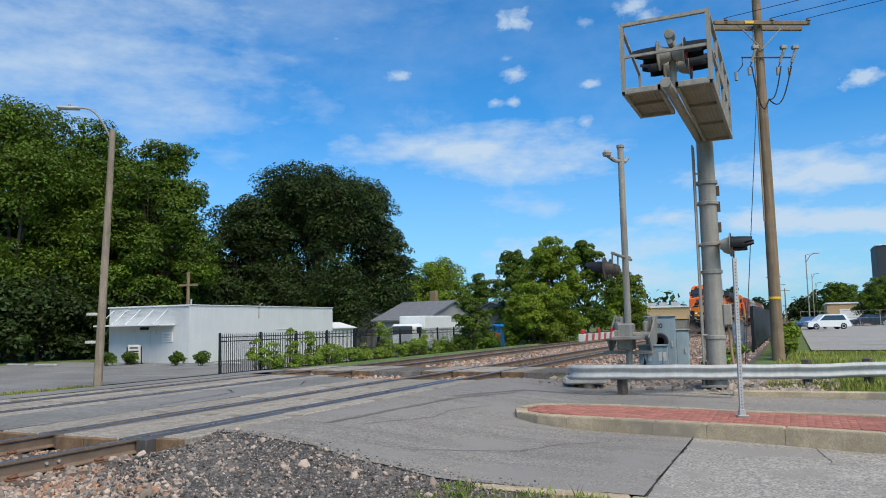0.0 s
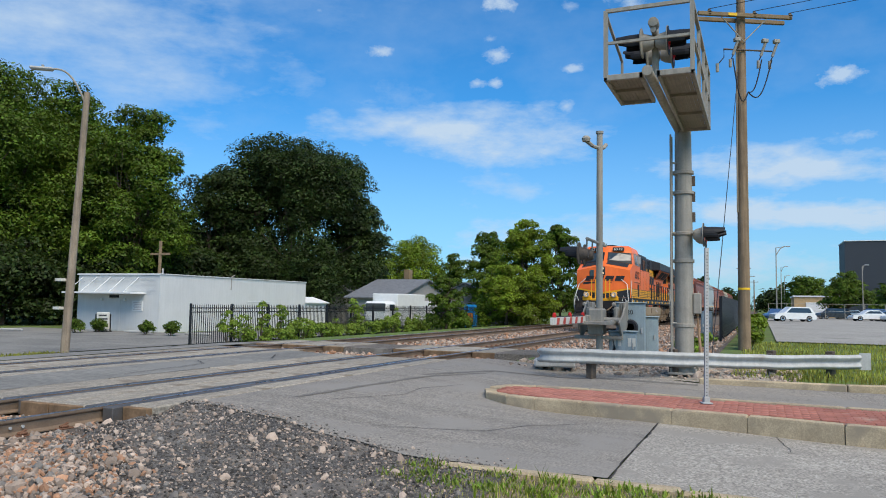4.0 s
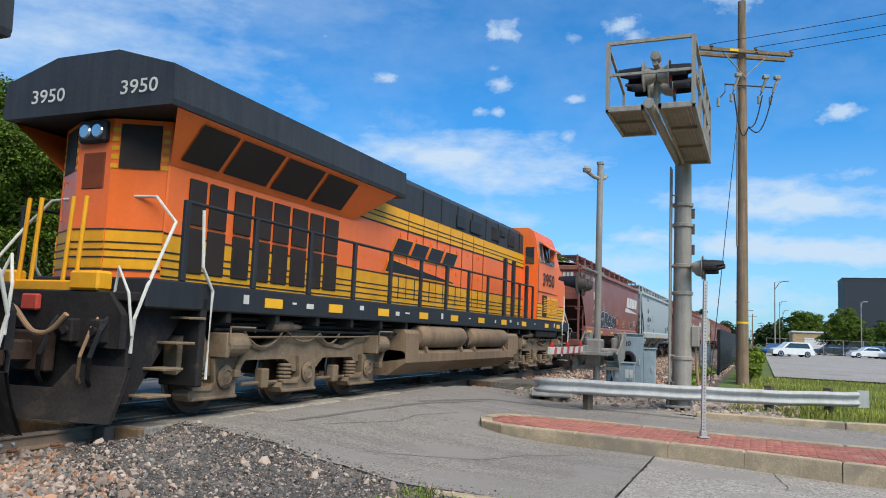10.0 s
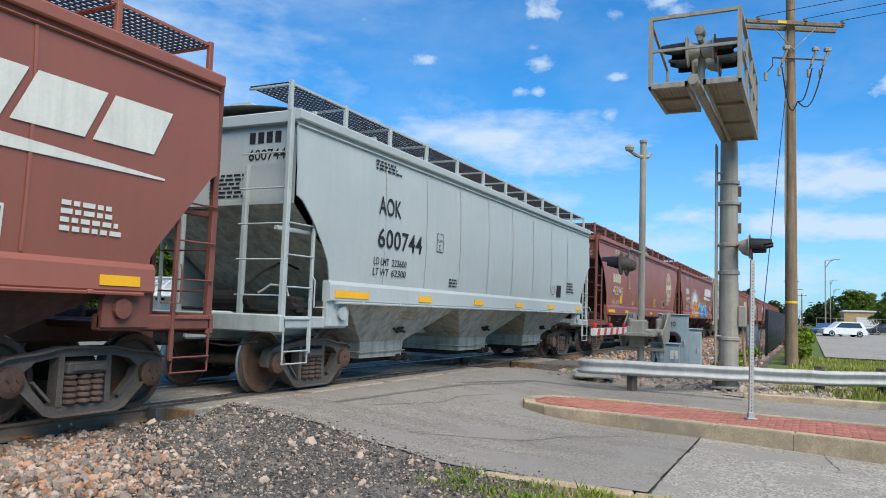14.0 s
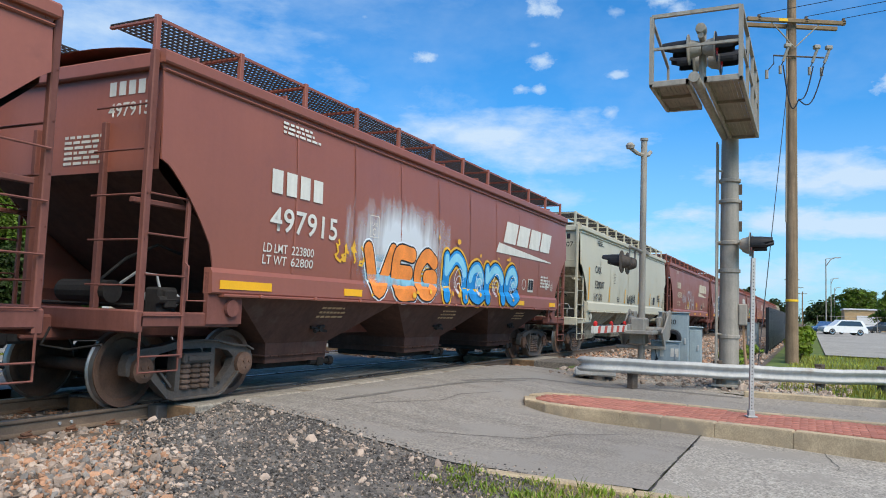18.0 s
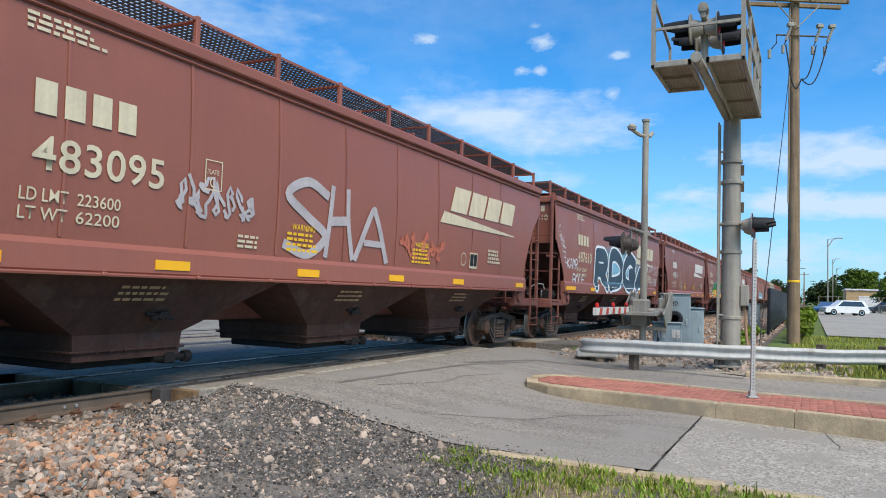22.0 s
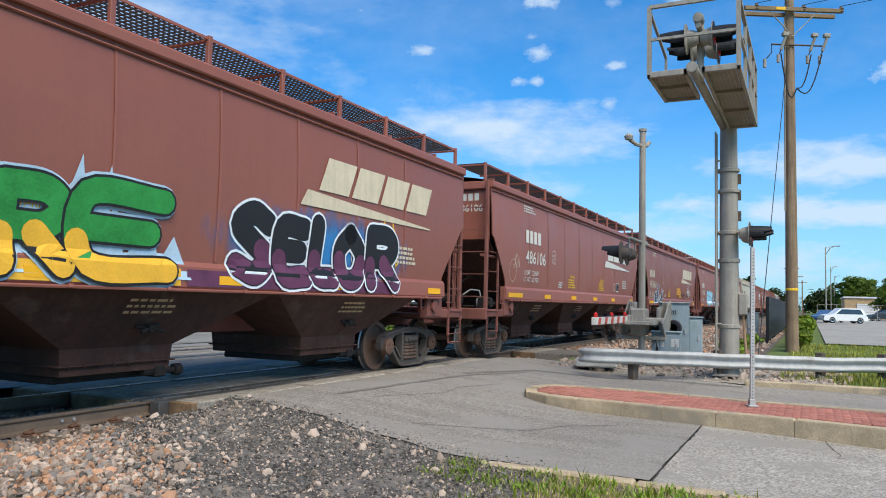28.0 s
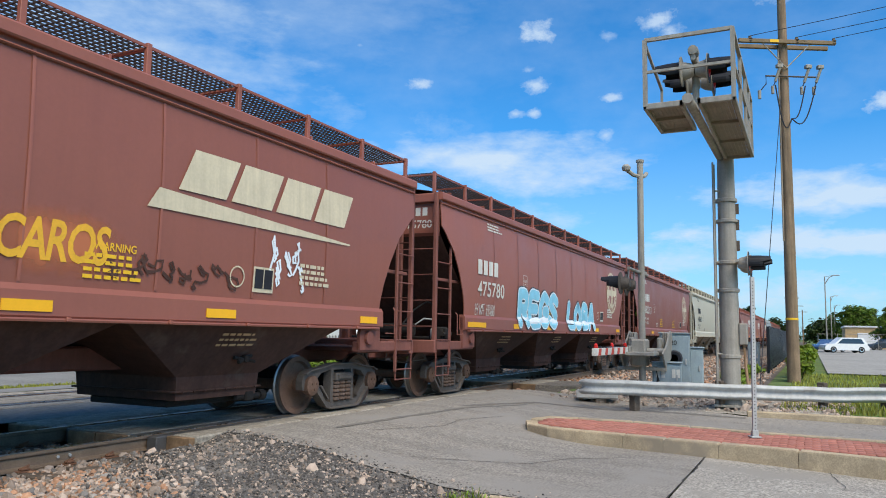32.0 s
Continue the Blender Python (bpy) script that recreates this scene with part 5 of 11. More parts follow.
    def coupler():
        s = Shape()
        s.box(0.02, 0.62, -0.09, 0.09, 0.74, 0.98, 0.03).box(-0.06, 0.16, -0.16, 0.12, 0.70, 1.02, 0.04)
        s.tube([(0.35, 0.4, 0.95), (0.2, 0.42, 0.7), (0.05, 0.35, 0.52), (-0.05, 0.25, 0.5)], 0.022)
        s.tube([(0.4, -0.5, 0.95), (0.3, -0.5, 0.75), (0.35, -0.9, 0.72), (0.35, -1.4, 0.8)], 0.014)
        return s.mesh("coupler", M["under"])

    k = tone + f"{L:.2f}"
    return {n: shared(k + n, f) for n, f in dict(side=side, seam_strip=seam_strip, rib=rib, rung=rung, end_rung=end_rung, stirrup=stirrup, grab=grab, post=post, edge=edge, chord=chord, sill=sill, roof=roof, hatch=hatch, walkway=walkway, end_sheet=end_sheet, end_frame=end_frame, ladder=ladder, bay=bay, gate=gate, brake=brake, coupler=coupler).items()}


def hopper_car(label, tone, L):
    """Covered hopper; x runs back from its leading coupling. Returns the car and its wheels."""
    m = hopper_meshes(tone, L)
    E = 0.0 if round_end(L) else 0.22
    car = thing("hopper_car", label, "hopper car", group="hopper cars of the train")
    flip = pose(L, 0, 0, 0, 0, 180)
    mirror = Matrix.Translation((L, 0, 0)) @ Matrix.Rotation(math.pi, 4, "Z")
    wheels = []
    a = part("side_sheet", m["side"], None, car)
    for i in range(1, 9):
        part("weld_seam", m["seam_strip"], None, a, at=pose(1.8 + (L - 3.6) * i / 9, 0, 0))
    b = part("side_sheet", m["side"], None, car, at=mirror)
    for n, name in (("chord", "top_chord"), ("sill", "side_sill")):
        part(name, m[n], None, car)
        part(name, m[n], None, car, at=mirror)
    r = part("roof", m["roof"], None, car)
    part("roof_hatch", m["hatch"], None, r)
    for x in span(1.6, L - 1.6, 8):
        part("roof_rib", m["rib"], None, r, at=pose(x, 0, 0))
    w = part("walkway", m["walkway"], None, car, "black grating of the roof walkway")
    for i in range(12):
        x = 0.62 + E + (L - 1.24 - 2 * E) * i / 11
        part("walkway_post", m["post"], None, w, at=pose(x, 0, 0))
        if i % 2 == 0:
            part("walkway_post", m["post"], None, w, at=pose(x, 0, 0, 0, 0, 180))
    part("walkway_edge", m["edge"], None, w)
    part("walkway_edge", m["edge"], None, w, at=mirror)
    for at in (None, mirror):
        part("end_sheet", m["end_sheet"], None, car, at=at)
        part("end_frame", m["end_frame"], None, car, at=at)
        part("coupler", m["coupler"], None, car, "dark steel knuckle coupler", at=at)
    for at, near in ((None, True), (Matrix.Translation((L, 0, 0)) @ Matrix.Diagonal((-1, 1, 1, 1)), True), (mirror, False), (Matrix.Diagonal((1, -1, 1, 1)), False)):
        l = part("ladder", m["ladder"], None, car, at=at)
        for i in range(5):
            part("rung", m["rung"], None, l, at=pose(0, 0, 0.66 + (0.52 if E == 0 else 0.46) * i))
            if near:
                part("rung", m["end_rung"], None, l, at=pose(0, 0, 1.45 + 0.52 * i))
        if near:
            part("stirrup", m["stirrup"], None, l)
            part("grab_iron", m["grab"], None, l)
    part("brake_gear", m["brake"], None, car, "dark brake valve and reservoir")
    part("control_valve", shared("control_valve", lambda: Shape().box(1.28, 1.52, -1.22, -1.0, 1.18, 1.42, 0.03).rod((1.52, -1.1, 1.30), (1.66, -1.1, 1.30), 0.08, 10).rod((1.2, -1.12, 1.34), (1.28, -1.12, 1.34), 0.07, 10).tube([(1.4, -1.1, 1.42), (1.38, -1.05, 1.6), (1.2, -0.9, 1.62), (1.1, -0.6, 1.4)], 0.018).mesh("control_valve", M["galv"])), None, car, "silver-grey control valve")
    for x in (L / 2 - 4.3, L / 2, L / 2 + 4.3):
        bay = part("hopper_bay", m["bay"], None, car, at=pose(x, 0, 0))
        part("outlet_gate", m["gate"], None, bay, "dark steel outlet gate")
    hopper_truck(car, 2.1, wheels)
    hopper_truck(car, L - 2.1, wheels)
    refl = shared("reflector", lambda: Shape().box(-0.26, 0.26, -1.636, -1.626, 1.46, 1.57).mesh("reflector", M["reflector"]))
    refl_long = shared("reflector_long", lambda: Shape().box(-0.5, 0.5, -1.636, -1.626, 1.46, 1.57).mesh("reflector", M["reflector"]))
    if tone != "cream":
        part("reflector", refl_long, None, car, "yellow reflector strip", at=pose(2.35, 0, 0))
    for x in (4.9, 7.5, 10.1, 12.7, L - 2.2) if tone != "cream" else ():
        part("reflector", refl, None, car, "yellow reflector strip", at=pose(x, 0, 0))
    return car, wheels


# ---------------------------------------------------------------- lettering and painted marks
# from a flat drawing to the sides and ends of a vehicle
SIDE = {-1: Matrix(((1, 0, 0, 0), (0, 0, -1, 0), (0, 1, 0, 0), (0, 0, 0, 1))), 1: Matrix(((-1, 0, 0, 0), (0, 0, 1, 0), (0, 1, 0, 0), (0, 0, 0, 1)))}
FRONT = Matrix(((0, 0, -1, 0), (-1, 0, 0, 0), (0, 1, 0, 0), (0, 0, 0, 1)))
BACK = Matrix(((0, 0, 1, 0), (1, 0, 0, 0), (0, 1, 0, 0), (0, 0, 0, 1)))


def glyphs(text, size, offset=0.0, shear=0.0, space=1.0):
    """Mesh of a line of text in the built-in font, from x = 0, base line z = 0, in the plane y = 0."""
    cu = bpy.data.curves.new("text", "FONT")
    cu.body, cu.size, cu.offset, cu.shear, cu.space_character, cu.resolution_u = text, size, offset, shear, space, 3
    ob = bpy.data.objects.new("text", cu)
    me = ob.to_mesh().copy()
    ob.to_mesh_clear()
    bpy.data.objects.remove(ob)
    bpy.data.curves.remove(cu)
    return me


def flat_poly(polys):
    """Outlines (x, z) as one flat mesh."""
    v, f = [], []
    for o in polys:
        n = len(v)
        v += [(a, b, 0) for a, b in o]
        f.append(tuple(range(n, n + len(o))))
    me = bpy.data.meshes.new("mark")
    me.from_pydata(v, [], f)
    return me


def ribbon(lines, w):
    """Brush strokes of width w along lines of (x, z)."""
    v, f = [], []
    for ln in lines:
        pts = [Vector(p) for p in ln]
        n0 = len(v)
        for i, p in enumerate(pts):
            d = pts[min(i + 1, len(pts) - 1)] - pts[max(i - 1, 0)]
            d = d.normalized() if d.length else Vector((1, 0))
            v += [(p.x - d.y * w / 2, p.y + d.x * w / 2, 0), (p.x + d.y * w / 2, p.y - d.x * w / 2, 0)]
        f += [(n0 + 2 * i, n0 + 2 * i + 1, n0 + 2 * i + 3, n0 + 2 * i + 2) for i in range(len(pts) - 1)]
    me = bpy.data.meshes.new("mark")
    me.from_pydata(v, [], f)
    return me


def mark(owner, name, me, material, x, z, label="", width=None, height=None, lift=0.016, surface=bow, lift_y=None, bend=None, slice_z=0.22):
    """Puts a flat mesh on the near side of a car, with its lower left corner at (x, z), wrapped onto the side."""
    bm = bmesh.new()
    bm.from_mesh(me)
    xs, ys = [v.co.x for v in bm.verts], [v.co.y for v in bm.verts]
    x0, x1, y0, y1 = min(xs), max(xs), min(ys), max(ys)
    sx = width / (x1 - x0) if width else (height / (y1 - y0) if height else 1)
    sy = height / (y1 - y0) if height else sx
    for v in bm.verts:
        v.co.x, v.co.y = (v.co.x - x0) * sx, (v.co.y - y0) * sy
    h = (y1 - y0) * sy
    if h > slice_z * 1.5:
        k = slice_z
        while k < h:
            bmesh.ops.bisect_plane(bm, geom=bm.verts[:] + bm.edges[:] + bm.faces[:], plane_co=(0, k, 0), plane_no=(0, 1, 0))
            k += slice_z
    for v in bm.verts:
        px, pz = x + v.co.x, z + v.co.y
        if bend:
            px, pz = bend(px, pz)
        v.co = (px, -(surface(pz)) - lift - v.co.z if surface else lift_y, pz)
    bmesh.ops.recalc_face_normals(bm, faces=bm.faces)
    out = bpy.data.meshes.new(name)
    bm.to_mesh(out)
    bm.free()
    out.materials.append(material)
    return part(name, out, None, owner, label)


def brand_blocks(n=4, slant=0.25, gap=0.12, w=0.62):
    """A wordmark as plain slanted blocks."""
    return flat_poly([[(i * (w + gap), 0), (i * (w + gap) + w, 0), (i * (w + gap) + w + slant, 1), (i * (w + gap) + slant, 1)] for i in range(n)])


def wedge():
    return flat_poly([[(0, 0), (1, 0.0), (1.0, 0.10), (0.04, 1.0)]])


def small_print(lines, w, h, gap):
    """Rows of bars in place of small print."""
    polys, rng = [], random.Random(int(w * 1000) + lines)
    for i in range(lines):
        x, end = 0.0, w * rng.uniform(0.75, 1.0)
        while x < end:
            b = rng.uniform(0.06, 0.16)
            polys.append([(x, -i * (h + gap)), (min(x + b, end), -i * (h + gap)), (min(x + b, end), -i * (h + gap) + h), (x, -i * (h + gap) + h)])
            x += b + 0.03
    return flat_poly(polys)


def blob(cx, cz, rx, rz, n=18, wob=0.0, seed=0):
    rng = random.Random(seed)
    return [(cx + math.cos(i * math.tau / n) * rx * (1 + rng.uniform(-wob, wob)), cz + math.sin(i * math.tau / n) * rz * (1 + rng.uniform(-wob, wob))) for i in range(n)]


def scribble(seed, w, h, n=5):
    rng = random.Random(seed)
    lines = []
    for i in range(n):
        x = w * i / n
        pts = [(x + rng.uniform(0, w / n * 1.3), rng.uniform(0, h)) for _ in range(5)]
        fine = []
        for k in range(len(pts) - 1):
            for q in range(4):
                t = q / 4
                fine.append((pts[k][0] * (1 - t) + pts[k + 1][0] * t + 0.04 * math.sin(q * 1.6), pts[k][1] * (1 - t) + pts[k + 1][1] * t + 0.03 * math.cos(q * 2.1)))
        lines.append(fine)
    return lines


def flank(z):
    """Outer face of side sheet and sill together."""
    if z >= 1.72:
        return bow(z)
    return 1.583 + 0.034 * (1.72 - z) / 0.06 if z > 1.66 else 1.617 + 0.01 * (1.66 - z) / 0.24


def smooth_line(pts, steps=6):
    """A rounded line through the points."""
    p = [Vector(q) for q in pts]
    p = [p[0] * 2 - p[1]] + p + [p[-1] * 2 - p[-2]]
    out = []
    for i in range(1, len(p) - 2):
        for k in range(steps):
            t = k / steps
            out.append(0.5 * ((2 * p[i]) + (p[i + 1] - p[i - 1]) * t + (2 * p[i - 1] - 5 * p[i] + 4 * p[i + 1] - p[i + 2]) * t * t + (3 * p[i] - p[i - 1] - 3 * p[i + 1] + p[i + 2]) * t ** 3))
    return out + [p[-2]]


LETTERS = {
    "C": [[(0.95, 0.86), (0.55, 1.0), (0.12, 0.62), (0.18, 0.14), (0.6, 0.02), (1.0, 0.22)]],
    "R": [[(0.12, 0.0), (0.15, 0.98)], [(0.15, 0.98), (0.7, 0.98), (0.92, 0.75), (0.7, 0.5), (0.25, 0.47)], [(0.5, 0.46), (0.95, 0.0)]],
    "O": [[(0.5, 1.0), (0.08, 0.6), (0.25, 0.05), (0.75, 0.05), (0.95, 0.55), (0.5, 1.0)]],
    "M": [[(0.0, 0.02), (0.28, 0.98), (0.45, 0.5), (0.52, 0.45), (0.74, 0.85), (1.0, 0.0)]],
    "V": [[(0.0, 0.95), (0.42, 0.0), (1.0, 1.0)]],
    "E": [[(0.95, 0.98), (0.12, 0.94), (0.14, 0.04), (1.0, 0.0)], [(0.15, 0.5), (0.8, 0.5)]],
    "G": [[(0.95, 0.85), (0.5, 1.0), (0.08, 0.6), (0.2, 0.1), (0.65, 0.02), (0.95, 0.25), (0.93, 0.46), (0.55, 0.44)]],
    "D": [[(0.1, 0.0), (0.14, 0.9), (0.55, 1.0), (0.95, 0.65), (0.8, 0.18), (0.1, 0.02)]],
    "A": [[(0.0, 0.0), (0.45, 1.0), (0.6, 0.95), (1.0, 0.0)], [(0.25, 0.38), (0.8, 0.38)]],
    "B": [[(0.12, 0.0), (0.15, 0.98), (0.75, 0.95), (0.8, 0.6), (0.3, 0.52), (0.9, 0.42), (0.85, 0.06), (0.12, 0.02)]],
    "N": [[(0.05, 0.0), (0.15, 1.0), (0.8, 0.05), (0.95, 1.0)]],
    "S": [[(0.95, 0.85), (0.5, 1.0), (0.1, 0.78), (0.5, 0.52), (0.9, 0.28), (0.55, 0.0), (0.05, 0.12)]],
    "L": [[(0.2, 1.0), (0.12, 0.1), (0.95, 0.0)]],
    "n": [[(0.1, 0.0), (0.1, 0.95)], [(0.1, 0.6), (0.5, 1.0), (0.88, 0.7), (0.92, 0.0)]],
    "e": [[(0.15, 0.5), (0.88, 0.6), (0.6, 1.0), (0.18, 0.8), (0.12, 0.2), (0.55, 0.0), (0.98, 0.18)]],
    "H": [[(0.05, 0.0), (0.2, 1.0)], [(0.7, 1.0), (0.75, 0.5), (0.95, 0.0)], [(0.12, 0.5), (0.75, 0.55)]],
    "P": [[(0.1, 0.0), (0.1, 1.0), (0.8, 0.95), (0.85, 0.6), (0.15, 0.5)]],
    "Y": [[(0.0, 1.0), (0.5, 0.5), (1.0, 1.0)], [(0.5, 0.5), (0.4, 0.0)]],
    "F": [[(0.95, 1.0), (0.1, 0.95), (0.12, 0.0)], [(0.12, 0.5), (0.7, 0.5)]],
    "I": [[(0.5, 1.0), (0.45, 0.0)]],
    "T": [[(0.0, 0.95), (1.0, 1.0)], [(0.5, 0.97), (0.5, 0.0)]],
    "K": [[(0.1, 0.0), (0.12, 1.0)], [(0.9, 1.0), (0.2, 0.5), (0.95, 0.0)]],
}


def fat_strokes(lines, w):
    """Broad round-ended brush strokes as one mesh; each stroke lies a hair over the last."""
    v, f = [], []
    for j, pts in enumerate(lines):
        up = j * 0.0012
        n0 = len(v)
        for i, p in enumerate(pts):
            d = pts[min(i + 1, len(pts) - 1)] - pts[max(i - 1, 0)]
            d = d.normalized() if d.length else Vector((1, 0))
            v += [(p.x - d.y * w / 2, p.y + d.x * w / 2, up), (p.x + d.y * w / 2, p.y - d.x * w / 2, up)]
        f += [(n0 + 2 * i, n0 + 2 * i + 1, n0 + 2 * i + 3, n0 + 2 * i + 2) for i in range(len(pts) - 1)]
        for e in (pts[0], pts[-1]):
            n0 = len(v)
            v += [(e.x + math.cos(k * math.tau / 12) * w / 2, e.y + math.sin(k * math.tau / 12) * w / 2, up + 0.0006) for k in range(12)]
            f.append(tuple(range(n0, n0 + 12)))
    me = bpy.data.meshes.new("mark")
    me.from_pydata(v, [], f)
    return me


def bubble_word(car, word, boxes, fat, edge, fill, outline, label, tops=None, edge2=None, second=None, split=0.52, wide=None):
    """Fat painted letters, each in its own box (x0, x1, z0, z1)."""
    for i, (ch, (x0, x1, z0, z1)) in enumerate(zip(word, boxes)):
        r = fat / 2
        lines = [[Vector((x0 + r + (x1 - x0 - fat) * a, z0 + r + (z1 - z0 - fat) * b)) for a, b in st] for st in LETTERS[ch]]
        lines = [smooth_line(st) for st in lines]
        up = 0.018 + i * 0.006
        def lay(name, w, material, lift, lab, group=lines):
            me = fat_strokes(group, w)
            mark(car, name, me, material, min(q.co.x for q in me.vertices), min(q.co.y for q in me.vertices), lab, lift=lift, surface=flank, slice_z=0.11)
        if edge2:
            lay("graffiti_glow", fat + 2 * edge + 2 * edge2, second, 0.0135 + i * 0.0003, "painted rim round the letter")
        lay("graffiti_outline", fat + 2 * edge, outline, up, "painted outline of a letter")
        lay("graffiti_letter", fat, fill, up + 0.0032, label)
        if tops:
            cut = [[q for q in st if (q.y > z0 + (z1 - z0) * split) == (wide is None)] for st in lines]
            cut = [st for st in cut if len(st) > 2]
            if cut:
                lay("graffiti_accent", fat * (wide or 0.62), tops, up + 0.0058, "second colour in the letter", cut)


def tag_word(car, text, x, z, w, h, paint, label, thick=0.13):
    """A quick one-line tag in hand-drawn letters."""
    step = w / len(text)
    for i, ch in enumerate(text):
        if ch != " ":
            mark(car, "graffiti_tag", ribbon([smooth_line(st) for st in LETTERS[ch]], thick), paint, x + i * step, z + 0.03 * math.sin(i * 2.1), label, step * 0.86, h * (1 + 0.12 * math.sin(i * 1.7)))


def spray_patch(car, x, z, w, h, material, label):
    me = Shape().sheet([[(w * i / 12, h * j / 4, 0) for i in range(13)] for j in range(5)]).mesh("haze", material)
    mark(car, "graffiti_haze", me, material, x, z, label, w, h, 0.0125, surface=flank)


def reporting(car, number, L, tone="white", letters=None, dx=0.0, dz=0.0, k=1.0):
    paint = {"white": M["decal_white"], "cream": M["decal_cream"], "black": M["decal_black"]}[tone]
    if letters:
        mark(car, "reporting_mark", glyphs(letters, 1.0, 0.01), paint, 3.1 + dx, 2.93 + dz, height=0.32 * k, width=0.26 * len(letters) * k)
    else:
        mark(car, "operator_mark", flat_poly([[(i * 0.32, 0), (i * 0.32 + 0.235, 0), (i * 0.32 + 0.235, 0.33), (i * 0.32, 0.33)] for i in range(4)]), paint, 3.1 + dx, 2.90 + dz, "operator's initials as plain blocks")
    mark(car, "car_number", glyphs(number, 1.0, 0.012, 0, 1.05), paint, 3.1 + dx, 2.36 + dz * 0.8, "stencilled car number", 1.62 * k, 0.34 * k)
    for word, value, z in (("LD LMT", 222800 + int(number) % 7 * 200, 2.06 + dz * 0.8), ("LT WT", 62000 + int(number) % 9 * 100, 1.88 + dz * 0.6)):
        mark(car, "weight_word", glyphs(word, 1.0, 0.006), paint, 3.0 + dx, z, "stencilled weight word", 0.52, 0.125)
        mark(car, "weight_value", glyphs(str(value), 1.0, 0.006), paint, 3.62 + dx, z, "stencilled weight", 0.53, 0.125)
    mark(car, "plate_box", ribbon([[(0, 0), (0.28, 0), (0.28, 0.36), (0, 0.36), (0, 0)]], 0.02), paint, 5.35, 2.46)
    mark(car, "plate_letters", glyphs("PLATE", 1.0, 0.006), paint, 5.39, 2.66, "", 0.20, 0.06)
    mark(car, "plate_letters", glyphs("C", 1.0, 0.008), paint, 5.44, 2.50, "", 0.09, 0.12)
    mark(car, "small_print", small_print(3, 0.9, 0.035, 0.03), paint, 3.0, 3.70, "small printed notice")
    mark(car, "small_print", small_print(3, 0.5, 0.035, 0.03), paint, 6.0, 1.80, "small printed notice")
    warn = M["amber"]
    for x in (7.0, 10.7) if tone != "black" else ():
        mark(car, "warning_word", glyphs("WARNING", 1.0, 0.01), warn, x + 0.1, 2.12, "yellow printed warning", 0.55, 0.09)
        mark(car, "small_print", small_print(4, 0.75, 0.04, 0.035), warn, x, 1.82, "yellow printed warning lines")
    mark(car, "data_panel", flat_poly([[(0, 0), (0.42, 0), (0.42, 0.34), (0, 0.34)]]), paint, 13.3, 1.82, "white-edged data panel")
    mark(car, "data_panel_face", flat_poly([[(0, 0), (0.17, 0), (0.17, 0.26), (0, 0.26)], [(0.19, 0), (0.36, 0), (0.36, 0.26), (0.19, 0.26)]]), M["decal_black"], 13.33, 1.87, "black face of the data panel", lift=0.02)
    mark(car, "stencil_ring", ribbon([blob(0, 0, 0.13, 0.13, 20) + [(0.13, 0)]], 0.02), paint, 12.85, 1.86)
    mark(car, "small_print", small_print(4, 0.75, 0.05, 0.035), paint, 14.3, 1.98, "stencilled dimensions")
    for k, x in enumerate((4.4, 8.7, 13.0)):
        s = small_print(3, 0.8, 0.03, 0.04)
        mark(car, "small_print", s, M["stencil"], x, 1.1, "faded stencil on the hopper bay", surface=lambda z: 0.93 + (z - 0.70) * 0.814, lift=0.02)
    # notices and number on the end panel
    ex = 0.652 + (0.0 if round_end(L) else 0.22)
    if not round_end(L):
        note = small_print(6, 0.78, 0.035, 0.03)
        note.transform(Matrix.Translation((ex, 0.12, 3.24)) @ FRONT)
        note.materials.append(paint)
        part("small_print", note, None, car, "small printed notice on the end panel")
    for name, me, z in (("end_number", glyphs(number, 1.0, 0.01), 3.46), ("end_mark", flat_poly([[(i * 0.17, 0), (i * 0.17 + 0.12, 0), (i * 0.17 + 0.12, 0.18), (i * 0.17, 0.18)] for i in range(4)]), 3.72)):
        bm = bmesh.new()
        bm.from_mesh(me)
        xs, ys = [v.co.x for v in bm.verts], [v.co.y for v in bm.verts]
        k = 0.17 / (max(ys) - min(ys))
        w = (max(xs) - min(xs)) * k
        for v in bm.verts:
            a, b = (v.co.x - min(xs)) * k, (v.co.y - min(ys)) * k
            v.co = (0.652 + (0.0 if round_end(L) else 0.22), -0.62 - a, z + b)
        out = bpy.data.meshes.new(name)
        bm.to_mesh(out)
        bm.free()
        out.materials.append(paint)
        part(name, out, None, car, "number on the end panel")


def wedge_logo(car, tone="decal_white", x=11.55, scale=1.06):
    for i in range(4):
        mark(car, "emblem_block", brand_blocks(1, 0.28, 0.10, 0.86), M[tone], x + 0.45 + i * 0.848 * scale, 2.95, "slanted block of the emblem", 1.006 * scale, 0.50 * scale)
    mark(car, "emblem_underline", wedge(), M[tone], x, 2.68, "tapered stripe under the emblem", 3.9 * scale, 0.24)


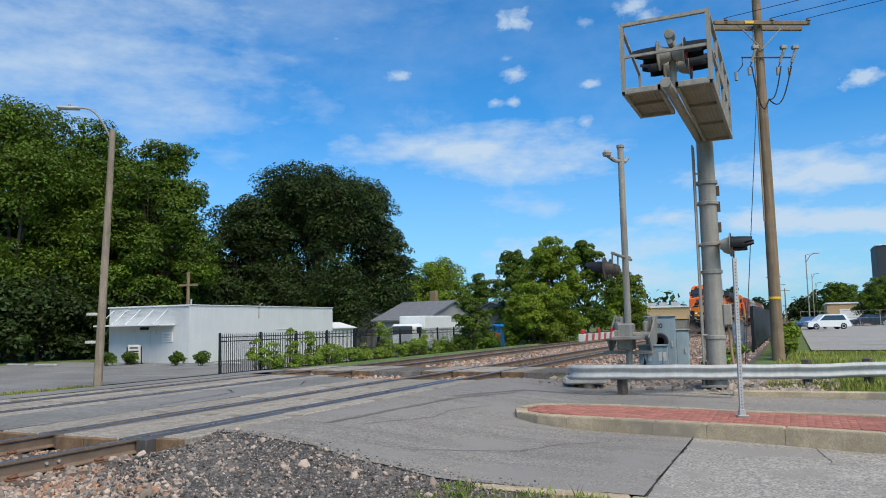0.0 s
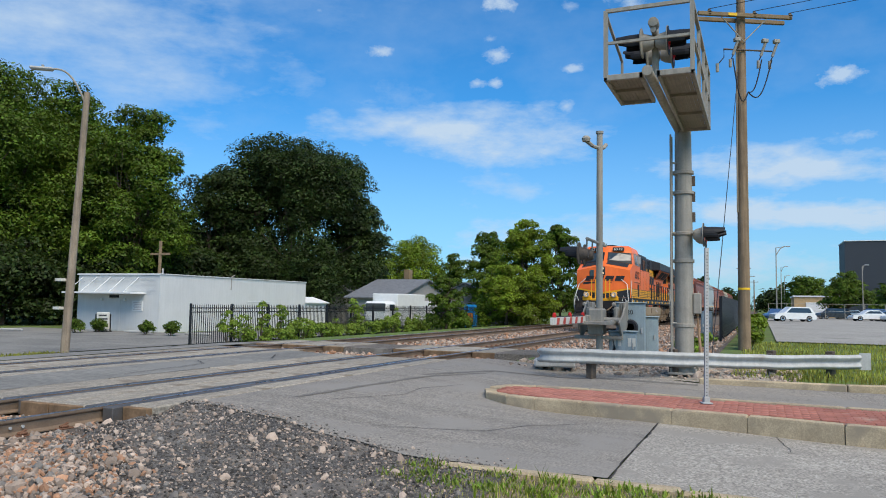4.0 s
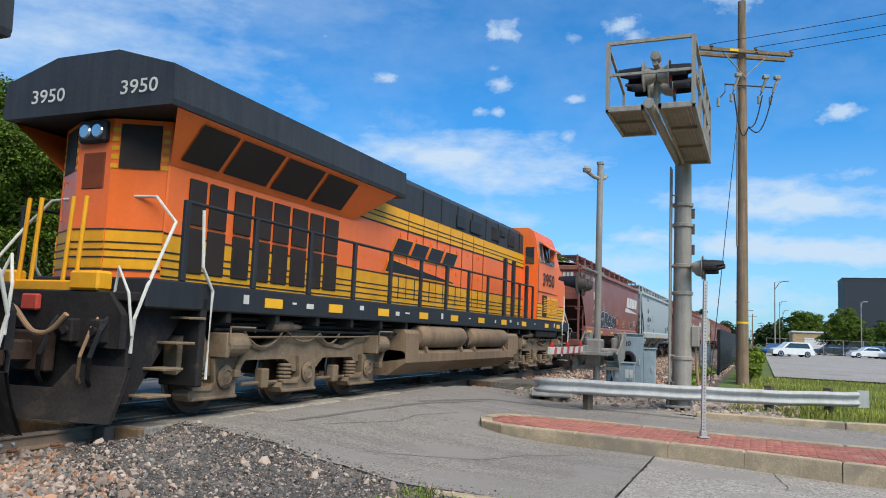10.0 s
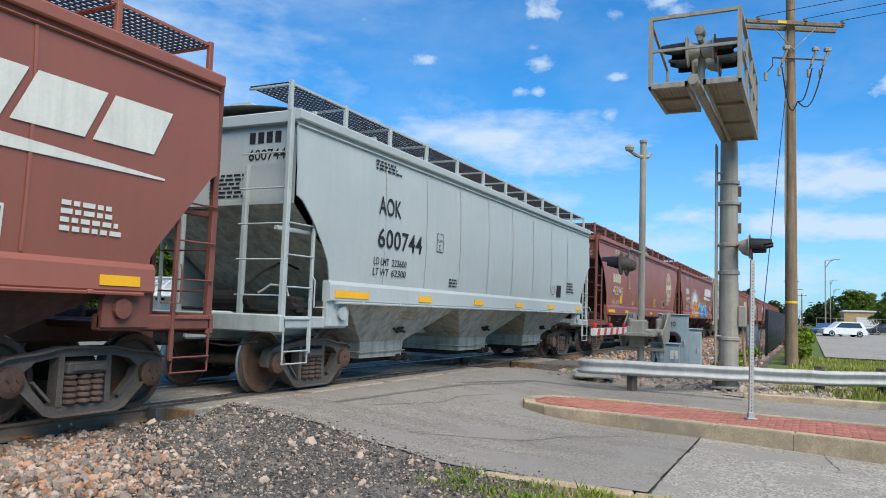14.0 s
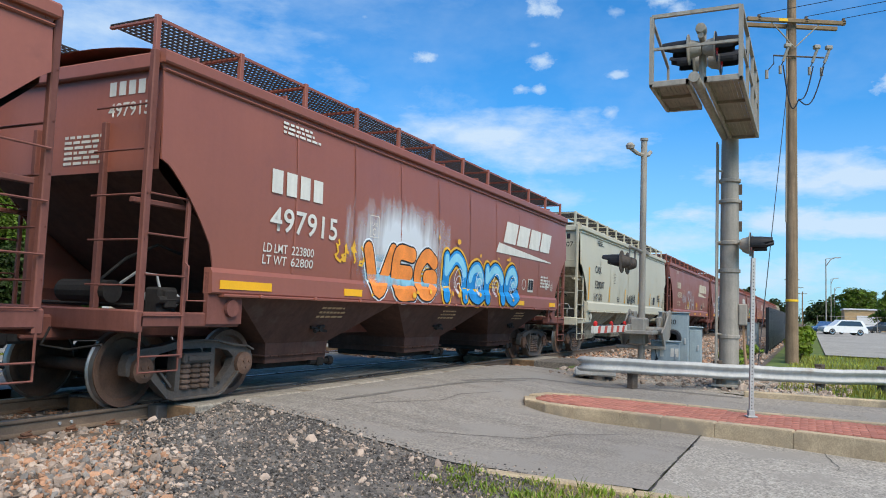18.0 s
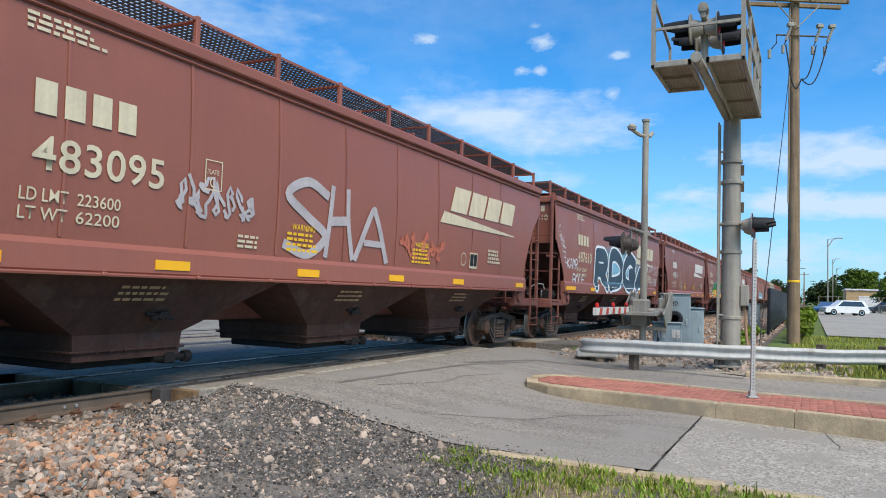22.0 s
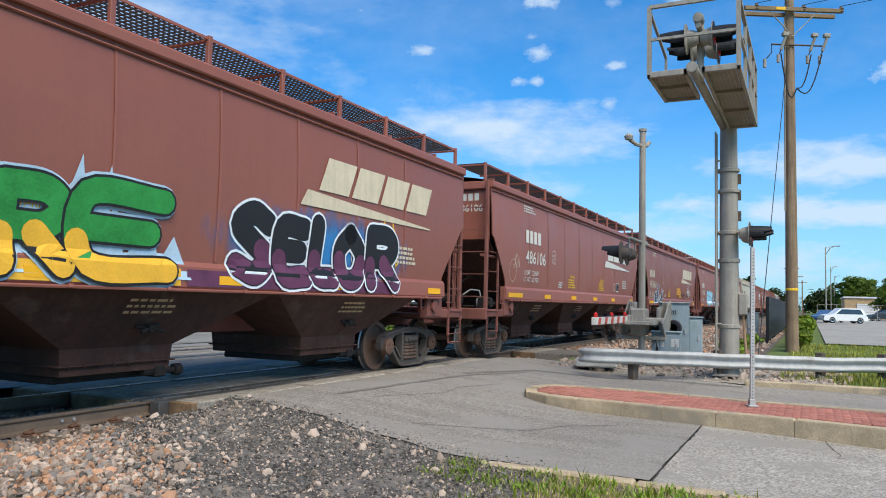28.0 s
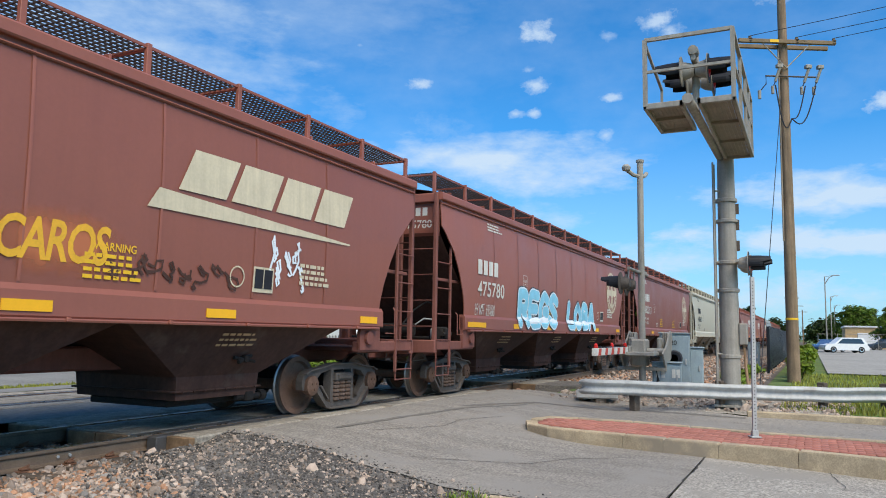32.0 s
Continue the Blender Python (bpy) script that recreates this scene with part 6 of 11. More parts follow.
def round_logo(car, x, z, R=0.76):
    mark(car, "emblem_disc", flat_poly([blob(0, 0, R, R, 44)]), M["decal_cream"], x - R, z - R, "round cream emblem", lift=0.015)
    quarter = lambda a0: [(math.cos(radians(a0 + d)) * r, math.sin(radians(a0 + d)) * r) for r, ds in ((0.60 * R, range(14, 77, 6)), (0.27 * R, range(64, 25, -8))) for d in ds]
    for a in (0, 90, 180, 270):
        q = quarter(a)
        mark(car, "emblem_quadrant", flat_poly([q]), M["brown"], x + min(u for u, v in q), z + min(v for u, v in q), "brown quadrant of the emblem", lift=0.02)
    rng = random.Random(6)
    ring = [[(math.cos(radians(a + q)) * r * R, math.sin(radians(a + q)) * r * R) for q, r in ((-w, 0.72), (w, 0.72), (w, 0.90), (-w, 0.90))] for a in range(0, 360, 12) if a not in (0, 12, 180, 192) for w in (rng.uniform(2.2, 4.2),)]
    mark(car, "emblem_ring_blocks", flat_poly(ring), M["brown"], x - 0.9 * R, z - 0.9 * R, "ring of plain blocks in the emblem", lift=0.02)


WHEELS = []
CARS = []     # the thing, its place at 0 s, its turn


def add_car(L, X0, tone, number, label, letters=None, tone_text="white", logo="wedge", turning=True, shift=(0.0, 0.0)):
    car, wheels = hopper_car(label, tone, L)
    CARS.append((car, X0, 0))
    if turning:
        WHEELS.extend(wheels)
    reporting(car, number, L, tone_text, letters, *shift)
    if logo == "wedge":
        wedge_logo(car, "decal_cream" if tone_text == "cream" else "decal_white", 11.45 + {"483095": 0.35, "497915": -0.45, "498161": -0.4}.get(number, 0.0))
    elif logo == "round":
        round_logo(car, 15.0, 2.90)
    return car


def build_cars():
    c = add_car(17.25, 126.45, "brown", "477120", "red-brown covered hopper car with dark painted letters")
    spray_patch(c, 4.4, 1.74, 0.9, 0.75, M["spray_orange"], "orange overspray")
    spray_patch(c, 8.4, 1.74, 1.6, 0.7, M["spray_orange"], "orange overspray")
    bubble_word(c, "CROM", [(4.62, 5.72, 1.76, 2.46), (5.50, 6.60, 1.75, 2.44), (6.42, 7.5, 1.75, 2.40), (7.3, 8.85, 1.74, 2.34)], 0.29, 0.028, M["g_dark"], M["g_white"], "dark painted letter", None, 0.028, M["g_black"])
    mark(c, "graffiti_stroke", ribbon(scribble(4, 0.9, 0.5, 3), 0.04), M["g_spray"], 3.8, 1.85, "orange sprayed strokes")
    mark(c, "graffiti_stroke", ribbon(scribble(5, 0.9, 0.3, 3), 0.03), M["g_spray"], 9.0, 1.8, "orange sprayed strokes")
    c = add_car(17.7, 143.7, "pale", "600744", "pale blue-grey covered hopper car with black lettering", "AOK", "black", None)
    c = add_car(18.55, 161.4, "brown", "475945", "red-brown covered hopper car with round cream emblem", None, "cream", "round", shift=(-0.5, -0.3))
    mark(c, "panel_patch", flat_poly([[(0, 0), (0.42, 0), (0.42, 0.3), (0, 0.3)]]), M["reflector"], 3.75, 1.82, "yellow square plate")
    c = add_car(17.5, 179.95, "brown", "497915", "red-brown covered hopper car with orange and blue painted letters", shift=(-0.33, -0.08))
    spray_patch(c, 4.3, 1.6, 4.6, 1.75, M["spray_white"], "white sprayed haze above the letters")
    spray_patch(c, 4.8, 1.45, 4.0, 0.9, M["spray_sky"], "pale blue sprayed haze")
    bubble_word(c, "VEG", [(5.2, 6.3, 1.44, 2.42), (6.12, 7.05, 1.44, 2.42), (6.92, 7.95, 1.44, 2.44)], 0.27, 0.03, M["g_orange"], M["g_black"], "orange painted letter", None, 0.03, M["g_white"])
    bubble_word(c, "nene", [(8.1, 9.5, 1.43, 2.52), (9.32, 10.42, 1.43, 2.36), (10.22, 11.66, 1.43, 2.40), (11.48, 12.58, 1.43, 2.42)], 0.29, 0.035, M["g_blue"], M["g_black"], "bright blue painted letter", M["g_sky"], 0.05, M["g_yellow"])
    dots = random.Random(31)
    for i in range(16):
        mark(c, "graffiti_dot", flat_poly([blob(0, 0, 1, 1, 12)]), M["g_yellow"], dots.uniform(5.3, 12.6), dots.choice((dots.uniform(1.45, 1.6), dots.uniform(2.45, 2.7))), "pale yellow painted dot", dots.uniform(0.05, 0.16), dots.uniform(0.05, 0.12), 0.05, surface=flank)
    for i, x in enumerate((8.9, 10.0, 11.0, 12.1)):
        for k in range(3):
            mark(c, "graffiti_ripple", ribbon([[(math.cos(a * 0.35) * (0.1 + 0.06 * k) , math.sin(a * 0.35) * (0.12 + 0.08 * k)) for a in range(13)]], 0.018), M["g_white"], x - 0.1 - 0.06 * k, 1.62, "white painted ripple", lift=0.058, surface=flank)
    mark(c, "graffiti_stroke", ribbon(scribble(8, 1.1, 0.4, 5), 0.045), M["g_yellow"], 4.35, 1.95, "yellow painted tag")
    mark(c, "graffiti_stroke", ribbon(scribble(81, 0.7, 0.35, 4), 0.025), M["decal_white"], 14.7, 1.9, "white chalked tag")
    c = add_car(17.45, 197.45, "cream", "520007", "cream covered hopper car with black lettering and orange bars", "CAIX", "black", None, shift=(-0.47, -0.22, 0.78))
    for x in (1.8, 4.7, 7.3, 9.9, 12.5, 14.8):
        mark(c, "reflector_bar", flat_poly([[(0, 0), (0.11, 0), (0.11, 0.55 if x > 3 else 1.1), (0, 0.55 if x > 3 else 1.1)]]), M["reflector"], x, 1.76, "upright orange reflector bar")
    mark(c, "graffiti_stroke", ribbon(scribble(9, 1.5, 0.45, 9), 0.035), M["g_black"], 7.7, 1.72, "black painted tag")
    c = add_car(18.55, 214.9, "brown", "483095", "red-brown covered hopper car with grey painted tags", None, "cream")
    mark(c, "graffiti_stroke", ribbon(scribble(10, 1.5, 0.5, 7), 0.05), M["g_grey"], 4.9, 2.1, "faded grey painted tag")
    for ch, x, z, w, h in (("S", 6.9, 1.72, 1.1, 1.2), ("H", 7.9, 1.74, 0.85, 1.15), ("A", 8.7, 1.74, 1.15, 0.95)):
        mark(c, "graffiti_letter", ribbon([smooth_line(st) for st in LETTERS[ch]], 0.13), M["g_grey"], x, z, "faded grey painted letter", w, h)
    mark(c, "graffiti_stroke", ribbon(scribble(11, 1.8, 0.5, 7), 0.07), M["g_spray"], 10.2, 1.85, "faded reddish tag")
    c = add_car(18.15, 233.45, "brown", "487610", "red-brown covered hopper car with large slate painted letters", None, "cream")
    spray_patch(c, 4.4, 1.45, 9.4, 1.95, M["spray_sky"], "pale blue overspray round the letters")
    bubble_word(c, "RDGA", [(4.95, 7.1, 1.48, 2.97), (6.9, 9.5, 1.48, 3.05), (9.2, 11.8, 1.48, 3.05), (11.6, 13.4, 1.48, 2.5)], 0.47, 0.085, M["g_slate"], M["g_white"], "large slate painted letter")
    for i, (ch, x, z) in enumerate((("C", 1.02, 3.02), ("V", 1.14, 2.9), ("N", 1.28, 2.76), ("B", 1.42, 2.58), ("E", 1.54, 2.4), ("L", 1.72, 2.25))):
        mark(c, "graffiti_tag", ribbon([smooth_line(st) for st in LETTERS[ch]], 0.06), M["g_white"], x, z, "white painted tag", 0.26, 0.34)
    for i, ch in enumerate("KAMR"):
        mark(c, "graffiti_tag", ribbon([smooth_line(st) for st in LETTERS[ch]], 0.12), M["g_white"], 1.95 + i * 0.28, 2.1, "white painted tag", 0.3, 0.34)
    for i, ch in enumerate("BOLE"):
        mark(c, "graffiti_tag", ribbon([smooth_line(st) for st in LETTERS[ch]], 0.12), M["g_white"], 2.6 + i * 0.33, 1.62, "white painted tag", 0.34, 0.36)
    for text, x, z, w, h in (("HAPPY", 13.3, 2.2, 0.75, 0.2), ("BIRTHDAY", 13.2, 1.95, 1.1, 0.2), ("MASER", 13.6, 1.70, 0.9, 0.22), ("VOGER KAMR MOAER", 13.45, 2.33, 3.3, 0.42), ("FREE REPOI", 14.75, 1.82, 1.8, 0.34)):
        tag_word(c, text, x, z, w, h, M["g_white"], "white painted tag", 0.10)
    c = add_car(17.35, 251.6, "brown", "498161", "clean red-brown covered hopper car with white lettering")
    mark(c, "graffiti_stroke", ribbon(scribble(15, 1.1, 0.55, 4), 0.015), M["decal_cream"], 5.3, 1.85, "thin chalk drawing")
    c = add_car(18.0, 268.95, "brown", "489365", "red-brown covered hopper car with green and yellow painted letters", None, "cream", shift=(-0.82, 0.0))
    for i in range(13):
        mark(c, "graffiti_glow", flat_poly([[(0, 0), (0.55, 0), (0.3 + 0.1 * (i % 2), 1)]]), M["g_pale"], 3.25 + i * 0.46, 1.5, "pale blue painted spike", 0.6, 0.75 + 0.5 * abs(math.sin(i * 2.3)) if i not in (0, 12) else 0.5, 0.0125, surface=flank)
    bubble_word(c, "CABNRE", [(3.55, 4.55, 1.46, 2.1), (4.1, 5.35, 1.46, 2.50), (5.15, 6.15, 1.46, 2.52), (5.95, 6.95, 1.46, 2.60), (6.75, 7.8, 1.46, 2.46), (7.6, 9.1, 1.46, 2.52)], 0.27, 0.03, M["g_green"], M["g_black"], "green and yellow painted letter", M["g_yellow"], 0.03, M["g_pale"], 0.42, 1.0)
    mark(c, "graffiti_base", flat_poly([[(0, 0), (5.3, 0), (5.3, 0.2), (0, 0.2)]]), M["g_yellow"], 3.9, 1.43, "yellow band under the letters", lift=0.008, surface=flank)
    spray_patch(c, 9.2, 1.45, 6.0, 1.3, M["spray_blue"], "blue overspray behind the letters")
    bubble_word(c, "SELOR", [(9.95, 10.98, 1.46, 2.60), (10.82, 11.78, 1.46, 2.50), (11.62, 12.5, 1.46, 2.58), (12.25, 13.3, 1.46, 2.52), (13.1, 14.4, 1.46, 2.60)], 0.34, 0.035, M["g_black"], M["g_white"], "black and purple painted letter", M["g_purple"], None, None, 0.45, 0.9)
    mark(c, "graffiti_base", flat_poly([[(0, 0), (5.0, 0), (5.0, 0.2), (0, 0.2)]]), M["g_purple"], 9.3, 1.43, "dark band under the letters", lift=0.008, surface=flank)
    mark(c, "graffiti_tag", glyphs("DAN", 1.0, 0.0, 0.1), M["decal_white"], 2.42, 2.0, "white painted tag", 0.45, 0.16)
    mark(c, "graffiti_tag", glyphs("AMEM", 1.0, 0.0, 0.1), M["decal_white"], 2.35, 1.80, "white painted tag", 0.55, 0.18)
    mark(c, "graffiti_stroke", ribbon(scribble(16, 0.8, 0.8, 5), 0.05), M["g_yellow"], 13.5, 1.9, "yellow painted tag")
    c = add_car(18.0, 286.95, "brown", "486106", "red-brown covered hopper car with white lettering and chalk faces")
    mark(c, "graffiti_stroke", ribbon([blob(0, 0, 0.24, 0.28, 18) + [(0.24, 0)]] + scribble(17, 0.4, 0.4, 3), 0.014), M["decal_cream"], 1.95, 1.85, "thin chalk drawing")
    c = add_car(18.4, 304.95, "brown", "481860", "red-brown covered hopper car with white and slate painted shapes", None, "cream", shift=(-1.1, -0.22))
    polys = [[(0, 0), (0.9, 0.75), (1.5, 0.8), (1.3, 0.35), (1.75, 0.3), (1.2, 0)], [(1.3, 0.05), (2.0, 1.35), (2.35, 1.25), (2.1, 0.75), (2.7, 1.3), (2.0, 0)], [(2.3, 0), (2.9, 0.5), (3.3, 0.55), (3.1, 0.2), (2.9, 0)], [(3.2, 0), (3.9, 1.1), (4.15, 0.9), (4.0, 0.7), (4.6, 1.05), (4.0, 0)]]
    for pl in polys:
        xs, zs = [a for a, b in pl], [b for a, b in pl]
        x, z, w, h = 2.87 + min(xs) * 0.58, 1.49 + min(zs) * 0.68, (max(xs) - min(xs)) * 0.58, (max(zs) - min(zs)) * 0.68
        mark(c, "graffiti_letter", flat_poly([pl]), M["g_slate"], x, z, "slate painted shape", w, h, 0.018, surface=flank)
        mark(c, "graffiti_outline", ribbon([[(a * 0.58, b * 0.68) for a, b in pl + pl[:1]]], 0.05), M["g_white"], x - 0.02, z - 0.02, "white painted outline", w + 0.04, h + 0.04, 0.022, surface=flank)
    spray_patch(c, 9.5, 1.75, 1.8, 0.8, M["spray_orange"], "orange overspray")
    mark(c, "graffiti_letters", glyphs("CAROS", 1.0, 0.02, 0.15, 0.9), M["g_yellow"], 9.75, 1.95, "yellow painted tag", 1.25, 0.42)
    mark(c, "graffiti_stroke", ribbon(scribble(18, 2.0, 0.35, 8), 0.03), M["brown_dark"], 11.0, 1.78, "dark scrawled tag")
    mark(c, "graffiti_stroke", ribbon(scribble(19, 0.8, 0.75, 5), 0.04), M["g_white"], 13.6, 1.85, "white painted tag")
    c = add_car(18.05, 323.35, "brown", "475780", "red-brown covered hopper car with pale blue painted letters", None, "white", "round", shift=(-0.7, -0.25))
    bubble_word(c, "REGS", [(4.9 + i * 0.82, 5.85 + i * 0.82, 1.5, 2.5) for i in range(4)], 0.26, 0.035, M["g_sky"], M["g_white"], "pale blue painted letter", None, 0.03, M["g_slate"])
    bubble_word(c, "LOBA", [(9.2 + i * 0.78, 10.1 + i * 0.78, 1.5, 2.35) for i in range(4)], 0.24, 0.035, M["g_sky"], M["g_white"], "pale blue painted letter", None, 0.03, M["g_slate"])
    X = 341.4
    for i, tone in enumerate(("brown", "cream", "brown", "brown", "brown", "brown", "pale", "brown", "brown", "brown", "brown", "brown")):
        c = add_car(18.05, X, tone, str(480213 + 137 * i), {"brown": "red-brown covered hopper car far down the train", "cream": "cream covered hopper car far down the train", "pale": "pale grey covered hopper car far down the train"}[tone],
                    None, "black" if tone != "brown" else "white", "round" if i == 0 else ("wedge" if tone == "brown" else None), turning=i < 1)
        X += 18.05


build_cars()


# ---------------------------------------------------------------- locomotives
def line_bar(owner, x0, x1, ya, yb, z):
    """One thin black line of the livery."""
    part("stripe_line", Shape().box(x0, x1, min(ya, yb), max(ya, yb), z, z + 0.022), M["loco_black"], owner)


def loco_truck(owner, xc, wheels, dusty):
    truck = part("truck", shared("loco_bolster", lambda: Shape().box(-2.5, 2.5, -0.6, 0.6, 0.55, 0.95, 0.05).box(-0.4, 0.4, -1.1, 1.1, 0.7, 1.1, 0.05).mesh("truck", M["under"])), None, owner, at=pose(xc, 0, 0))

    def frame_mesh():
        s = Shape()
        w = 0.11
        # one deep casting, raised at its ends and over its middle
        s.prism([(-2.95, 0.60), (-2.98, 1.02), (-2.76, 1.20), (-2.48, 1.22), (-2.42, 1.04), (-1.62, 1.02), (-1.25, 0.94), (-0.9, 0.99), (-0.5, 1.17), (0.25, 1.17), (0.6, 1.02), (1.2, 0.95), (1.7, 1.08), (2.68, 1.10), (2.80, 0.94), (2.74, 0.60), (2.36, 0.56), (2.30, 0.64), (1.72, 0.68), (1.62, 0.76), (0.62, 0.76), (0.40, 0.60), (0.30, 0.56), (-0.30, 0.56), (-0.36, 0.68), (-0.52, 0.76), (-1.52, 0.76), (-1.68, 0.60), (-1.80, 0.56), (-2.32, 0.56), (-2.42, 0.68), (-2.78, 0.68)], -w, w)
        # raised rim along the top of the casting
        s.prism([(-1.62, 1.00), (-1.62, 1.04), (-1.25, 0.96), (-0.9, 1.01), (-0.5, 1.19), (0.25, 1.19), (0.6, 1.04), (1.2, 0.97), (1.7, 1.10), (2.66, 1.12), (2.68, 1.06), (1.72, 1.03), (1.2, 0.91), (0.6, 0.97), (0.22, 1.12), (-0.46, 1.12), (-0.9, 0.95), (-1.25, 0.90)], -w * 1.3, -w * 0.9)
        for ax in (-2.1, 0, 2.1):
            # leg with its round bearing cover and a foot that carries the spring
            s.prism([(ax - 0.22, 0.80), (ax - 0.17, 0.46), (ax - 0.27, 0.39), (ax - 0.62, 0.39), (ax - 0.66, 0.32), (ax - 0.60, 0.24), (ax + 0.33, 0.24), (ax + 0.33, 0.62), (ax + 0.26, 0.80)], -w * 1.35, w)
            s.prism([(ax - 0.62, 0.385), (ax - 0.62, 0.41), (ax - 0.28, 0.41), (ax - 0.19, 0.47), (ax - 0.23, 0.80), (ax - 0.19, 0.80), (ax - 0.15, 0.46), (ax - 0.25, 0.37)], -w * 1.7, -w * 1.2)
            s.box(ax - 0.60, ax + 0.33, -w * 1.7, -w * 1.2, 0.24, 0.285, 0.01)
            s.lathe([(0.0, -0.15), (0.15, -0.15), (0.165, -0.165), (0.165, -0.185), (0.10, -0.215), (0.085, -0.195), (0.05, -0.195), (0.0, -0.21)], "Y", 18, (ax + 0.06, 0, 0.54))
            for k in range(6):
                a = k * math.tau / 6
                s.rod((ax + 0.06 + 0.125 * math.cos(a), -0.18, 0.54 + 0.125 * math.sin(a)), (ax + 0.06 + 0.125 * math.cos(a), -0.21, 0.54 + 0.125 * math.sin(a)), 0.016, 6)
            springs(s, ax - 0.44, -0.05, 0.39, 0.69, 0.125)
        # brake cylinders with guard rails, and their hangers
        for x in (-1.98, 2.42):
            s.lathe([(0.0, x - 0.30), (0.12, x - 0.30), (0.16, x - 0.25), (0.16, x + 0.12), (0.11, x + 0.17), (0.05, x + 0.30), (0.0, x + 0.30)], "X", 16, (0, -0.27, 1.00))
            s.box(x - 0.36, x - 0.28, -0.40, -0.08, 0.82, 1.16, 0.01)
            s.tube([(x - 0.32, -0.42, 1.02), (x - 0.32, -0.42, 1.24), (x + 0.22, -0.42, 1.24), (x + 0.30, -0.36, 1.18)], 0.016)
            s.rod((x + 0.30, -0.22, 1.04), (x + 0.12, -0.22, 0.60), 0.055, 10, 0.042)
            s.box(x + 0.05, x + 0.18, -0.27, -0.12, 0.52, 0.64, 0.02)
        s.rod((-1.65, -0.20, 1.10), (2.1, -0.20, 1.13), 0.018, 6)
        s.lathe([(0.0, -0.75), (0.075, -0.75), (0.085, -0.70), (0.085, -0.2), (0.06, -0.15), (0.03, 0.1), (0.0, 0.1)], "X", 12, (-0.3, -0.16, 1.27))
        for x in (-1.05, 1.05):
            s.rod((x - 0.45, -0.02, 0.40), (x + 0.45, -0.02, 0.40), 0.032, 6).box(x - 0.02, x + 0.16, -0.10, 0.06, 0.32, 0.62, 0.02)
        for x0, x1, drop in ((-1.7, -0.75, 0.9), (-0.6, 0.35, 0.55), (0.35, 1.0, 0.7)):
            sag = [(x0 + (x1 - x0) * t, -0.19, 1.18 - drop * t * (1 - t)) for t in span(0, 1, 12)]
            for a, b in zip(sag, sag[1:]):
                s.rod(a, b, 0.016, 5)
        return s.mesh("side_frame", M["truck_dust"])
    me = shared("loco_side_frame", frame_mesh)
    part("side_frame", me, None, truck, "dusty tan cast side frame", at=pose(0, -1.12, 0))
    part("side_frame", me, None, truck, "dusty tan cast side frame", at=pose(0, 1.12, 0, 0, 0, 180))
    for k in (-2.1, 0, 2.1):
        o = part("wheelset", wheel_mesh(0.533, "loco_wheelset"), None, truck)
        o.matrix_basis = pose(k, 0, 0.533)
        wheels.append((o, (k, 0, 0.533), 0.533))


def cab_shell():
    """Nose and cab in one painted shell; near side is y = -1.5, x runs back."""
    s = Shape()
    zf, W = 1.80, 1.50
    # stations across y: front face is drawn forward at the middle
    def col(y, x_low, x_top, z_top, x_ws, z_ws, x_wt, z_wt):
        return [(x_low, y, zf), (x_low, y, 2.3), (x_top, y, z_top), (x_ws, y, z_ws), (x_wt, y * 0.93, z_wt), (x_wt + 0.10, y * 0.88, 4.70), (x_wt + 0.4, y * 0.75, 4.83), (5.45, y * 0.75, 4.83)]
    side, mid, nose = (1.66, 1.68, 3.34, 2.55, 3.70, 2.95, 4.48), (1.52, 1.58, 3.48, 2.42, 3.82, 2.85, 4.50), (1.42, 1.48, 3.60, 2.34, 3.92, 2.78, 4.52)
    cols = [col(-W, *side), col(-0.75, *mid), col(-0.12, *nose), col(0.12, *nose), col(0.75, *mid), col(W, *side)]
    s.sheet(cols)
    for k in (-1, 1):
        edge = [(x, k * abs(y), z) for x, y, z in cols[0]]
        low = [(5.45, k * W, zf), (5.45, k * W, 3.70), (5.45, k * W * 0.93, 4.48), (5.45, k * W * 0.88, 4.70), (5.45, k * W * 0.75, 4.83)]
        s.add([edge[0], edge[1], edge[2], edge[3], low[1], low[0]], [(0, 1, 2, 3, 4, 5)])
        s.add([edge[3], edge[4], low[2], low[1]], [(0, 1, 2, 3)])
        s.add([edge[4], edge[5], low[3], low[2]], [(0, 1, 2, 3)])
        s.add([edge[5], edge[6], edge[7], low[3]], [(0, 1, 2, 3)])
    s.add([(5.45, -W, zf), (5.45, W, zf), (5.45, W, 3.70), (5.45, W * 0.93, 4.48), (5.45, W * 0.88, 4.70), (5.45, W * 0.75, 4.83), (5.45, -W * 0.75, 4.83), (5.45, -W * 0.88, 4.70), (5.45, -W * 0.93, 4.48), (5.45, -W, 3.70)], [tuple(range(10))])
    return s


def louvre(s, x0, x1, y, z0, z1, n=8):
    for i in range(n):
        z = z0 + (z1 - z0) * (i + 0.5) / n
        s.prism([(y, z - 0.4 * (z1 - z0) / n), (y - 0.02, z - 0.4 * (z1 - z0) / n), (y, z + 0.4 * (z1 - z0) / n)], x0, x1, "X")


def plain_mark(owner, name, me, material, place, label=""):
    """Puts a flat mesh by a matrix from its own plane."""
    me = me.copy()
    me.transform(place)
    me.materials.clear()
    me.materials.append(material)
    return part(name, me, None, owner, label)


def fit_glyphs(text, w, h, offset=0.01):
    me = glyphs(text, 1.0, offset)
    xs, ys = [v.co.x for v in me.vertices], [v.co.y for v in me.vertices]
    me.transform(Matrix.Diagonal((w / (max(xs) - min(xs)), h / (max(ys) - min(ys)), 1, 1)) @ Matrix.Translation((-min(xs), -min(ys), 0)))
    return me


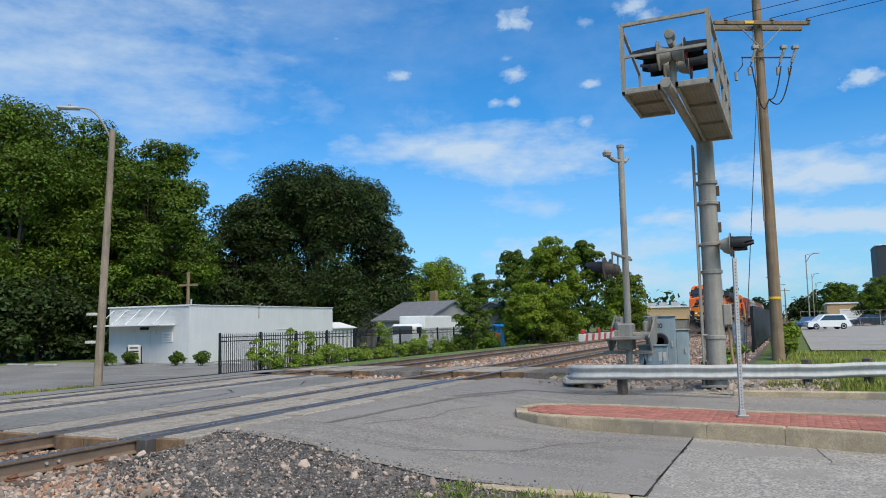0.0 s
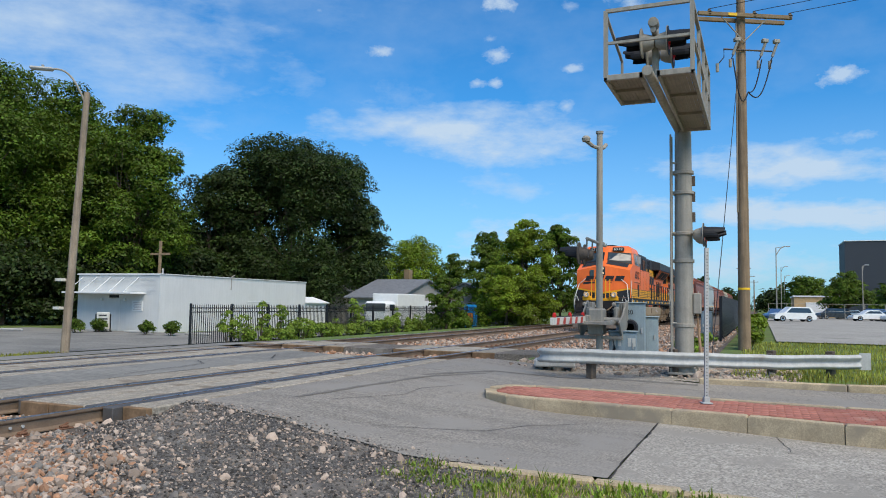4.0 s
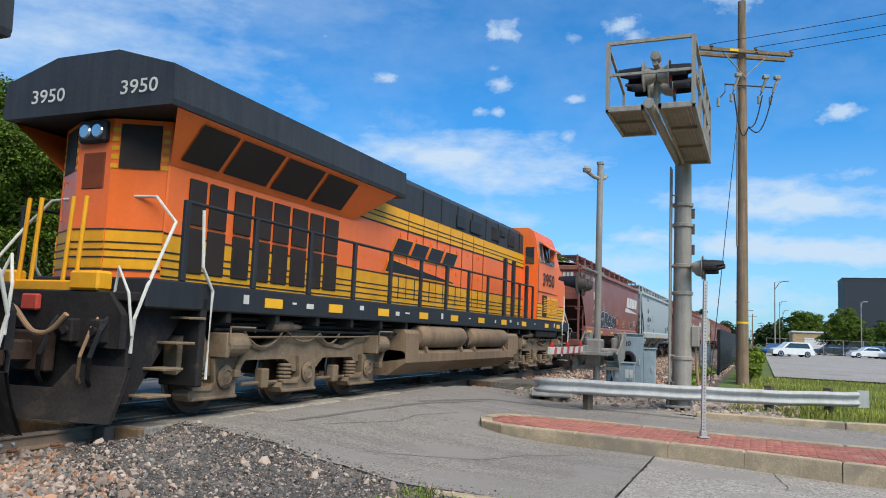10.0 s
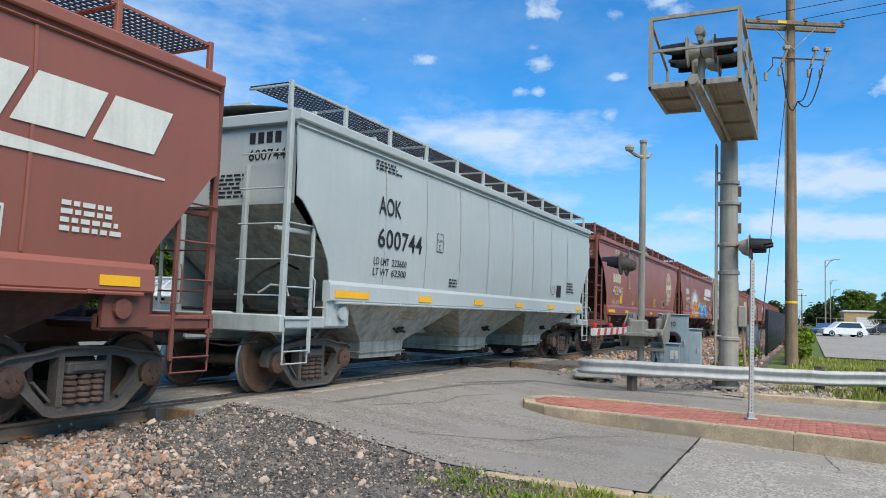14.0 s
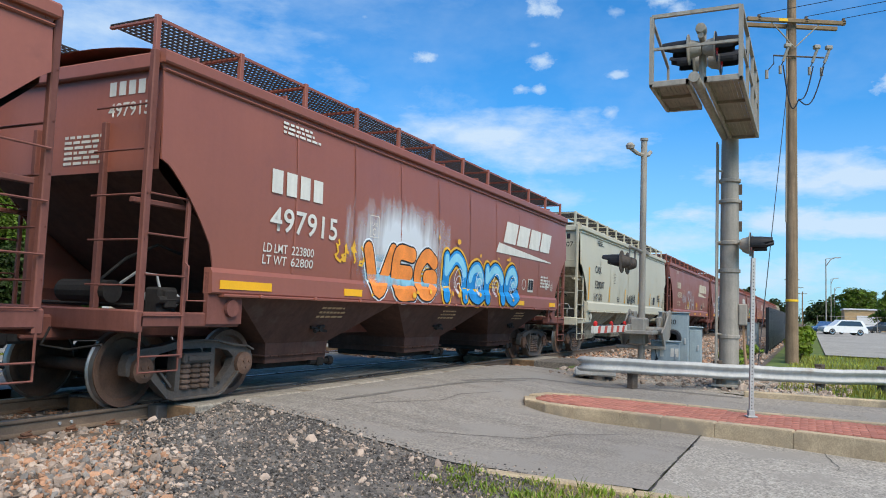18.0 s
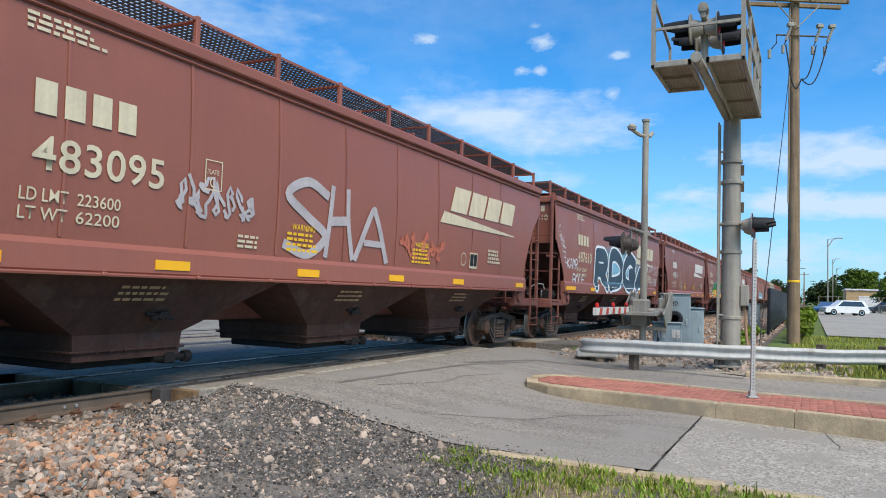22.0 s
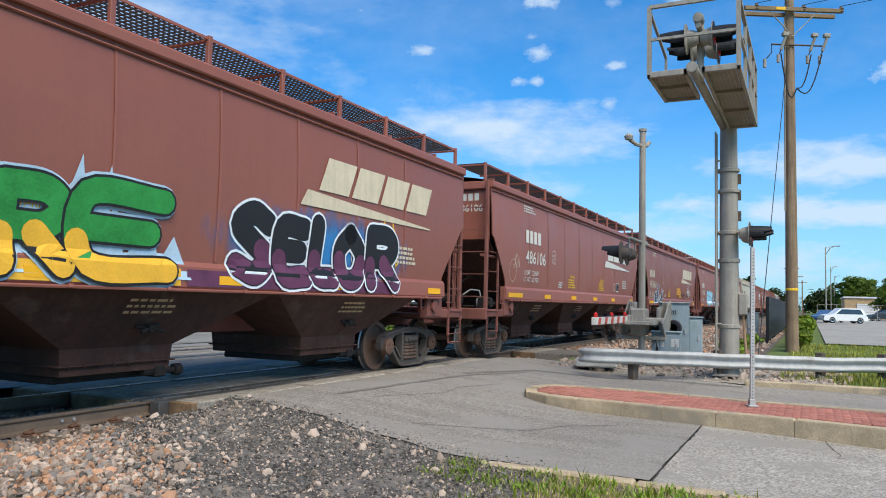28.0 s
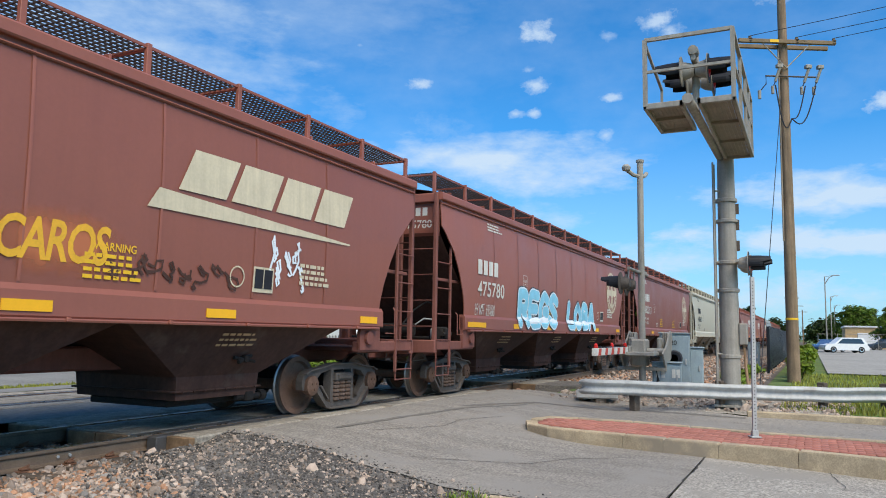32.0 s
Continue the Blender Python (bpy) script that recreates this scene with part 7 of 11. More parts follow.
def locomotive(number, label, wide_side, lamps, L, wing0, screens, doors):
    """Six-axle freight locomotive; x runs back from the front coupler. wide_side: the side on which the equipment room is full width."""
    lo = thing("locomotive", label, "locomotive", group="locomotives of the train")
    wheels = []
    O, B, G, Yw = M["orange"], M["loco_black"], M["loco_grey"], M["yellow"]
    # frame and deck
    s = Shape().box(1.0, L - 1.0, -1.50, 1.50, 1.44, 1.80, 0.02)
    fr = part("frame", s, B, lo, "black underframe and side sill")
    s = Shape().box(2.2, L - 2.2, -0.7, 0.7, 0.95, 1.44, 0.05)
    for x in span(2.6, L - 2.6, 16):
        s.box(x - 0.05, x + 0.05, -1.45, 1.45, 1.30, 1.44)
    for k in (-1, 1):
        for z in (1.2, 1.28, 1.36):
            s.rod((2.5, k * (1.3 - (z - 1.2)), z), (L - 2.5, k * (1.3 - (z - 1.2)), z), 0.025, 6)
        s.box(2.6, 5.2, min(k * 1.34, k * 1.44), max(k * 1.34, k * 1.44), 1.22, 1.46, 0.02)
    part("underframe_piping", s, M["under"], fr)
    refl = shared("loco_reflector", lambda: Shape().box(-0.22, 0.22, -1.512, -1.50, 1.54, 1.68).mesh("reflector", M["reflector"]))
    for x in (2.6, 4.2, 6.9, 8.9, 10.8, 12.7, 14.5, 16.4, 18.2, 20.0):
        part("reflector", refl, None, lo, "yellow reflector strip", at=pose(x, 0, 0))
        part("reflector", refl, None, lo, "yellow reflector strip", at=pose(x, 0, 0) @ Matrix.Rotation(math.pi, 4, "Z"))
    for i, (x, w) in enumerate(((3.1, 0.10), (5.6, 0.16), (7.5, 0.08), (8.2, 0.14), (9.6, 0.10), (11.6, 0.12), (13.4, 0.10), (15.2, 0.22), (15.7, 0.16), (17.2, 0.14), (18.9, 0.20), (19.4, 0.10), (20.6, 0.12))):
        for k in (-1, 1):
            part("notice_plate", Shape().box(x, x + w, min(k * 1.498, k * 1.506), max(k * 1.498, k * 1.506), 1.57 + 0.05 * (i % 2), 1.65 + 0.05 * (i % 3 == 0)), M["arm_white"], lo, "small white notice plate")
    # cab and nose
    cab = part("cab", cab_shell(), O, lo, "orange wide-nosed driver's cab")
    for k in (-1, 1):
        y0, y1 = (k * 1.515, k * 1.49)
        lo_y, hi_y = min(y0, y1), max(y0, y1)
        for z in (1.88, 1.98, 2.08, 2.18, 2.31):
            line_bar(cab, 1.84, 5.45, y0 * 1.003, y1, z)
        part("stripe", Shape().box(1.84, 5.45, lo_y, hi_y, 1.805, 2.30), Yw, cab, "yellow side stripe")
    # nose stripe and emblem
    s = Shape()
    for a, b in (((1.67, -1.5), (1.53, -0.75)), ((1.53, -0.75), (1.43, -0.12)), ((1.43, 0.12), (1.53, 0.75)), ((1.53, 0.75), (1.67, 1.5)), ((1.43, -0.12), (1.43, 0.12))):
        sag = lambda y: 0.25 * (1 - (abs(y) / 1.5) ** 1.2)
        for z, h in ((2.27, 0.09),):
            s.add([(a[0] - 0.028, a[1], z - sag(a[1])), (b[0] - 0.028, b[1], z - sag(b[1])), (b[0] - 0.028, b[1], z + h - sag(b[1])), (a[0] - 0.028, a[1], z + h - sag(a[1]))], [(0, 1, 2, 3)])
    part("nose_stripe", s, Yw, cab, "yellow nose stripe")
    s = Shape()
    for a, b in (((1.67, -1.5), (1.53, -0.75)), ((1.53, -0.75), (1.43, -0.12)), ((1.43, 0.12), (1.53, 0.75)), ((1.53, 0.75), (1.67, 1.5)), ((1.43, -0.12), (1.43, 0.12))):
        s.add([(a[0] - 0.022, a[1], 1.81), (b[0] - 0.022, b[1], 1.81), (b[0] - 0.022, b[1], 2.27 - sag(b[1])), (a[0] - 0.022, a[1], 2.27 - sag(a[1]))], [(0, 1, 2, 3)])
    part("nose_base", s, B, cab, "black lower nose")
    def nose_x(y):
        return float(np.interp(abs(y), [0, 0.12, 0.75, 1.5], [1.455, 1.455, 1.555, 1.68]))
    for j in range(4):
        y = 1.02 - j * 0.56
        blk = [(y, 2.74), (y - 0.46, 2.74), (y - 0.56, 3.02), (y - 0.10, 3.02)]
        s = Shape().add([(nose_x(a) - 0.03, a, z) for a, z in blk], [(0, 1, 2, 3)])
        part("nose_emblem", s, M["decal_black"], cab, "dark plain block of the nose emblem")
    s = Shape().add([(nose_x(a) - 0.03, a, z) for a, z in ((1.15, 2.54), (0.75, 2.58), (0.12, 2.61), (-0.5, 2.63), (-0.5, 2.65), (0.12, 2.68), (0.75, 2.68), (1.1, 2.68))], [tuple(range(8))])
    part("nose_emblem_stripe", s, M["decal_black"], cab, "dark tapered stripe of the nose emblem")
    for k in (-1, 1):
        rows = [[(np.interp(y, [0.12, 0.75, 1.5], [1.48, 1.58, 1.68]) + f * (np.interp(y, [0.12, 0.75, 1.5], [2.34, 2.42, 2.55]) - np.interp(y, [0.12, 0.75, 1.5], [1.48, 1.58, 1.68])), k * y, np.interp(y, [0.12, 0.75, 1.5], [3.60, 3.48, 3.34]) + f * (np.interp(y, [0.12, 0.75, 1.5], [3.92, 3.82, 3.70]) - np.interp(y, [0.12, 0.75, 1.5], [3.60, 3.48, 3.34])) + 0.012) for f in (0.35, 0.99)] for y in (0.14, 0.75, 1.30)]
        part("glare_panel", Shape().sheet(rows), M["loco_black"], cab, "matt black panel before the windscreen")
    # windscreens on the sloping front
    for k in (-1, 1):
        def ws(y, f):
            a = np.interp(abs(y), [0.12, 0.75, 1.5], [2.34, 2.42, 2.55]), np.interp(abs(y), [0.12, 0.75, 1.5], [3.92, 3.82, 3.70])
            b = np.interp(abs(y), [0.12, 0.75, 1.5], [2.78, 2.85, 2.95]), np.interp(abs(y), [0.12, 0.75, 1.5], [4.52, 4.50, 4.48])
            return (a[0] + (b[0] - a[0]) * f - 0.02, y * (1 - 0.07 * f), a[1] + (b[1] - a[1]) * f + 0.006)
        s = Shape().sheet([[ws(k * y, f) for f in (0.02, 0.86)] for y in (0.10, 0.75, 1.47)])
        part("windscreen_frame", s, M["black"], cab, "black windscreen surround")
        s = Shape().sheet([[tuple(np.array(ws(k * y, f)) + np.array((-0.014, 0, 0.006))) for f in ((0.10, 0.74) if y < 0.3 else (0.14, 0.80) if y < 1.3 else (0.26, 0.72))] for y in (0.17, 0.24, 0.75, 1.34, 1.42)])
        part("windscreen", s, M["glass"], cab, "dark windscreen glass")
        s = Shape().rod((2.68, k * 0.8, 4.30), (2.55, k * 0.55, 4.05), 0.012, 6).rod((2.66, k * 0.4, 4.32), (2.52, k * 0.2, 4.1), 0.012, 6)
        part("wiper", s, M["black"], cab)
        s = Shape().box(2.70, 3.0, k * 0.66 - 0.31, k * 0.66 + 0.31, 4.50, 4.72, 0.03)
        nb = part("number_board", s, M["black"], cab, "black number board")
        plain_mark(nb, "board_number", fit_glyphs(number, 0.50, 0.14), M["decal_white"], Matrix.Translation((2.692, k * 0.66 + 0.25, 4.54)) @ FRONT, "white number on the board")
        # side windows
        s = Shape()
        y = lambda z: k * (1.5 - 0.105 * (z - 3.70) / 0.70) + k * 0.01
        for a, b in ((3.42, 4.02), (4.06, 4.72), (4.80, 5.18)):
            part("side_window", Shape().add([(a, y(3.74), 3.74), (b, y(3.74), 3.74), (b, y(4.37), 4.37), (a, y(4.37), 4.37)], [(0, 1, 2, 3)]), M["glass"], cab, "dark cab side window")
        s = Shape()
        for x in (3.38, 4.04, 4.75, 5.22):
            s.rod((x, y(3.72) + k * 0.008, 3.72), (x, y(4.39) + k * 0.008, 4.39), 0.015, 6)
        for z in (3.72, 4.39):
            s.rod((3.38, y(z) + k * 0.008, z), (5.22, y(z) + k * 0.008, z), 0.015, 6)
        part("window_frame", s, M["galv_dull"], cab, "worn metal window frame")
        s = Shape().box(3.95, 4.12, min(k * 1.53, k * 1.72), max(k * 1.53, k * 1.70), 3.80, 4.24, 0.02)
        part("mirror_wing", s, M["orange"] if k > 0 else M["galv"], cab, "folding wind deflector")
        # awning on the far half, number, grille
        m4 = (Matrix.Translation((3.35, -1.522, 2.94)) if k < 0 else Matrix.Translation((4.85, 1.522, 2.94))) @ SIDE[k]
        plain_mark(cab, "cab_number", fit_glyphs(number, 1.5, 0.44, 0.012), M["decal_black"], m4, "large dark cab number")
        if not lamps and k > 0:
            for a in (2.85, 3.92):
                lp = part("louvred_panel", Shape().box(a, a + 0.92, 1.495, 1.525, 1.98, 2.58, 0.01), Yw, cab, "yellow louvred panel")
                for q in range(9):
                    part("louvre", Shape().prism([(1.52, 2.04 + q * 0.057), (1.55, 2.04 + q * 0.057), (1.52, 2.085 + q * 0.057)], a + 0.06, a + 0.86, "X"), Yw, lp)
            part("window_visor", Shape().prism([(1.42, 4.38), (1.46, 4.40), (1.80, 4.16), (1.78, 4.13)], 3.6, 4.85, "X"), O, cab, "orange visor over the window")
            part("rear_cab_window", Shape().box(5.452, 5.47, 1.06, 1.36, 3.62, 4.18, 0.06), M["glass"], cab, "rounded dark window")
            for x in (6.5, 7.9, 8.7):
                part("stanchion", Shape().box(x - 0.06, x + 0.06, 1.38, 1.48, 1.80, 3.46, 0.01), B, cab, "thick black stanchion")
        s = Shape().box(4.35, 4.85, min(k * 1.50, k * 1.535), max(k * 1.50, k * 1.535), 1.9, 2.62, 0.01)
        g = part("grille", s, M["screen"], cab, "dark louvred grille")
        s = Shape()
        for x, z, w, h in ((2.9, 2.7, 2.5, 0.03), (5.38, 2.4, 0.03, 1.4), (3.6, 2.72, 1.75, 0.02)):
            s.box(x, x + w, min(k * 1.5, k * 1.515), max(k * 1.5, k * 1.515), z, z + h)
        part("panel_joint", s, M["rust"], cab)
    s = Shape()
    for z in (3.43, 3.17):
        s.lathe([(0.0, -0.055), (0.06, -0.055), (0.075, -0.03), (0.075, 0.0), (0.0, 0.0)], "X", 18, (1.40, 0, z))
    part("headlight", s, M["lamp_on"] if lamps else M["chrome"], cab, "twin round headlights" + (", lit" if lamps else ", unlit"))
    s = Shape().box(1.395, 1.60, -0.15, 0.15, 3.06, 3.54, 0.03)
    part("headlight_box", s, M["loco_black"], cab)
    s = Shape().box(nose_x(0.62) - 0.02, nose_x(0.62) + 0.06, 0.48, 0.76, 2.98, 3.36, 0.06)
    part("nose_window", s, M["glass"], cab, "small nose door window")
    s = Shape()
    for y, x in ((-1.2, 1.70), (-0.5, 1.52), (0.6, 1.54), (1.2, 1.70)):
        s.tube([(x, y - 0.16, 2.78), (x - 0.07, y - 0.16, 2.78), (x - 0.07, y + 0.16, 2.78), (x, y + 0.16, 2.78)], 0.011)
    part("grab_iron", s, O, cab)
    s = Shape().rod((3.3, -0.5, 4.84), (3.3, -0.3, 4.84), 0.03).rod((3.2, 0.1, 4.80), (3.2, 0.1, 4.97), 0.02).box(3.5, 4.2, -0.35, 0.35, 4.79, 4.92, 0.03)
    part("roof_fittings", s, M["loco_black"], cab)

    # hood
    hw = 0.98
    hood = part("hood", Shape().box(5.45, L - 1.75, -hw, hw, 1.80, 3.95, 0.02), O, lo, "orange engine hood")
    s = Shape().prism([(-hw + 0.02, 3.95), (-hw + 0.02, 4.55), (-hw + 0.18, 4.71), (hw - 0.18, 4.71), (hw - 0.02, 4.55), (hw - 0.02, 3.95)], 5.45, wing0, "X")
    top = part("hood_top", s, G, hood, "dark grey hood top")
    for k in (-1, 1):
        for x in span(5.9, 13.6, 7):
            part("panel_joint", Shape().box(x - 0.012, x + 0.012, min(k * (hw - 0.03), k * (hw + 0.004)), max(k * (hw - 0.03), k * (hw + 0.004)), 3.96, 4.56), M["loco_black"], top)
        for a, b in ((9.6, 10.5), (10.9, 11.5)):
            part("hood_cover", Shape().box(a, b, min(k * hw, k * (hw + 0.03)), max(k * hw, k * (hw + 0.03)), 4.0, 4.34, 0.01), M["loco_black"], top, "dark raised cover")
        for a, b, z0 in ((6.5, 7.15, 4.02), (7.45, 7.9, 4.22), (8.0, 8.65, 4.02)):
            if k != wide_side:
                lv = part("hood_louvre", Shape().box(a, b, min(k * (hw - 0.03), k * (hw + 0.012)), max(k * (hw - 0.03), k * (hw + 0.012)), z0, 4.42, 0.01), M["screen"], top, "dark louvred opening")
                for q in range(7):
                    xq = a + (b - a) * (q + 0.5) / 7
                    part("louvre", Shape().box(xq - 0.012, xq + 0.012, min(k * hw, k * (hw + 0.03)), max(k * hw, k * (hw + 0.03)), z0 + 0.03, 4.39), M["loco_grey"], lv)
    part("exhaust_stack", Shape().rod((10.2, 0, 4.66), (10.2, 0, 4.82), 0.32, 20), M["loco_black"], top, "low round exhaust stack")
    part("roof_vent", Shape().rod((11.6, 0.2, 4.66), (11.6, 0.2, 4.80), 0.2, 16), M["loco_black"], top)
    part("roof_box", Shape().box(12.3, 13.5, -0.5, 0.5, 4.68, 4.77, 0.04), M["loco_black"], top)
    for k in (-1, 1):
        y0, y1 = k * (hw - 0.01), k * (hw + 0.012)
        part("stripe", Shape().box(5.45, wing0 + 0.9, min(y0, y1), max(y0, y1), 3.50, 3.92), Yw, hood, "yellow upper stripe")
        part("stripe", Shape().box(5.45, L - 1.75, min(y0, y1), max(y0, y1), 1.805, 2.42), Yw, hood, "yellow lower stripe")
        y2 = k * (hw + 0.018)
        for z in (3.47, 3.60, 3.70, 3.92):
            line_bar(hood, 5.45, wing0 + 0.9, y0, y2, z)
        for z in (1.86, 1.97, 2.08, 2.18, 2.43):
            line_bar(hood, 5.45, L - 1.75, y0, y2, z)
        for x in span(9.4, 14.4, 6):
            part("door_joint", Shape().box(x - 0.008, x + 0.008, min(y0, y2), max(y0, y2), 1.96, 3.90), M["door_gap"], hood)
            for z in (2.72, 3.3):
                part("door_latch", Shape().box(x + 0.34, x + 0.39, min(y0, k * (hw + 0.03)), max(y0, k * (hw + 0.03)), z, z + 0.11, 0.01), M["orange"], hood)
            part("stripe_break", Shape().box(x + 0.36, x + 0.40, min(y0, y2), max(y0, y2), 1.95, 2.42), M["loco_black"], hood)
    # emblem on the hood
    for k in (-1, 1):
        lift = hw + 0.026
        m4 = (Matrix.Translation((10.55, -lift, 2.93)) if k < 0 else Matrix.Translation((15.2, lift, 2.90))) @ SIDE[k]
        wid, hgt = (5.2, 0.50) if k < 0 else (3.8, 0.36)
        for name, paint, grow, up in (("emblem_edge", Yw, 0.03, 0.0), ("emblem", M["decal_black"], 0.0, 0.004)):
            for q in range(4):
                a = q * 0.98
                me = flat_poly([[(a - grow / 1.3, -grow), (a + 0.84 + grow / 1.3, -grow), (a + 1.14 + grow / 1.3, 1 + grow), (a + 0.30 - grow / 1.3, 1 + grow)]])
                me.transform(Matrix.Diagonal((wid / 4.08, hgt, 1, 1)))
                plain_mark(hood, name, me, paint, m4 @ Matrix.Translation((0, 0, up)), "dark slanted block of the emblem" if paint is not Yw else "thin yellow edge of the emblem")
            me = wedge()
            me.transform(Matrix.Diagonal((wid + 3 * grow, 0.27 + 2 * grow, 1, 1)))
            plain_mark(hood, name + "_stripe", me, paint, m4 @ Matrix.Translation((-0.25 - grow, -0.40 - grow, up)), "tapered stripe under the emblem")
    # equipment room behind the cab, full width on one side
    k = wide_side
    ya, yb_ = sorted((k * 0.9, k * 1.50))
    room = part("equipment_room", Shape().box(5.45, 9.56, ya, yb_, 1.80, 3.55, 0.02), O, lo, "orange full-width equipment room")
    s, t = Shape(), Shape()
    y0, y1 = sorted((k * 1.49, k * 1.512))
    s.box(5.45, 9.56, y0, y1, 1.805, 2.30)
    for z in (1.88, 1.98, 2.08, 2.18, 2.31):
        line_bar(room, 5.45, 9.56, k * 1.49, k * 1.517, z)
    for x in (6.1, 7.3, 8.5):
        t.box(x, x + 0.05, min(k * 1.49, k * 1.517), max(k * 1.49, k * 1.517), 1.9, 2.3)
    part("stripe", s, Yw, room, "yellow side stripe")
    part("stripe_break", t, B, room)
    s = Shape()
    for x in (6.7, 8.0):
        s.box(x, x + 0.012, min(k * 1.49, k * 1.505), max(k * 1.49, k * 1.505), 2.35, 3.52)
    for x in span(5.6, 9.1, 10):
        s.rod((x, k * 1.50, 3.46), (x, k * 1.51, 3.46), 0.012, 6)
    part("panel_joint", s, M["rust"], room)
    s = Shape().box(5.55, 9.6, min(k * 0.9, k * 1.30), max(k * 0.9, k * 1.30), 3.55, 4.56, 0.03)
    br = part("brake_grid", s, M["loco_black"], room, "dark dynamic brake grid box")
    s = Shape()
    for a, b in ((5.8, 6.9), (7.9, 8.9)):
        louvre(s, a, b, k * 1.30, 3.75, 4.3, 7) if k < 0 else None
    part("louvre_panel", s, M["rust"], br, "brown louvres")
    s = Shape()
    for x in (5.55, 6.6, 7.7, 8.8, 9.5):
        s.rod((x, k * 1.47, 3.3), (x, k * 1.47, 4.25), 0.025, 6)
    s.rod((5.55, k * 1.47, 4.0), (9.5, k * 1.47, 4.0), 0.02, 6).rod((5.55, k * 1.47, 4.3), (9.5, k * 1.47, 4.3), 0.02, 6)
    s.tube([(9.5, k * 1.47, 4.28), (9.9, k * 1.4, 3.8), (10.1, k * 1.3, 2.9)], 0.025)
    part("guard_rail", s, B, room)
    # radiator section with overhanging wings
    s = Shape().prism([(-1.50, 3.98), (-1.52, 4.05), (-1.50, 4.50), (-0.55, 4.78), (0.55, 4.78), (1.50, 4.50), (1.52, 4.05), (1.50, 3.98), (1.0, 3.98), (-1.0, 3.98)], wing0, L - 1.15, "X")
    wing = part("radiator_wing", s, G, lo, "dark grey overhanging radiator housing")
    s, t = Shape(), Shape()
    for k in (-1, 1):
        s.add([(wing0 + 0.3, k * 1.46, 3.98), (L - 1.3, k * 1.46, 3.98), (L - 1.75, k * (hw + 0.01), 3.36), (wing0 + 1.2, k * (hw + 0.01), 3.36)], [(0, 1, 2, 3)])
        for a, b in screens:
            part("radiator_screen", Shape().add([(a, k * 1.435, 3.90), (b, k * 1.435, 3.90), (b, k * (hw + 0.095), 3.44), (a, k * (hw + 0.095), 3.44)], [(0, 1, 2, 3)]), M["screen"], wing, "black radiator intake screen")
    rad = part("radiator_slope", s, O, wing, "orange sloping panel under the wing")
    s = Shape()
    for k in (-1, 1):
        for a, b, z0, z1 in doors:
            part("louvred_door", Shape().box(a, b, min(k * hw, k * (hw + 0.035)), max(k * hw, k * (hw + 0.035)), z0, z1, 0.01), M["screen"], hood, "black louvred door")
    s = Shape()
    s = Shape().lathe([(0.24, -hw - 0.05), (0.27, -hw - 0.07), (0.24, -hw - 0.09), (0.21, -hw - 0.07), (0.24, -hw - 0.05)], "Y", 20, (20.6, 0, 2.75)).rod((20.36, -hw - 0.06, 2.75), (20.84, -hw - 0.06, 2.75), 0.02).rod((20.6, -hw - 0.06, 2.51), (20.6, -hw - 0.06, 2.99), 0.02)
    part("hand_brake", s, O, hood, "orange handbrake wheel")
    # rear end
    rear = L - 1.75
    tip = 0.34
    part("rear_prow", Shape().prism([(rear - 0.02, -hw), (rear + tip, -0.30), (rear + tip, 0.30), (rear - 0.02, hw)], 1.80, 3.95, "Z"), O, hood, "orange bevelled end of the hood")

    def on_prow(y, out):
        return rear - 0.02 + (tip + 0.02) * min(1.0, (hw - abs(y)) / (hw - 0.30)) + out

    def prow_panel(name, ya, yb, za, zb, material, out, label=""):
        return part(name, Shape().sheet([[(on_prow(y, o), y, z) for z in (za, zb)] for y, o in ((ya, out - 0.03), (ya, out), (yb, out), (yb, out - 0.03))]), material, hood, label)
    for ya, yb in ((-hw + 0.02, -0.31), (-0.29, 0.29), (0.31, hw - 0.02)):
        prow_panel("rear_stripe", ya, yb, 1.95, 2.45, Yw, 0.008, "yellow rear stripe")
        for z in (1.92, 2.08, 2.18, 2.28, 2.45):
            prow_panel("stripe_line", ya, yb, z, z + 0.022, B, 0.014)
    for ya, yb in ((-0.86, -0.40), (0.40, 0.86)):
        prow_panel("rear_screen", ya, yb, 3.28, 3.88, M["screen"], 0.02, "black rear screen")
        for q in range(5):
            prow_panel("hazard_bar", ya - 0.10, ya - 0.02, 3.28 + q * 0.12, 3.34 + q * 0.12, Yw, 0.012, "short yellow bar")
            prow_panel("hazard_bar", yb + 0.02, yb + 0.10, 3.28 + q * 0.12, 3.34 + q * 0.12, Yw, 0.012, "short yellow bar")
    hb = part("rear_light_box", Shape().box(rear + tip - 0.02, rear + tip + 0.10, -0.24, 0.24, 3.62, 3.92, 0.03), B, hood)
    # no hollow here: the recess is a flat plate with its shade as colour
    part("rear_alcove", Shape().box(rear + tip - 0.02, rear + tip + 0.012, -0.2, 0.2, 3.0, 3.5, 0.02), M["door_gap"], hood, "flat plate coloured dark for the shade of a recess below the lamps")
    for y in (-0.11, 0.11):
        part("rear_light", Shape().lathe([(0.0, 0.12), (0.085, 0.12), (0.10, 0.10), (0.10, 0.08), (0.0, 0.08)], "X", 16, (rear + tip, y, 3.77)), M["chrome"], hb, "round unlit rear lamp")
    part("grab_iron", Shape().tube([(on_prow(-0.7, 0.0), -0.7, 2.6), (on_prow(-0.7, 0.07), -0.7, 2.6), (on_prow(-0.7, 0.07), -0.7, 3.15), (on_prow(-0.7, 0.0), -0.7, 3.15)], 0.014), O, hood)
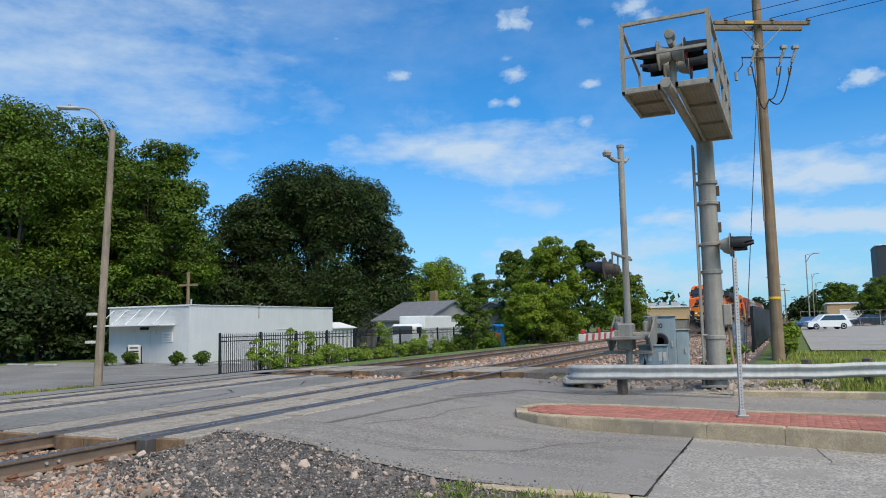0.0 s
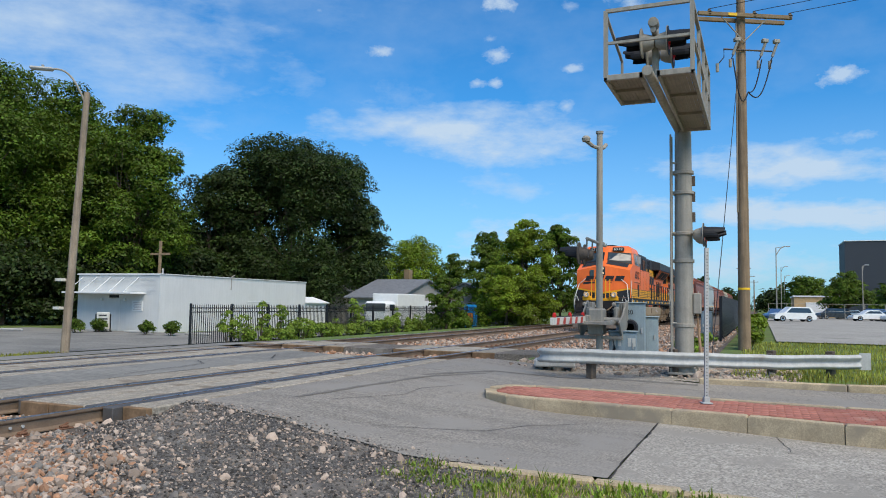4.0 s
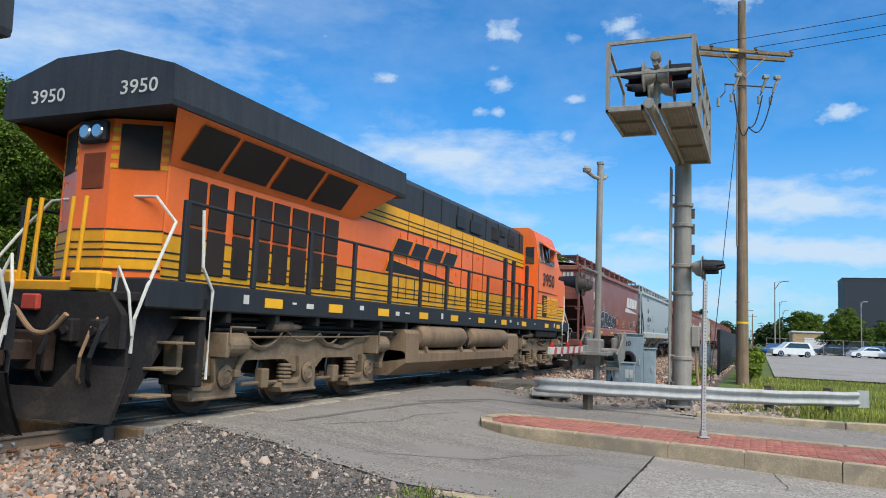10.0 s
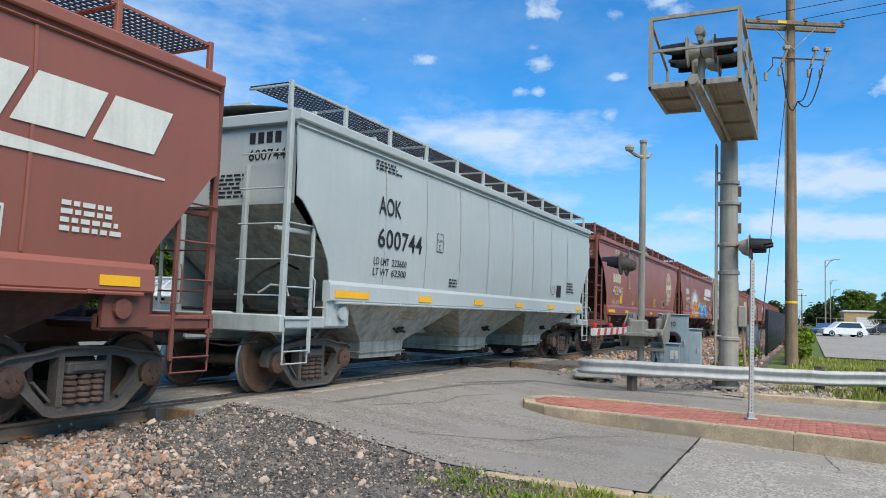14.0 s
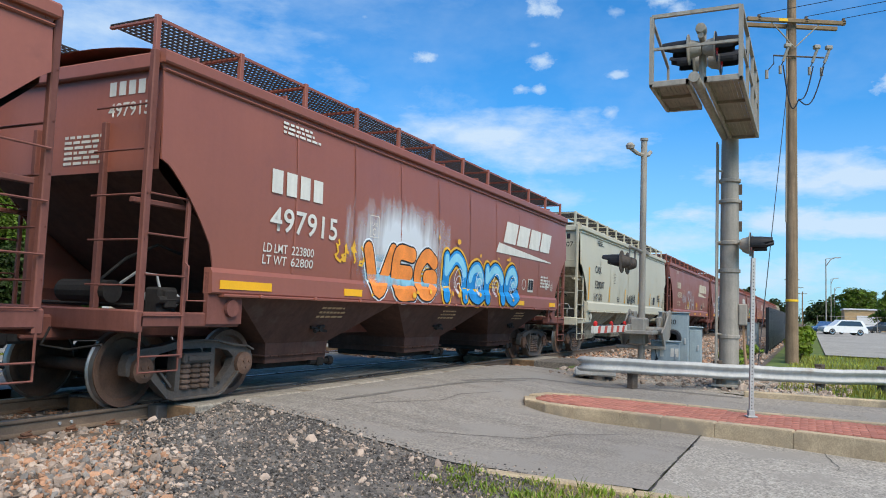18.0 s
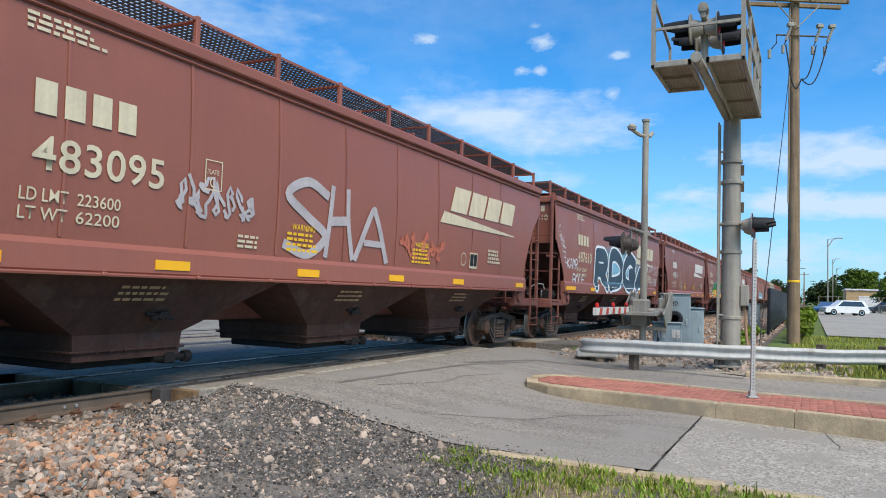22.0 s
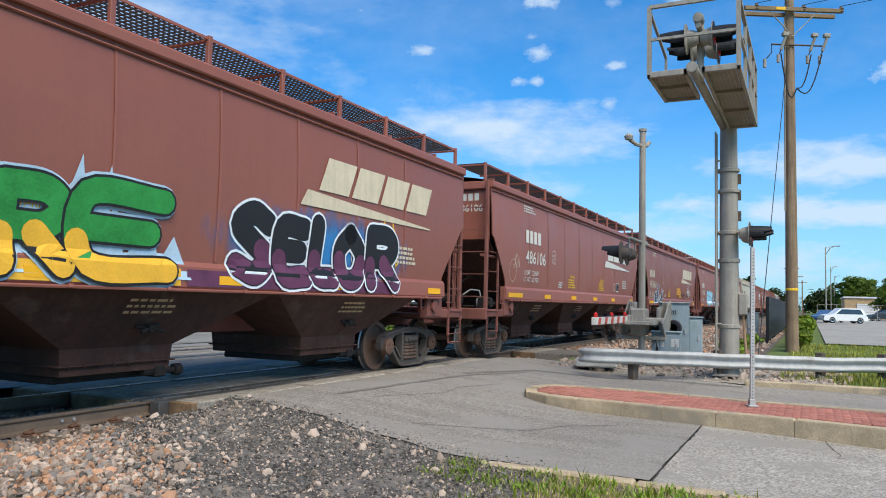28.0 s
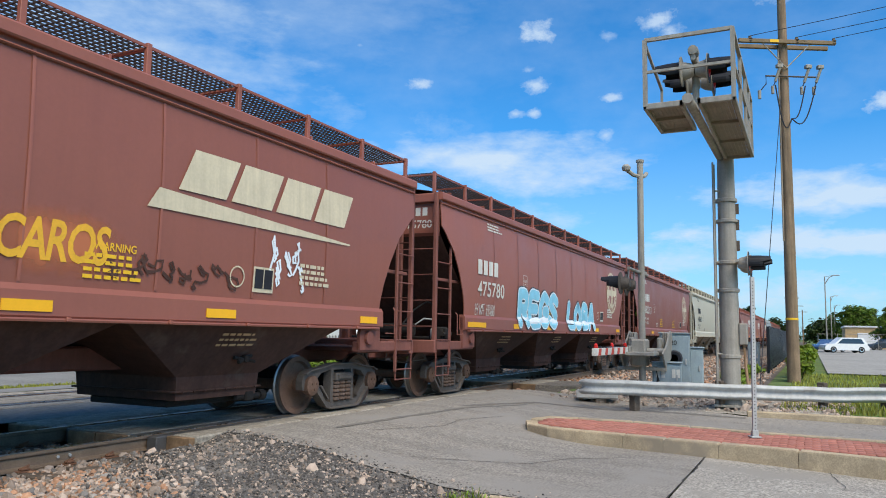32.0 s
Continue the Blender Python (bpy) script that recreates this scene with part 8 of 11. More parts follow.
    for y in (0.95, -0.35):
        plain_mark(wing, "end_number", fit_glyphs(number, 0.62, 0.19), M["decal_white"], Matrix.Translation((L - 1.14, y - 0.31 if y > 0 else y - 0.62, 4.16)) @ BACK, "pale number on the housing end")
    # handrails along the walkways
    for k in (-1, 1):
        x0 = 9.4 if k == wide_side else 5.9
        s = Shape()
        for x in span(x0, L - 1.6, 9 if k == wide_side else 11):
            s.box(x - 0.045, x + 0.045, k * 1.47 - 0.03, k * 1.47 + 0.03, 1.80, 2.84, 0.008)
        s.rod((x0, k * 1.47, 2.82), (L - 1.6, k * 1.47, 2.82), 0.025, 8)
        part("walkway_railing", s, B, lo, "black walkway railing")
    # end platforms, steps, rails, plow
    for end in (0, 1):
        T = None if end == 0 else Matrix.Translation((L, 0, 0)) @ Matrix.Rotation(math.pi, 4, "Z")
        s = Shape()
        s.box(0.78, 1.5, -1.42, 1.42, 1.50, 1.62, 0.02)
        s.prism([(-1.42, 0.95), (-1.42, 1.34), (-1.20, 1.60), (1.20, 1.60), (1.42, 1.34), (1.42, 0.95), (0.62, 0.95), (0.62, 1.14), (-0.62, 1.14), (-0.62, 0.95)], 0.72, 0.82, "X")
        for k in (-1, 1):
            s.prism([(0.95, 0.30), (1.15, 0.30), (2.05, 1.5), (2.05, 1.62), (0.85, 1.62), (0.85, 0.6)], k * 1.22, k * 1.18)
            s.box(1.98, 2.1, min(k * 0.85, k * 1.5), max(k * 0.85, k * 1.5), 0.45, 1.62, 0.02)
        pl = part("end_platform", s, M["pilot"], lo, "grimy black end platform and step well", at=T)
        part("pilot_plate", Shape().box(0.86, 0.93, -1.40, 1.40, 0.34, 0.95, 0.01), M["pilot"], pl)
        for k in (-1, 1):
            for i, z in enumerate((0.36, 0.68, 1.0, 1.32)):
                part("step", Shape().box(1.12 + i * 0.2, 1.50 + i * 0.18, min(k * 1.20, k * 1.54), max(k * 1.20, k * 1.54), z, z + 0.035, 0.008), M["truck_dust"] if end else M["galv_dull"], pl, "worn steel step")
        s = Shape()
        for k in (-1, 1):
            s.tube([(0.9, k * 1.42, 0.9), (0.86, k * 1.48, 1.3), (1.0, k * 1.5, 1.7), (1.55, k * 1.35, 2.55), (1.6, k * 0.95, 2.9), (1.58, k * 0.5, 2.92)], 0.022, 8)
            s.tube([(2.1, k * 1.54, 0.55), (2.12, k * 1.54, 1.7), (1.9, k * 1.54, 2.0), (1.86, k * 1.52, 2.75)], 0.022, 8)
            s.tube([(0.8, k * 1.2, 1.6), (0.74, k * 1.3, 1.9), (0.8, k * 1.42, 1.6), (0.86, k * 1.46, 1.1)], 0.018, 8)
        part("handrail", s, M["arm_white"], pl, "pale painted grab rails")
        s = Shape()
        for y in (-0.5, 0.5, -0.28, 0.28):
            s.rod((0.84, y, 1.6), (0.9, y, 2.8), 0.028, 8)
        s.box(0.80, 0.96, -0.95, 0.95, 1.60, 1.74, 0.02).box(0.74, 0.98, 0.5, 0.98, 1.62, 1.86, 0.03).box(0.74, 0.98, -0.98, -0.5, 1.62, 1.86, 0.03)
        part("platform_rail", s, Yw, pl, "yellow end railing and lamp brackets")
        for y in (-0.76, 0.76) if end == 0 else ():
            part("lamp_housing", Shape().box(0.70, 0.96, y - 0.15, y + 0.15, 1.80, 2.10, 0.03), Yw, pl, "yellow lamp housing")
            part("ditch_light", Shape().lathe([(0.0, -0.10), (0.075, -0.10), (0.095, -0.06), (0.095, 0.04), (0.0, 0.04)], "X", 18, (0.74, y, 1.95)), M["lamp_on"] if lamps else M["chrome"], pl, "round ditch light")
            part("lamp_rim", Shape().lathe([(0.085, -0.10), (0.105, -0.13), (0.135, -0.13), (0.145, -0.08), (0.145, 0.03), (0.10, 0.03)], "X", 20, (0.74, y, 1.95)), M["galv"], pl, "bright metal lamp rim")
        s = Shape()
        s.box(0.25, 1.0, -0.10, 0.10, 0.74, 1.0, 0.03).box(-0.05, 0.28, -0.18, 0.14, 0.66, 1.06, 0.05).box(0.66, 0.8, -0.35, 0.35, 0.62, 1.12, 0.03)
        part("coupler", s, M["coupler"], pl, "rusty knuckle coupler")
        s = Shape()
        rows = [(-0.7, 1.36), (-0.6, 1.20), (-0.42, 1.08), (-0.2, 1.10), (-0.02, 1.26), (0.12, 1.40), (0.22, 1.42), (0.4, 1.34), (0.56, 1.26), (0.7, 1.27)]
        ys = span(-0.7, 0.7, 26)
        zs = np.interp(ys, [q[0] for q in rows], [q[1] for q in rows])
        zs = np.convolve(np.pad(zs, 2, mode="edge"), [0.1, 0.2, 0.4, 0.2, 0.1], mode="valid")
        s.tube([(0.60 - 0.06 * math.cos(y * 2.0), y, float(z)) for y, z in zip(ys, zs)], 0.034, 8)
        part("cable_loop", s, M["hose"], pl, "tan jumper cable")
        if not end:
            for y in (-0.98, -0.90, -0.82, -0.74, 0.66, 0.74, 0.82, 0.90):
                part("air_hose", Shape().tube([(0.72, y, 1.06), (0.62, y, 1.0), (0.56, y * 0.98, 0.82), (0.53, y * 0.95 + 0.02, 0.60), (0.52, y * 0.9, 0.44)], 0.017, 7), M["black"], pl)
            for y in (-0.86, 0.78):
                part("hose_rack", Shape().box(0.66, 0.73, y - 0.20, y + 0.20, 1.00, 1.12, 0.01), M["black_iron"], pl, "black rack of hose cocks")
                part("rack_label", Shape().box(0.712, 0.719, y - 0.17, y + 0.17, 1.14, 1.158), M["arm_white"], pl, "pale label strip")
            for y in (-0.80, 0.82):
                part("receptacle", Shape().box(0.62, 0.72, y - 0.11, y + 0.11, 1.30, 1.46, 0.02).lathe([(0.0, -0.14), (0.08, -0.13), (0.10, -0.08), (0.10, -0.03), (0.0, 0.0)], "X", 16, (0.66, y + 0.02, 1.43)), M["galv_dull"], pl, "dusty cable receptacle")
            part("notice_plate", Shape().box(0.712, 0.719, 0.16, 0.29, 1.26, 1.38), M["arm_white"], pl, "small pale notice plate")
            for k in (-1, 1):
                part("uncoupling_lever", Shape().tube([(0.60, k * 0.30, 1.00), (0.54, k * 0.40, 0.97), (0.52, k * 0.95, 1.02), (0.56, k * 1.30, 1.04), (0.62, k * 1.36, 1.16)], 0.02, 8).box(0.50, 0.74, min(k * 0.45, k * 1.0), max(k * 0.45, k * 1.0), 0.955, 0.975), M["black_iron"], pl, "black uncoupling lever")
                part("draft_cheek", Shape().box(0.58, 0.90, min(k * 0.44, k * 0.52), max(k * 0.44, k * 0.52), 0.46, 1.14, 0.02), M["pilot"], pl)
            part("knuckle", soft_mesh(Shape().lathe([(0.0, 0.66), (0.13, 0.66), (0.16, 0.72), (0.16, 1.02), (0.13, 1.07), (0.0, 1.07)], "Z", 16, (0.06, -0.16, 0)), "knuckle", M["coupler"], 40), None, pl, "rusty coupler knuckle")
        if end:
            for y, r in ((-1.2, 0.03), (-1.05, 0.022), (-0.4, 0.03), (0.35, 0.03), (1.1, 0.025)):
                part("air_hose", Shape().tube([(0.74, y, 1.3), (0.58, y - 0.06, 1.15), (0.50, y - 0.02, 0.85), (0.60, y + 0.1, 0.6), (0.70, y + 0.16, 0.5)], r, 7), M["hose"] if y == -1.05 else M["black"], pl, "hanging rubber hose")
            for y in (-1.15, -0.7, 0.75, 1.15):
                part("bracket", Shape().box(0.60, 0.76, y - 0.09, y + 0.09, 1.0, 1.28, 0.02).rod((0.56, y, 1.14), (0.64, y, 1.14), 0.05, 10), M["pilot"], pl, "grimy receptacle")
        s = Shape().box(0.64, 0.72, -0.12, 0.16, 1.36, 1.56, 0.02)
        part("tail_marker", s, M["red"], pl, "red cover plate")
        s = Shape()
        bx = lambda y, z: 0.62 + 0.22 * abs(y) / 1.5 - 0.26 * max(0.0, 1 - (z - 0.1) / 0.85) ** 1.6 - (0.5 * max(0.0, z - 0.80))
        cols = []
        for y in span(-1.5, 1.5, 16):
            zt = (0.74 if end else 0.93) if abs(y) > 0.58 else 0.46
            cols.append([(bx(y, z), y, z) for z in span(0.11, zt, 6)])
        s.sheet(cols)
        s.sheet([[(x + 0.04, y, z) for x, y, z in c] for c in cols])
        s.sheet([[c[-1] for c in cols], [(c[-1][0] + 0.04, c[-1][1], c[-1][2]) for c in cols]])
        part("plow", s, M["pilot"] if end else M["plow"], pl, "grimy pilot plate" if end else "scuffed steel snow plow")
    # tank
    s = Shape()
    if lamps:
        s.prism([(-1.46, 1.30), (-1.50, 1.26), (-1.50, 0.80), (-1.40, 0.50), (-1.12, 0.31), (1.12, 0.31), (1.40, 0.50), (1.50, 0.80), (1.50, 1.26), (1.46, 1.30)], 8.0, 15.4, "X")
        tank = part("fuel_tank", s, M["tank_tan"], lo, "dusty tan fuel tank")
        t = Shape()
        for x in (9.2, 10.1, 14.6):
            t.lathe([(0.0, -1.56), (0.06, -1.56), (0.07, -1.53), (0.05, -1.50)], "Y", 12, (x, 0, 1.36))
        part("filler_cap", t, M["red"], tank, "red filler caps")
        part("sight_gauge", Shape().box(10.42, 10.50, -1.515, -1.50, 0.88, 1.22, 0.01), M["rust"], tank, "narrow brown sight gauge")
        for x in (9.2, 10.1, 11.2, 14.6):
            part("filler_neck", Shape().rod((x, -1.50, 1.34), (x + 0.02, -1.16, 1.42), 0.085, 12), M["tank_brown"], tank)
        for x, w in ((10.9, 0.5), (11.1, 0.3), (13.9, 0.2)):
            part("tank_bracket", Shape().prism([(-1.46, 1.30), (-1.10, 1.30), (-1.10, 1.44), (-1.2, 1.44)], x, x + 0.03, "X").box(x, x + w, -1.40, -1.20, 1.30, 1.35, 0.01), M["tank_brown"], tank)
        for x, z, w, h in ((12.6, 1.06, 0.55, 0.09), (13.3, 0.98, 0.62, 0.045), (12.75, 1.25, 0.3, 0.03)):
            part("paint_scuff", Shape().add([(x, -1.504, z), (x + w * 0.3, -1.504, z - h), (x + w * 0.8, -1.504, z - h * 0.8), (x + w, -1.504, z - h * 0.1), (x + w * 0.75, -1.504, z + h * 0.5), (x + w * 0.25, -1.504, z + h)], [tuple(range(6))]), M["g_grey"], tank, "pale paint scuff")
        t = Shape()
        for x in (8.02, 15.3):
            t.box(x, x + 0.06, -1.508, 1.508, 0.80, 1.27, 0.01)
        part("tank_trim", t, M["tank_tan"], tank)
    else:
        s.prism([(-1.48, 1.30), (-1.50, 0.80), (-1.10, 0.34), (1.12, 0.34), (1.54, 0.62), (1.54, 0.80), (1.46, 0.86), (1.02, 0.88), (1.0, 1.30)], 8.0, 15.4, "X")
        tank = part("fuel_tank", s, M["tank_brown"], lo, "dusty brown fuel tank")
        part("filler_block", Shape().prism([(0.9, 0.6), (1.535, 0.7), (1.535, 1.22), (1.48, 1.30), (0.9, 1.30)], 7.6, 8.55, "X"), M["tank_brown"], tank, "raised end of the tank")
        part("filler_block", Shape().prism([(0.9, 0.6), (1.535, 0.7), (1.535, 1.22), (1.48, 1.30), (0.9, 1.30)], 14.75, 15.4, "X"), M["tank_brown"], tank, "raised end of the tank")
        part("pipe_knot", Shape().tube([(11.68, 1.3, 1.35), (11.7, 1.45, 1.2), (11.8, 1.45, 0.95)], 0.03).tube([(11.85, 1.3, 1.35), (11.8, 1.5, 1.1), (11.7, 1.48, 0.9)], 0.025).box(11.62, 11.88, 1.3, 1.5, 1.02, 1.18, 0.03), M["pilot"], tank, "grimy pipes between the reservoirs")
        for x in (8.9, 11.3, 12.2, 14.3):
            part("saddle", Shape().prism([(1.2, 0.84), (1.56, 0.84), (1.50, 0.98), (1.26, 0.98)], x - 0.05, x + 0.05, "X"), M["tank_brown"], tank)
        for x0, x1 in ((8.65, 11.55), (11.95, 14.65)):
            t = Shape().lathe([(0.02, x0), (0.2, x0 + 0.04), (0.25, x0 + 0.14), (0.25, x1 - 0.14), (0.2, x1 - 0.04), (0.02, x1)], "X", 20, (0, 1.36, 1.16))
            part("air_reservoir", soft_mesh(t, "air_reservoir", M["tank_brown"]), None, tank, "dusty brown air reservoir")
    loco_truck(lo, 4.85, wheels, True)
    loco_truck(lo, L - 4.85, wheels, True)
    return lo, wheels


a, w = locomotive("6312", "orange freight locomotive with yellow and black stripes leading the train", -1, True, 23.1, 15.0, ((16.9, 18.5), (18.72, 20.1), (20.22, 21.2)), ((17.25, 17.5, 2.2, 3.2), (17.65, 17.87, 2.1, 3.05), (18.15, 18.45, 2.1, 3.2), (18.58, 18.78, 2.1, 3.05), (19.22, 19.45, 2.2, 3.2)))
CARS.append((a, 79.9, 0))
WHEELS.extend(w)
a, w = locomotive("3950", "orange freight locomotive coupled backwards behind the leader", -1, False, 23.55, 15.67, ((17.5, 18.52), (18.64, 19.7), (19.82, 20.84), (20.94, 21.7)), tuple((a, b, z0, z1) for a, b in ((17.42, 17.86), (17.95, 18.36), (18.45, 18.9), (19.0, 19.42), (19.5, 19.93), (20.02, 20.42), (20.6, 20.98), (21.06, 21.4)) for z0, z1 in ((1.95, 2.58), (2.62, 3.26))))
CARS.append((a, 126.45, 180))
WHEELS.extend((o, p, -r) for o, p, r in w)


# ---------------------------------------------------------------- signals and poles by the road
def post_box(s, a, b, w):
    """A square bar from a to b."""
    a, b = Vector(a), Vector(b)
    d = b - a
    m = Matrix.Translation(a) @ d.to_track_quat("Z", "Y").to_matrix().to_4x4()
    return s.box(-w / 2, w / 2, -w / 2, w / 2, 0, d.length, 0.0, m)


def flasher(owner, at, shell="galv_dull"):
    """A round crossing lamp that faces +y of its own space."""
    base = part("lamp_back", shared("lamp_back_" + shell, lambda: soft_mesh(Shape().lathe([(0.0, -0.20), (0.09, -0.20), (0.13, -0.14), (0.16, -0.02), (0.26, 0.0), (0.26, 0.015), (0.0, 0.02)], "Y", 24), "lamp_back", M[shell])), None, owner, "weathered lamp back", at=at)
    def hood():
        s = Shape()
        rows = []
        for k in range(15):
            a = radians(-25 + 230 * k / 14)
            c, q = math.cos(a), math.sin(a)
            rows.append([(c * 0.17, 0.02, q * 0.17), (c * 0.165, 0.24, q * 0.165), (c * 0.15, 0.44 if q > 0.2 else 0.30, q * 0.15)])
        s.sheet(rows)
        s.sheet([[(x * 0.95, y, z * 0.95) for x, y, z in r] for r in rows])
        s.lathe([(0.17, 0.018), (0.25, 0.018), (0.25, 0.024), (0.17, 0.024)], "Y", 24)
        return s.mesh("lamp_hood", M["black"])
    part("lamp_hood", shared("lamp_hood", hood), None, base, "long black lamp hood")
    part("lens", shared("lens", lambda: Shape().lathe([(0.0, 0.03), (0.08, 0.045), (0.15, 0.026), (0.15, 0.02)], "Y", 20).mesh("lens", M["lens_red"])), None, base, "red lens, unlit")


def cantilever():
    c = thing("cantilever_signal", "grey steel cantilever crossing signal with maintenance cage", "railway signal", pose(17.2, 1.55, -0.12))
    G = M["galv_dull"]
    s = Shape().lathe([(0.205, 0.0), (0.20, 1.5), (0.185, 4.0), (0.175, 5.35), (0.0, 5.36)], "Z", 24)
    mast = part("mast", soft_mesh(s, "mast", G), None, c, "thick tapered grey mast")
    s = Shape().box(-0.32, 0.32, -0.32, 0.32, 0.0, 0.05, 0.01)
    for x in (-0.25, 0.25):
        for y in (-0.25, 0.25):
            s.rod((x, y, -0.1), (x, y, 0.14), 0.03, 8)
    part("base_plate", s, G, mast)
    for z in (1.05, 2.45, 3.05, 3.95, 4.4):
        part("band", Shape().lathe([(0.215, z - 0.04), (0.225, z - 0.03), (0.225, z + 0.03), (0.21, z + 0.04)], "Z", 24), G, mast)
    part("sticker", Shape().box(0.02, 0.20, -0.185, -0.17, 2.05, 2.25, 0.0), M["car_blue"], mast, "small blue plate on the mast")
    # ladder
    s = Shape()
    for x in (-0.36, -0.12):
        s.rod((x, 0.23, 0.3), (x, 0.23, 5.2), 0.02, 8)
    lad = part("ladder", s, G, c, "narrow grey ladder")
    rung = Shape().rod((-0.36, 0.23, 0), (-0.12, 0.23, 0), 0.012, 6).mesh("rung", G)
    for i in range(15):
        part("rung", rung, None, lad, at=pose(0, 0, 0.5 + i * 0.31))
    for z in (1.1, 3.05, 4.6):
        part("ladder_bracket", Shape().rod((-0.24, 0.23, z), (-0.1, 0.12, z), 0.02, 6), G, lad)
    # arm
    s = Shape().rod((0.1, 0.1, 5.36), (-4.62, 0.14, 5.35), 0.08, 18)
    s.smooth = True
    arm = part("arm", s, G, c, "round steel cantilever arm")
    part("arm_cap", Shape().lathe([(0.0, -4.66), (0.088, -4.66), (0.088, -4.60), (0.0, -4.60)], "X", 20, (0, 0.14, 5.35)), G, arm)
    # gratings: thin bars in a frame
    def grating(name, x0, x1, y0, y1):
        s = Shape()
        for a, b in (((x0, y0), (x1, y0)), ((x0, y1), (x1, y1)), ((x0, y0), (x0, y1)), ((x1, y0), (x1, y1))):
            s.box(min(a[0], b[0]) - 0.03, max(a[0], b[0]) + 0.03, min(a[1], b[1]) - 0.03, max(a[1], b[1]) + 0.03, 5.29, 5.39, 0.008)
        f = part("platform_frame", s, G, c, "steel frame of the cage floor")
        n = int((y1 - y0) / 0.065)
        bars = Shape()
        for i in range(n):
            y = y0 + (y1 - y0) * (i + 0.5) / n
            bars.box(x0, x1, y - 0.030, y + 0.030, 5.355, 5.38)
        for x in span(x0, x1, max(2, int((x1 - x0) / 1.1)))[1:-1]:
            bars.box(x - 0.035, x + 0.035, y0, y1, 5.30, 5.36)
        part(name, bars, M["grate"], f, "ribbed grey floor grating")
    grating("grating", -4.45, -2.8, 0.27, 0.86)
    grating("grating", -4.45, -0.15, -0.56, -0.02)
    # cage
    def bar(a, b, w=0.055, name="cage_bar"):
        part(name, post_box(Shape(), a, b, w), G, c)
    zt, zm, zf = 6.52, 5.95, 5.34
    for y in (0.86, -0.56):
        bar((-4.45, y, zf), (-4.45, y, zt), 0.07, "cage_post")
    bar((-4.45, 0.86, zt), (-4.45, -0.56, zt), 0.06)
    bar((-4.45, 0.86, zm), (-4.45, -0.56, zm), 0.045)
    for x in (-3.05, -1.85, -0.95, -0.18):
        bar((x, -0.56, zf), (x, -0.56, zt), 0.06, "cage_post")
    bar((-4.45, -0.56, zt), (-0.15, -0.56, zt), 0.06)
    bar((-4.45, -0.56, zm), (-0.15, -0.56, zm), 0.045)
    bar((-4.45, 0.86, zt - 0.05), (-2.8, 0.86, zm + 0.2), 0.045)
    bar((-2.8, 0.86, zf), (-2.8, 0.86, zm + 0.2), 0.045, "cage_post")
    # lamp mast with two pairs of lamps back to back
    s = Shape().rod((-3.9, 0.10, 5.3), (-3.9, 0.10, 6.33), 0.06, 12).rod((-4.2, 0.10, 6.2), (-3.1, 0.10, 6.2), 0.05, 12)
    stem = part("lamp_stem", s, G, c)
    part("lamp_stem_cap", Shape().lathe([(0.0, -4.22), (0.08, -4.22), (0.09, -4.16), (0.085, -4.0), (0.0, -4.0)], "X", 18, (0, 0.10, 6.33)), G, stem)
    for x, z in ((-4.05, 6.02), (-3.30, 6.02)):
        flasher(c, pose(x, 0.30, z))
        flasher(c, pose(x, -0.12, z, 0, 0, 180))
    # lower lamps on the mast
    s = Shape().rod((-0.5, -0.22, 3.05), (0.5, -0.22, 3.05), 0.035, 10).rod((0, 0, 3.05), (0, -0.3, 3.05), 0.04, 10)
    part("lamp_arm", s, G, c)
    for x in (-0.25, 0.45):
        flasher(c, pose(x, -0.42, 3.0, 0, 0, 180))
    s = Shape().box(-0.1, 0.1, -0.36, -0.19, 1.30, 1.75, 0.02)
    part("junction_box", s, M["galv_dull"], c, "small grey junction box")
    s = Shape().tube([(0, -0.28, 1.3), (0.02, -0.3, 0.9), (-0.05, -0.34, 0.5), (-0.1, -0.45, 0.1)], 0.03, 8)
    part("conduit", s, M["hose"], c, "bent brown conduit")
    for i, z in enumerate((3.3, 3.75, 4.1)):
        part("tag_sign", Shape().box(-0.02, 0.02, -0.25, -0.17, z, z + 0.22, 0.0), M["tie"], c, "thin dark tag")


cantilever()


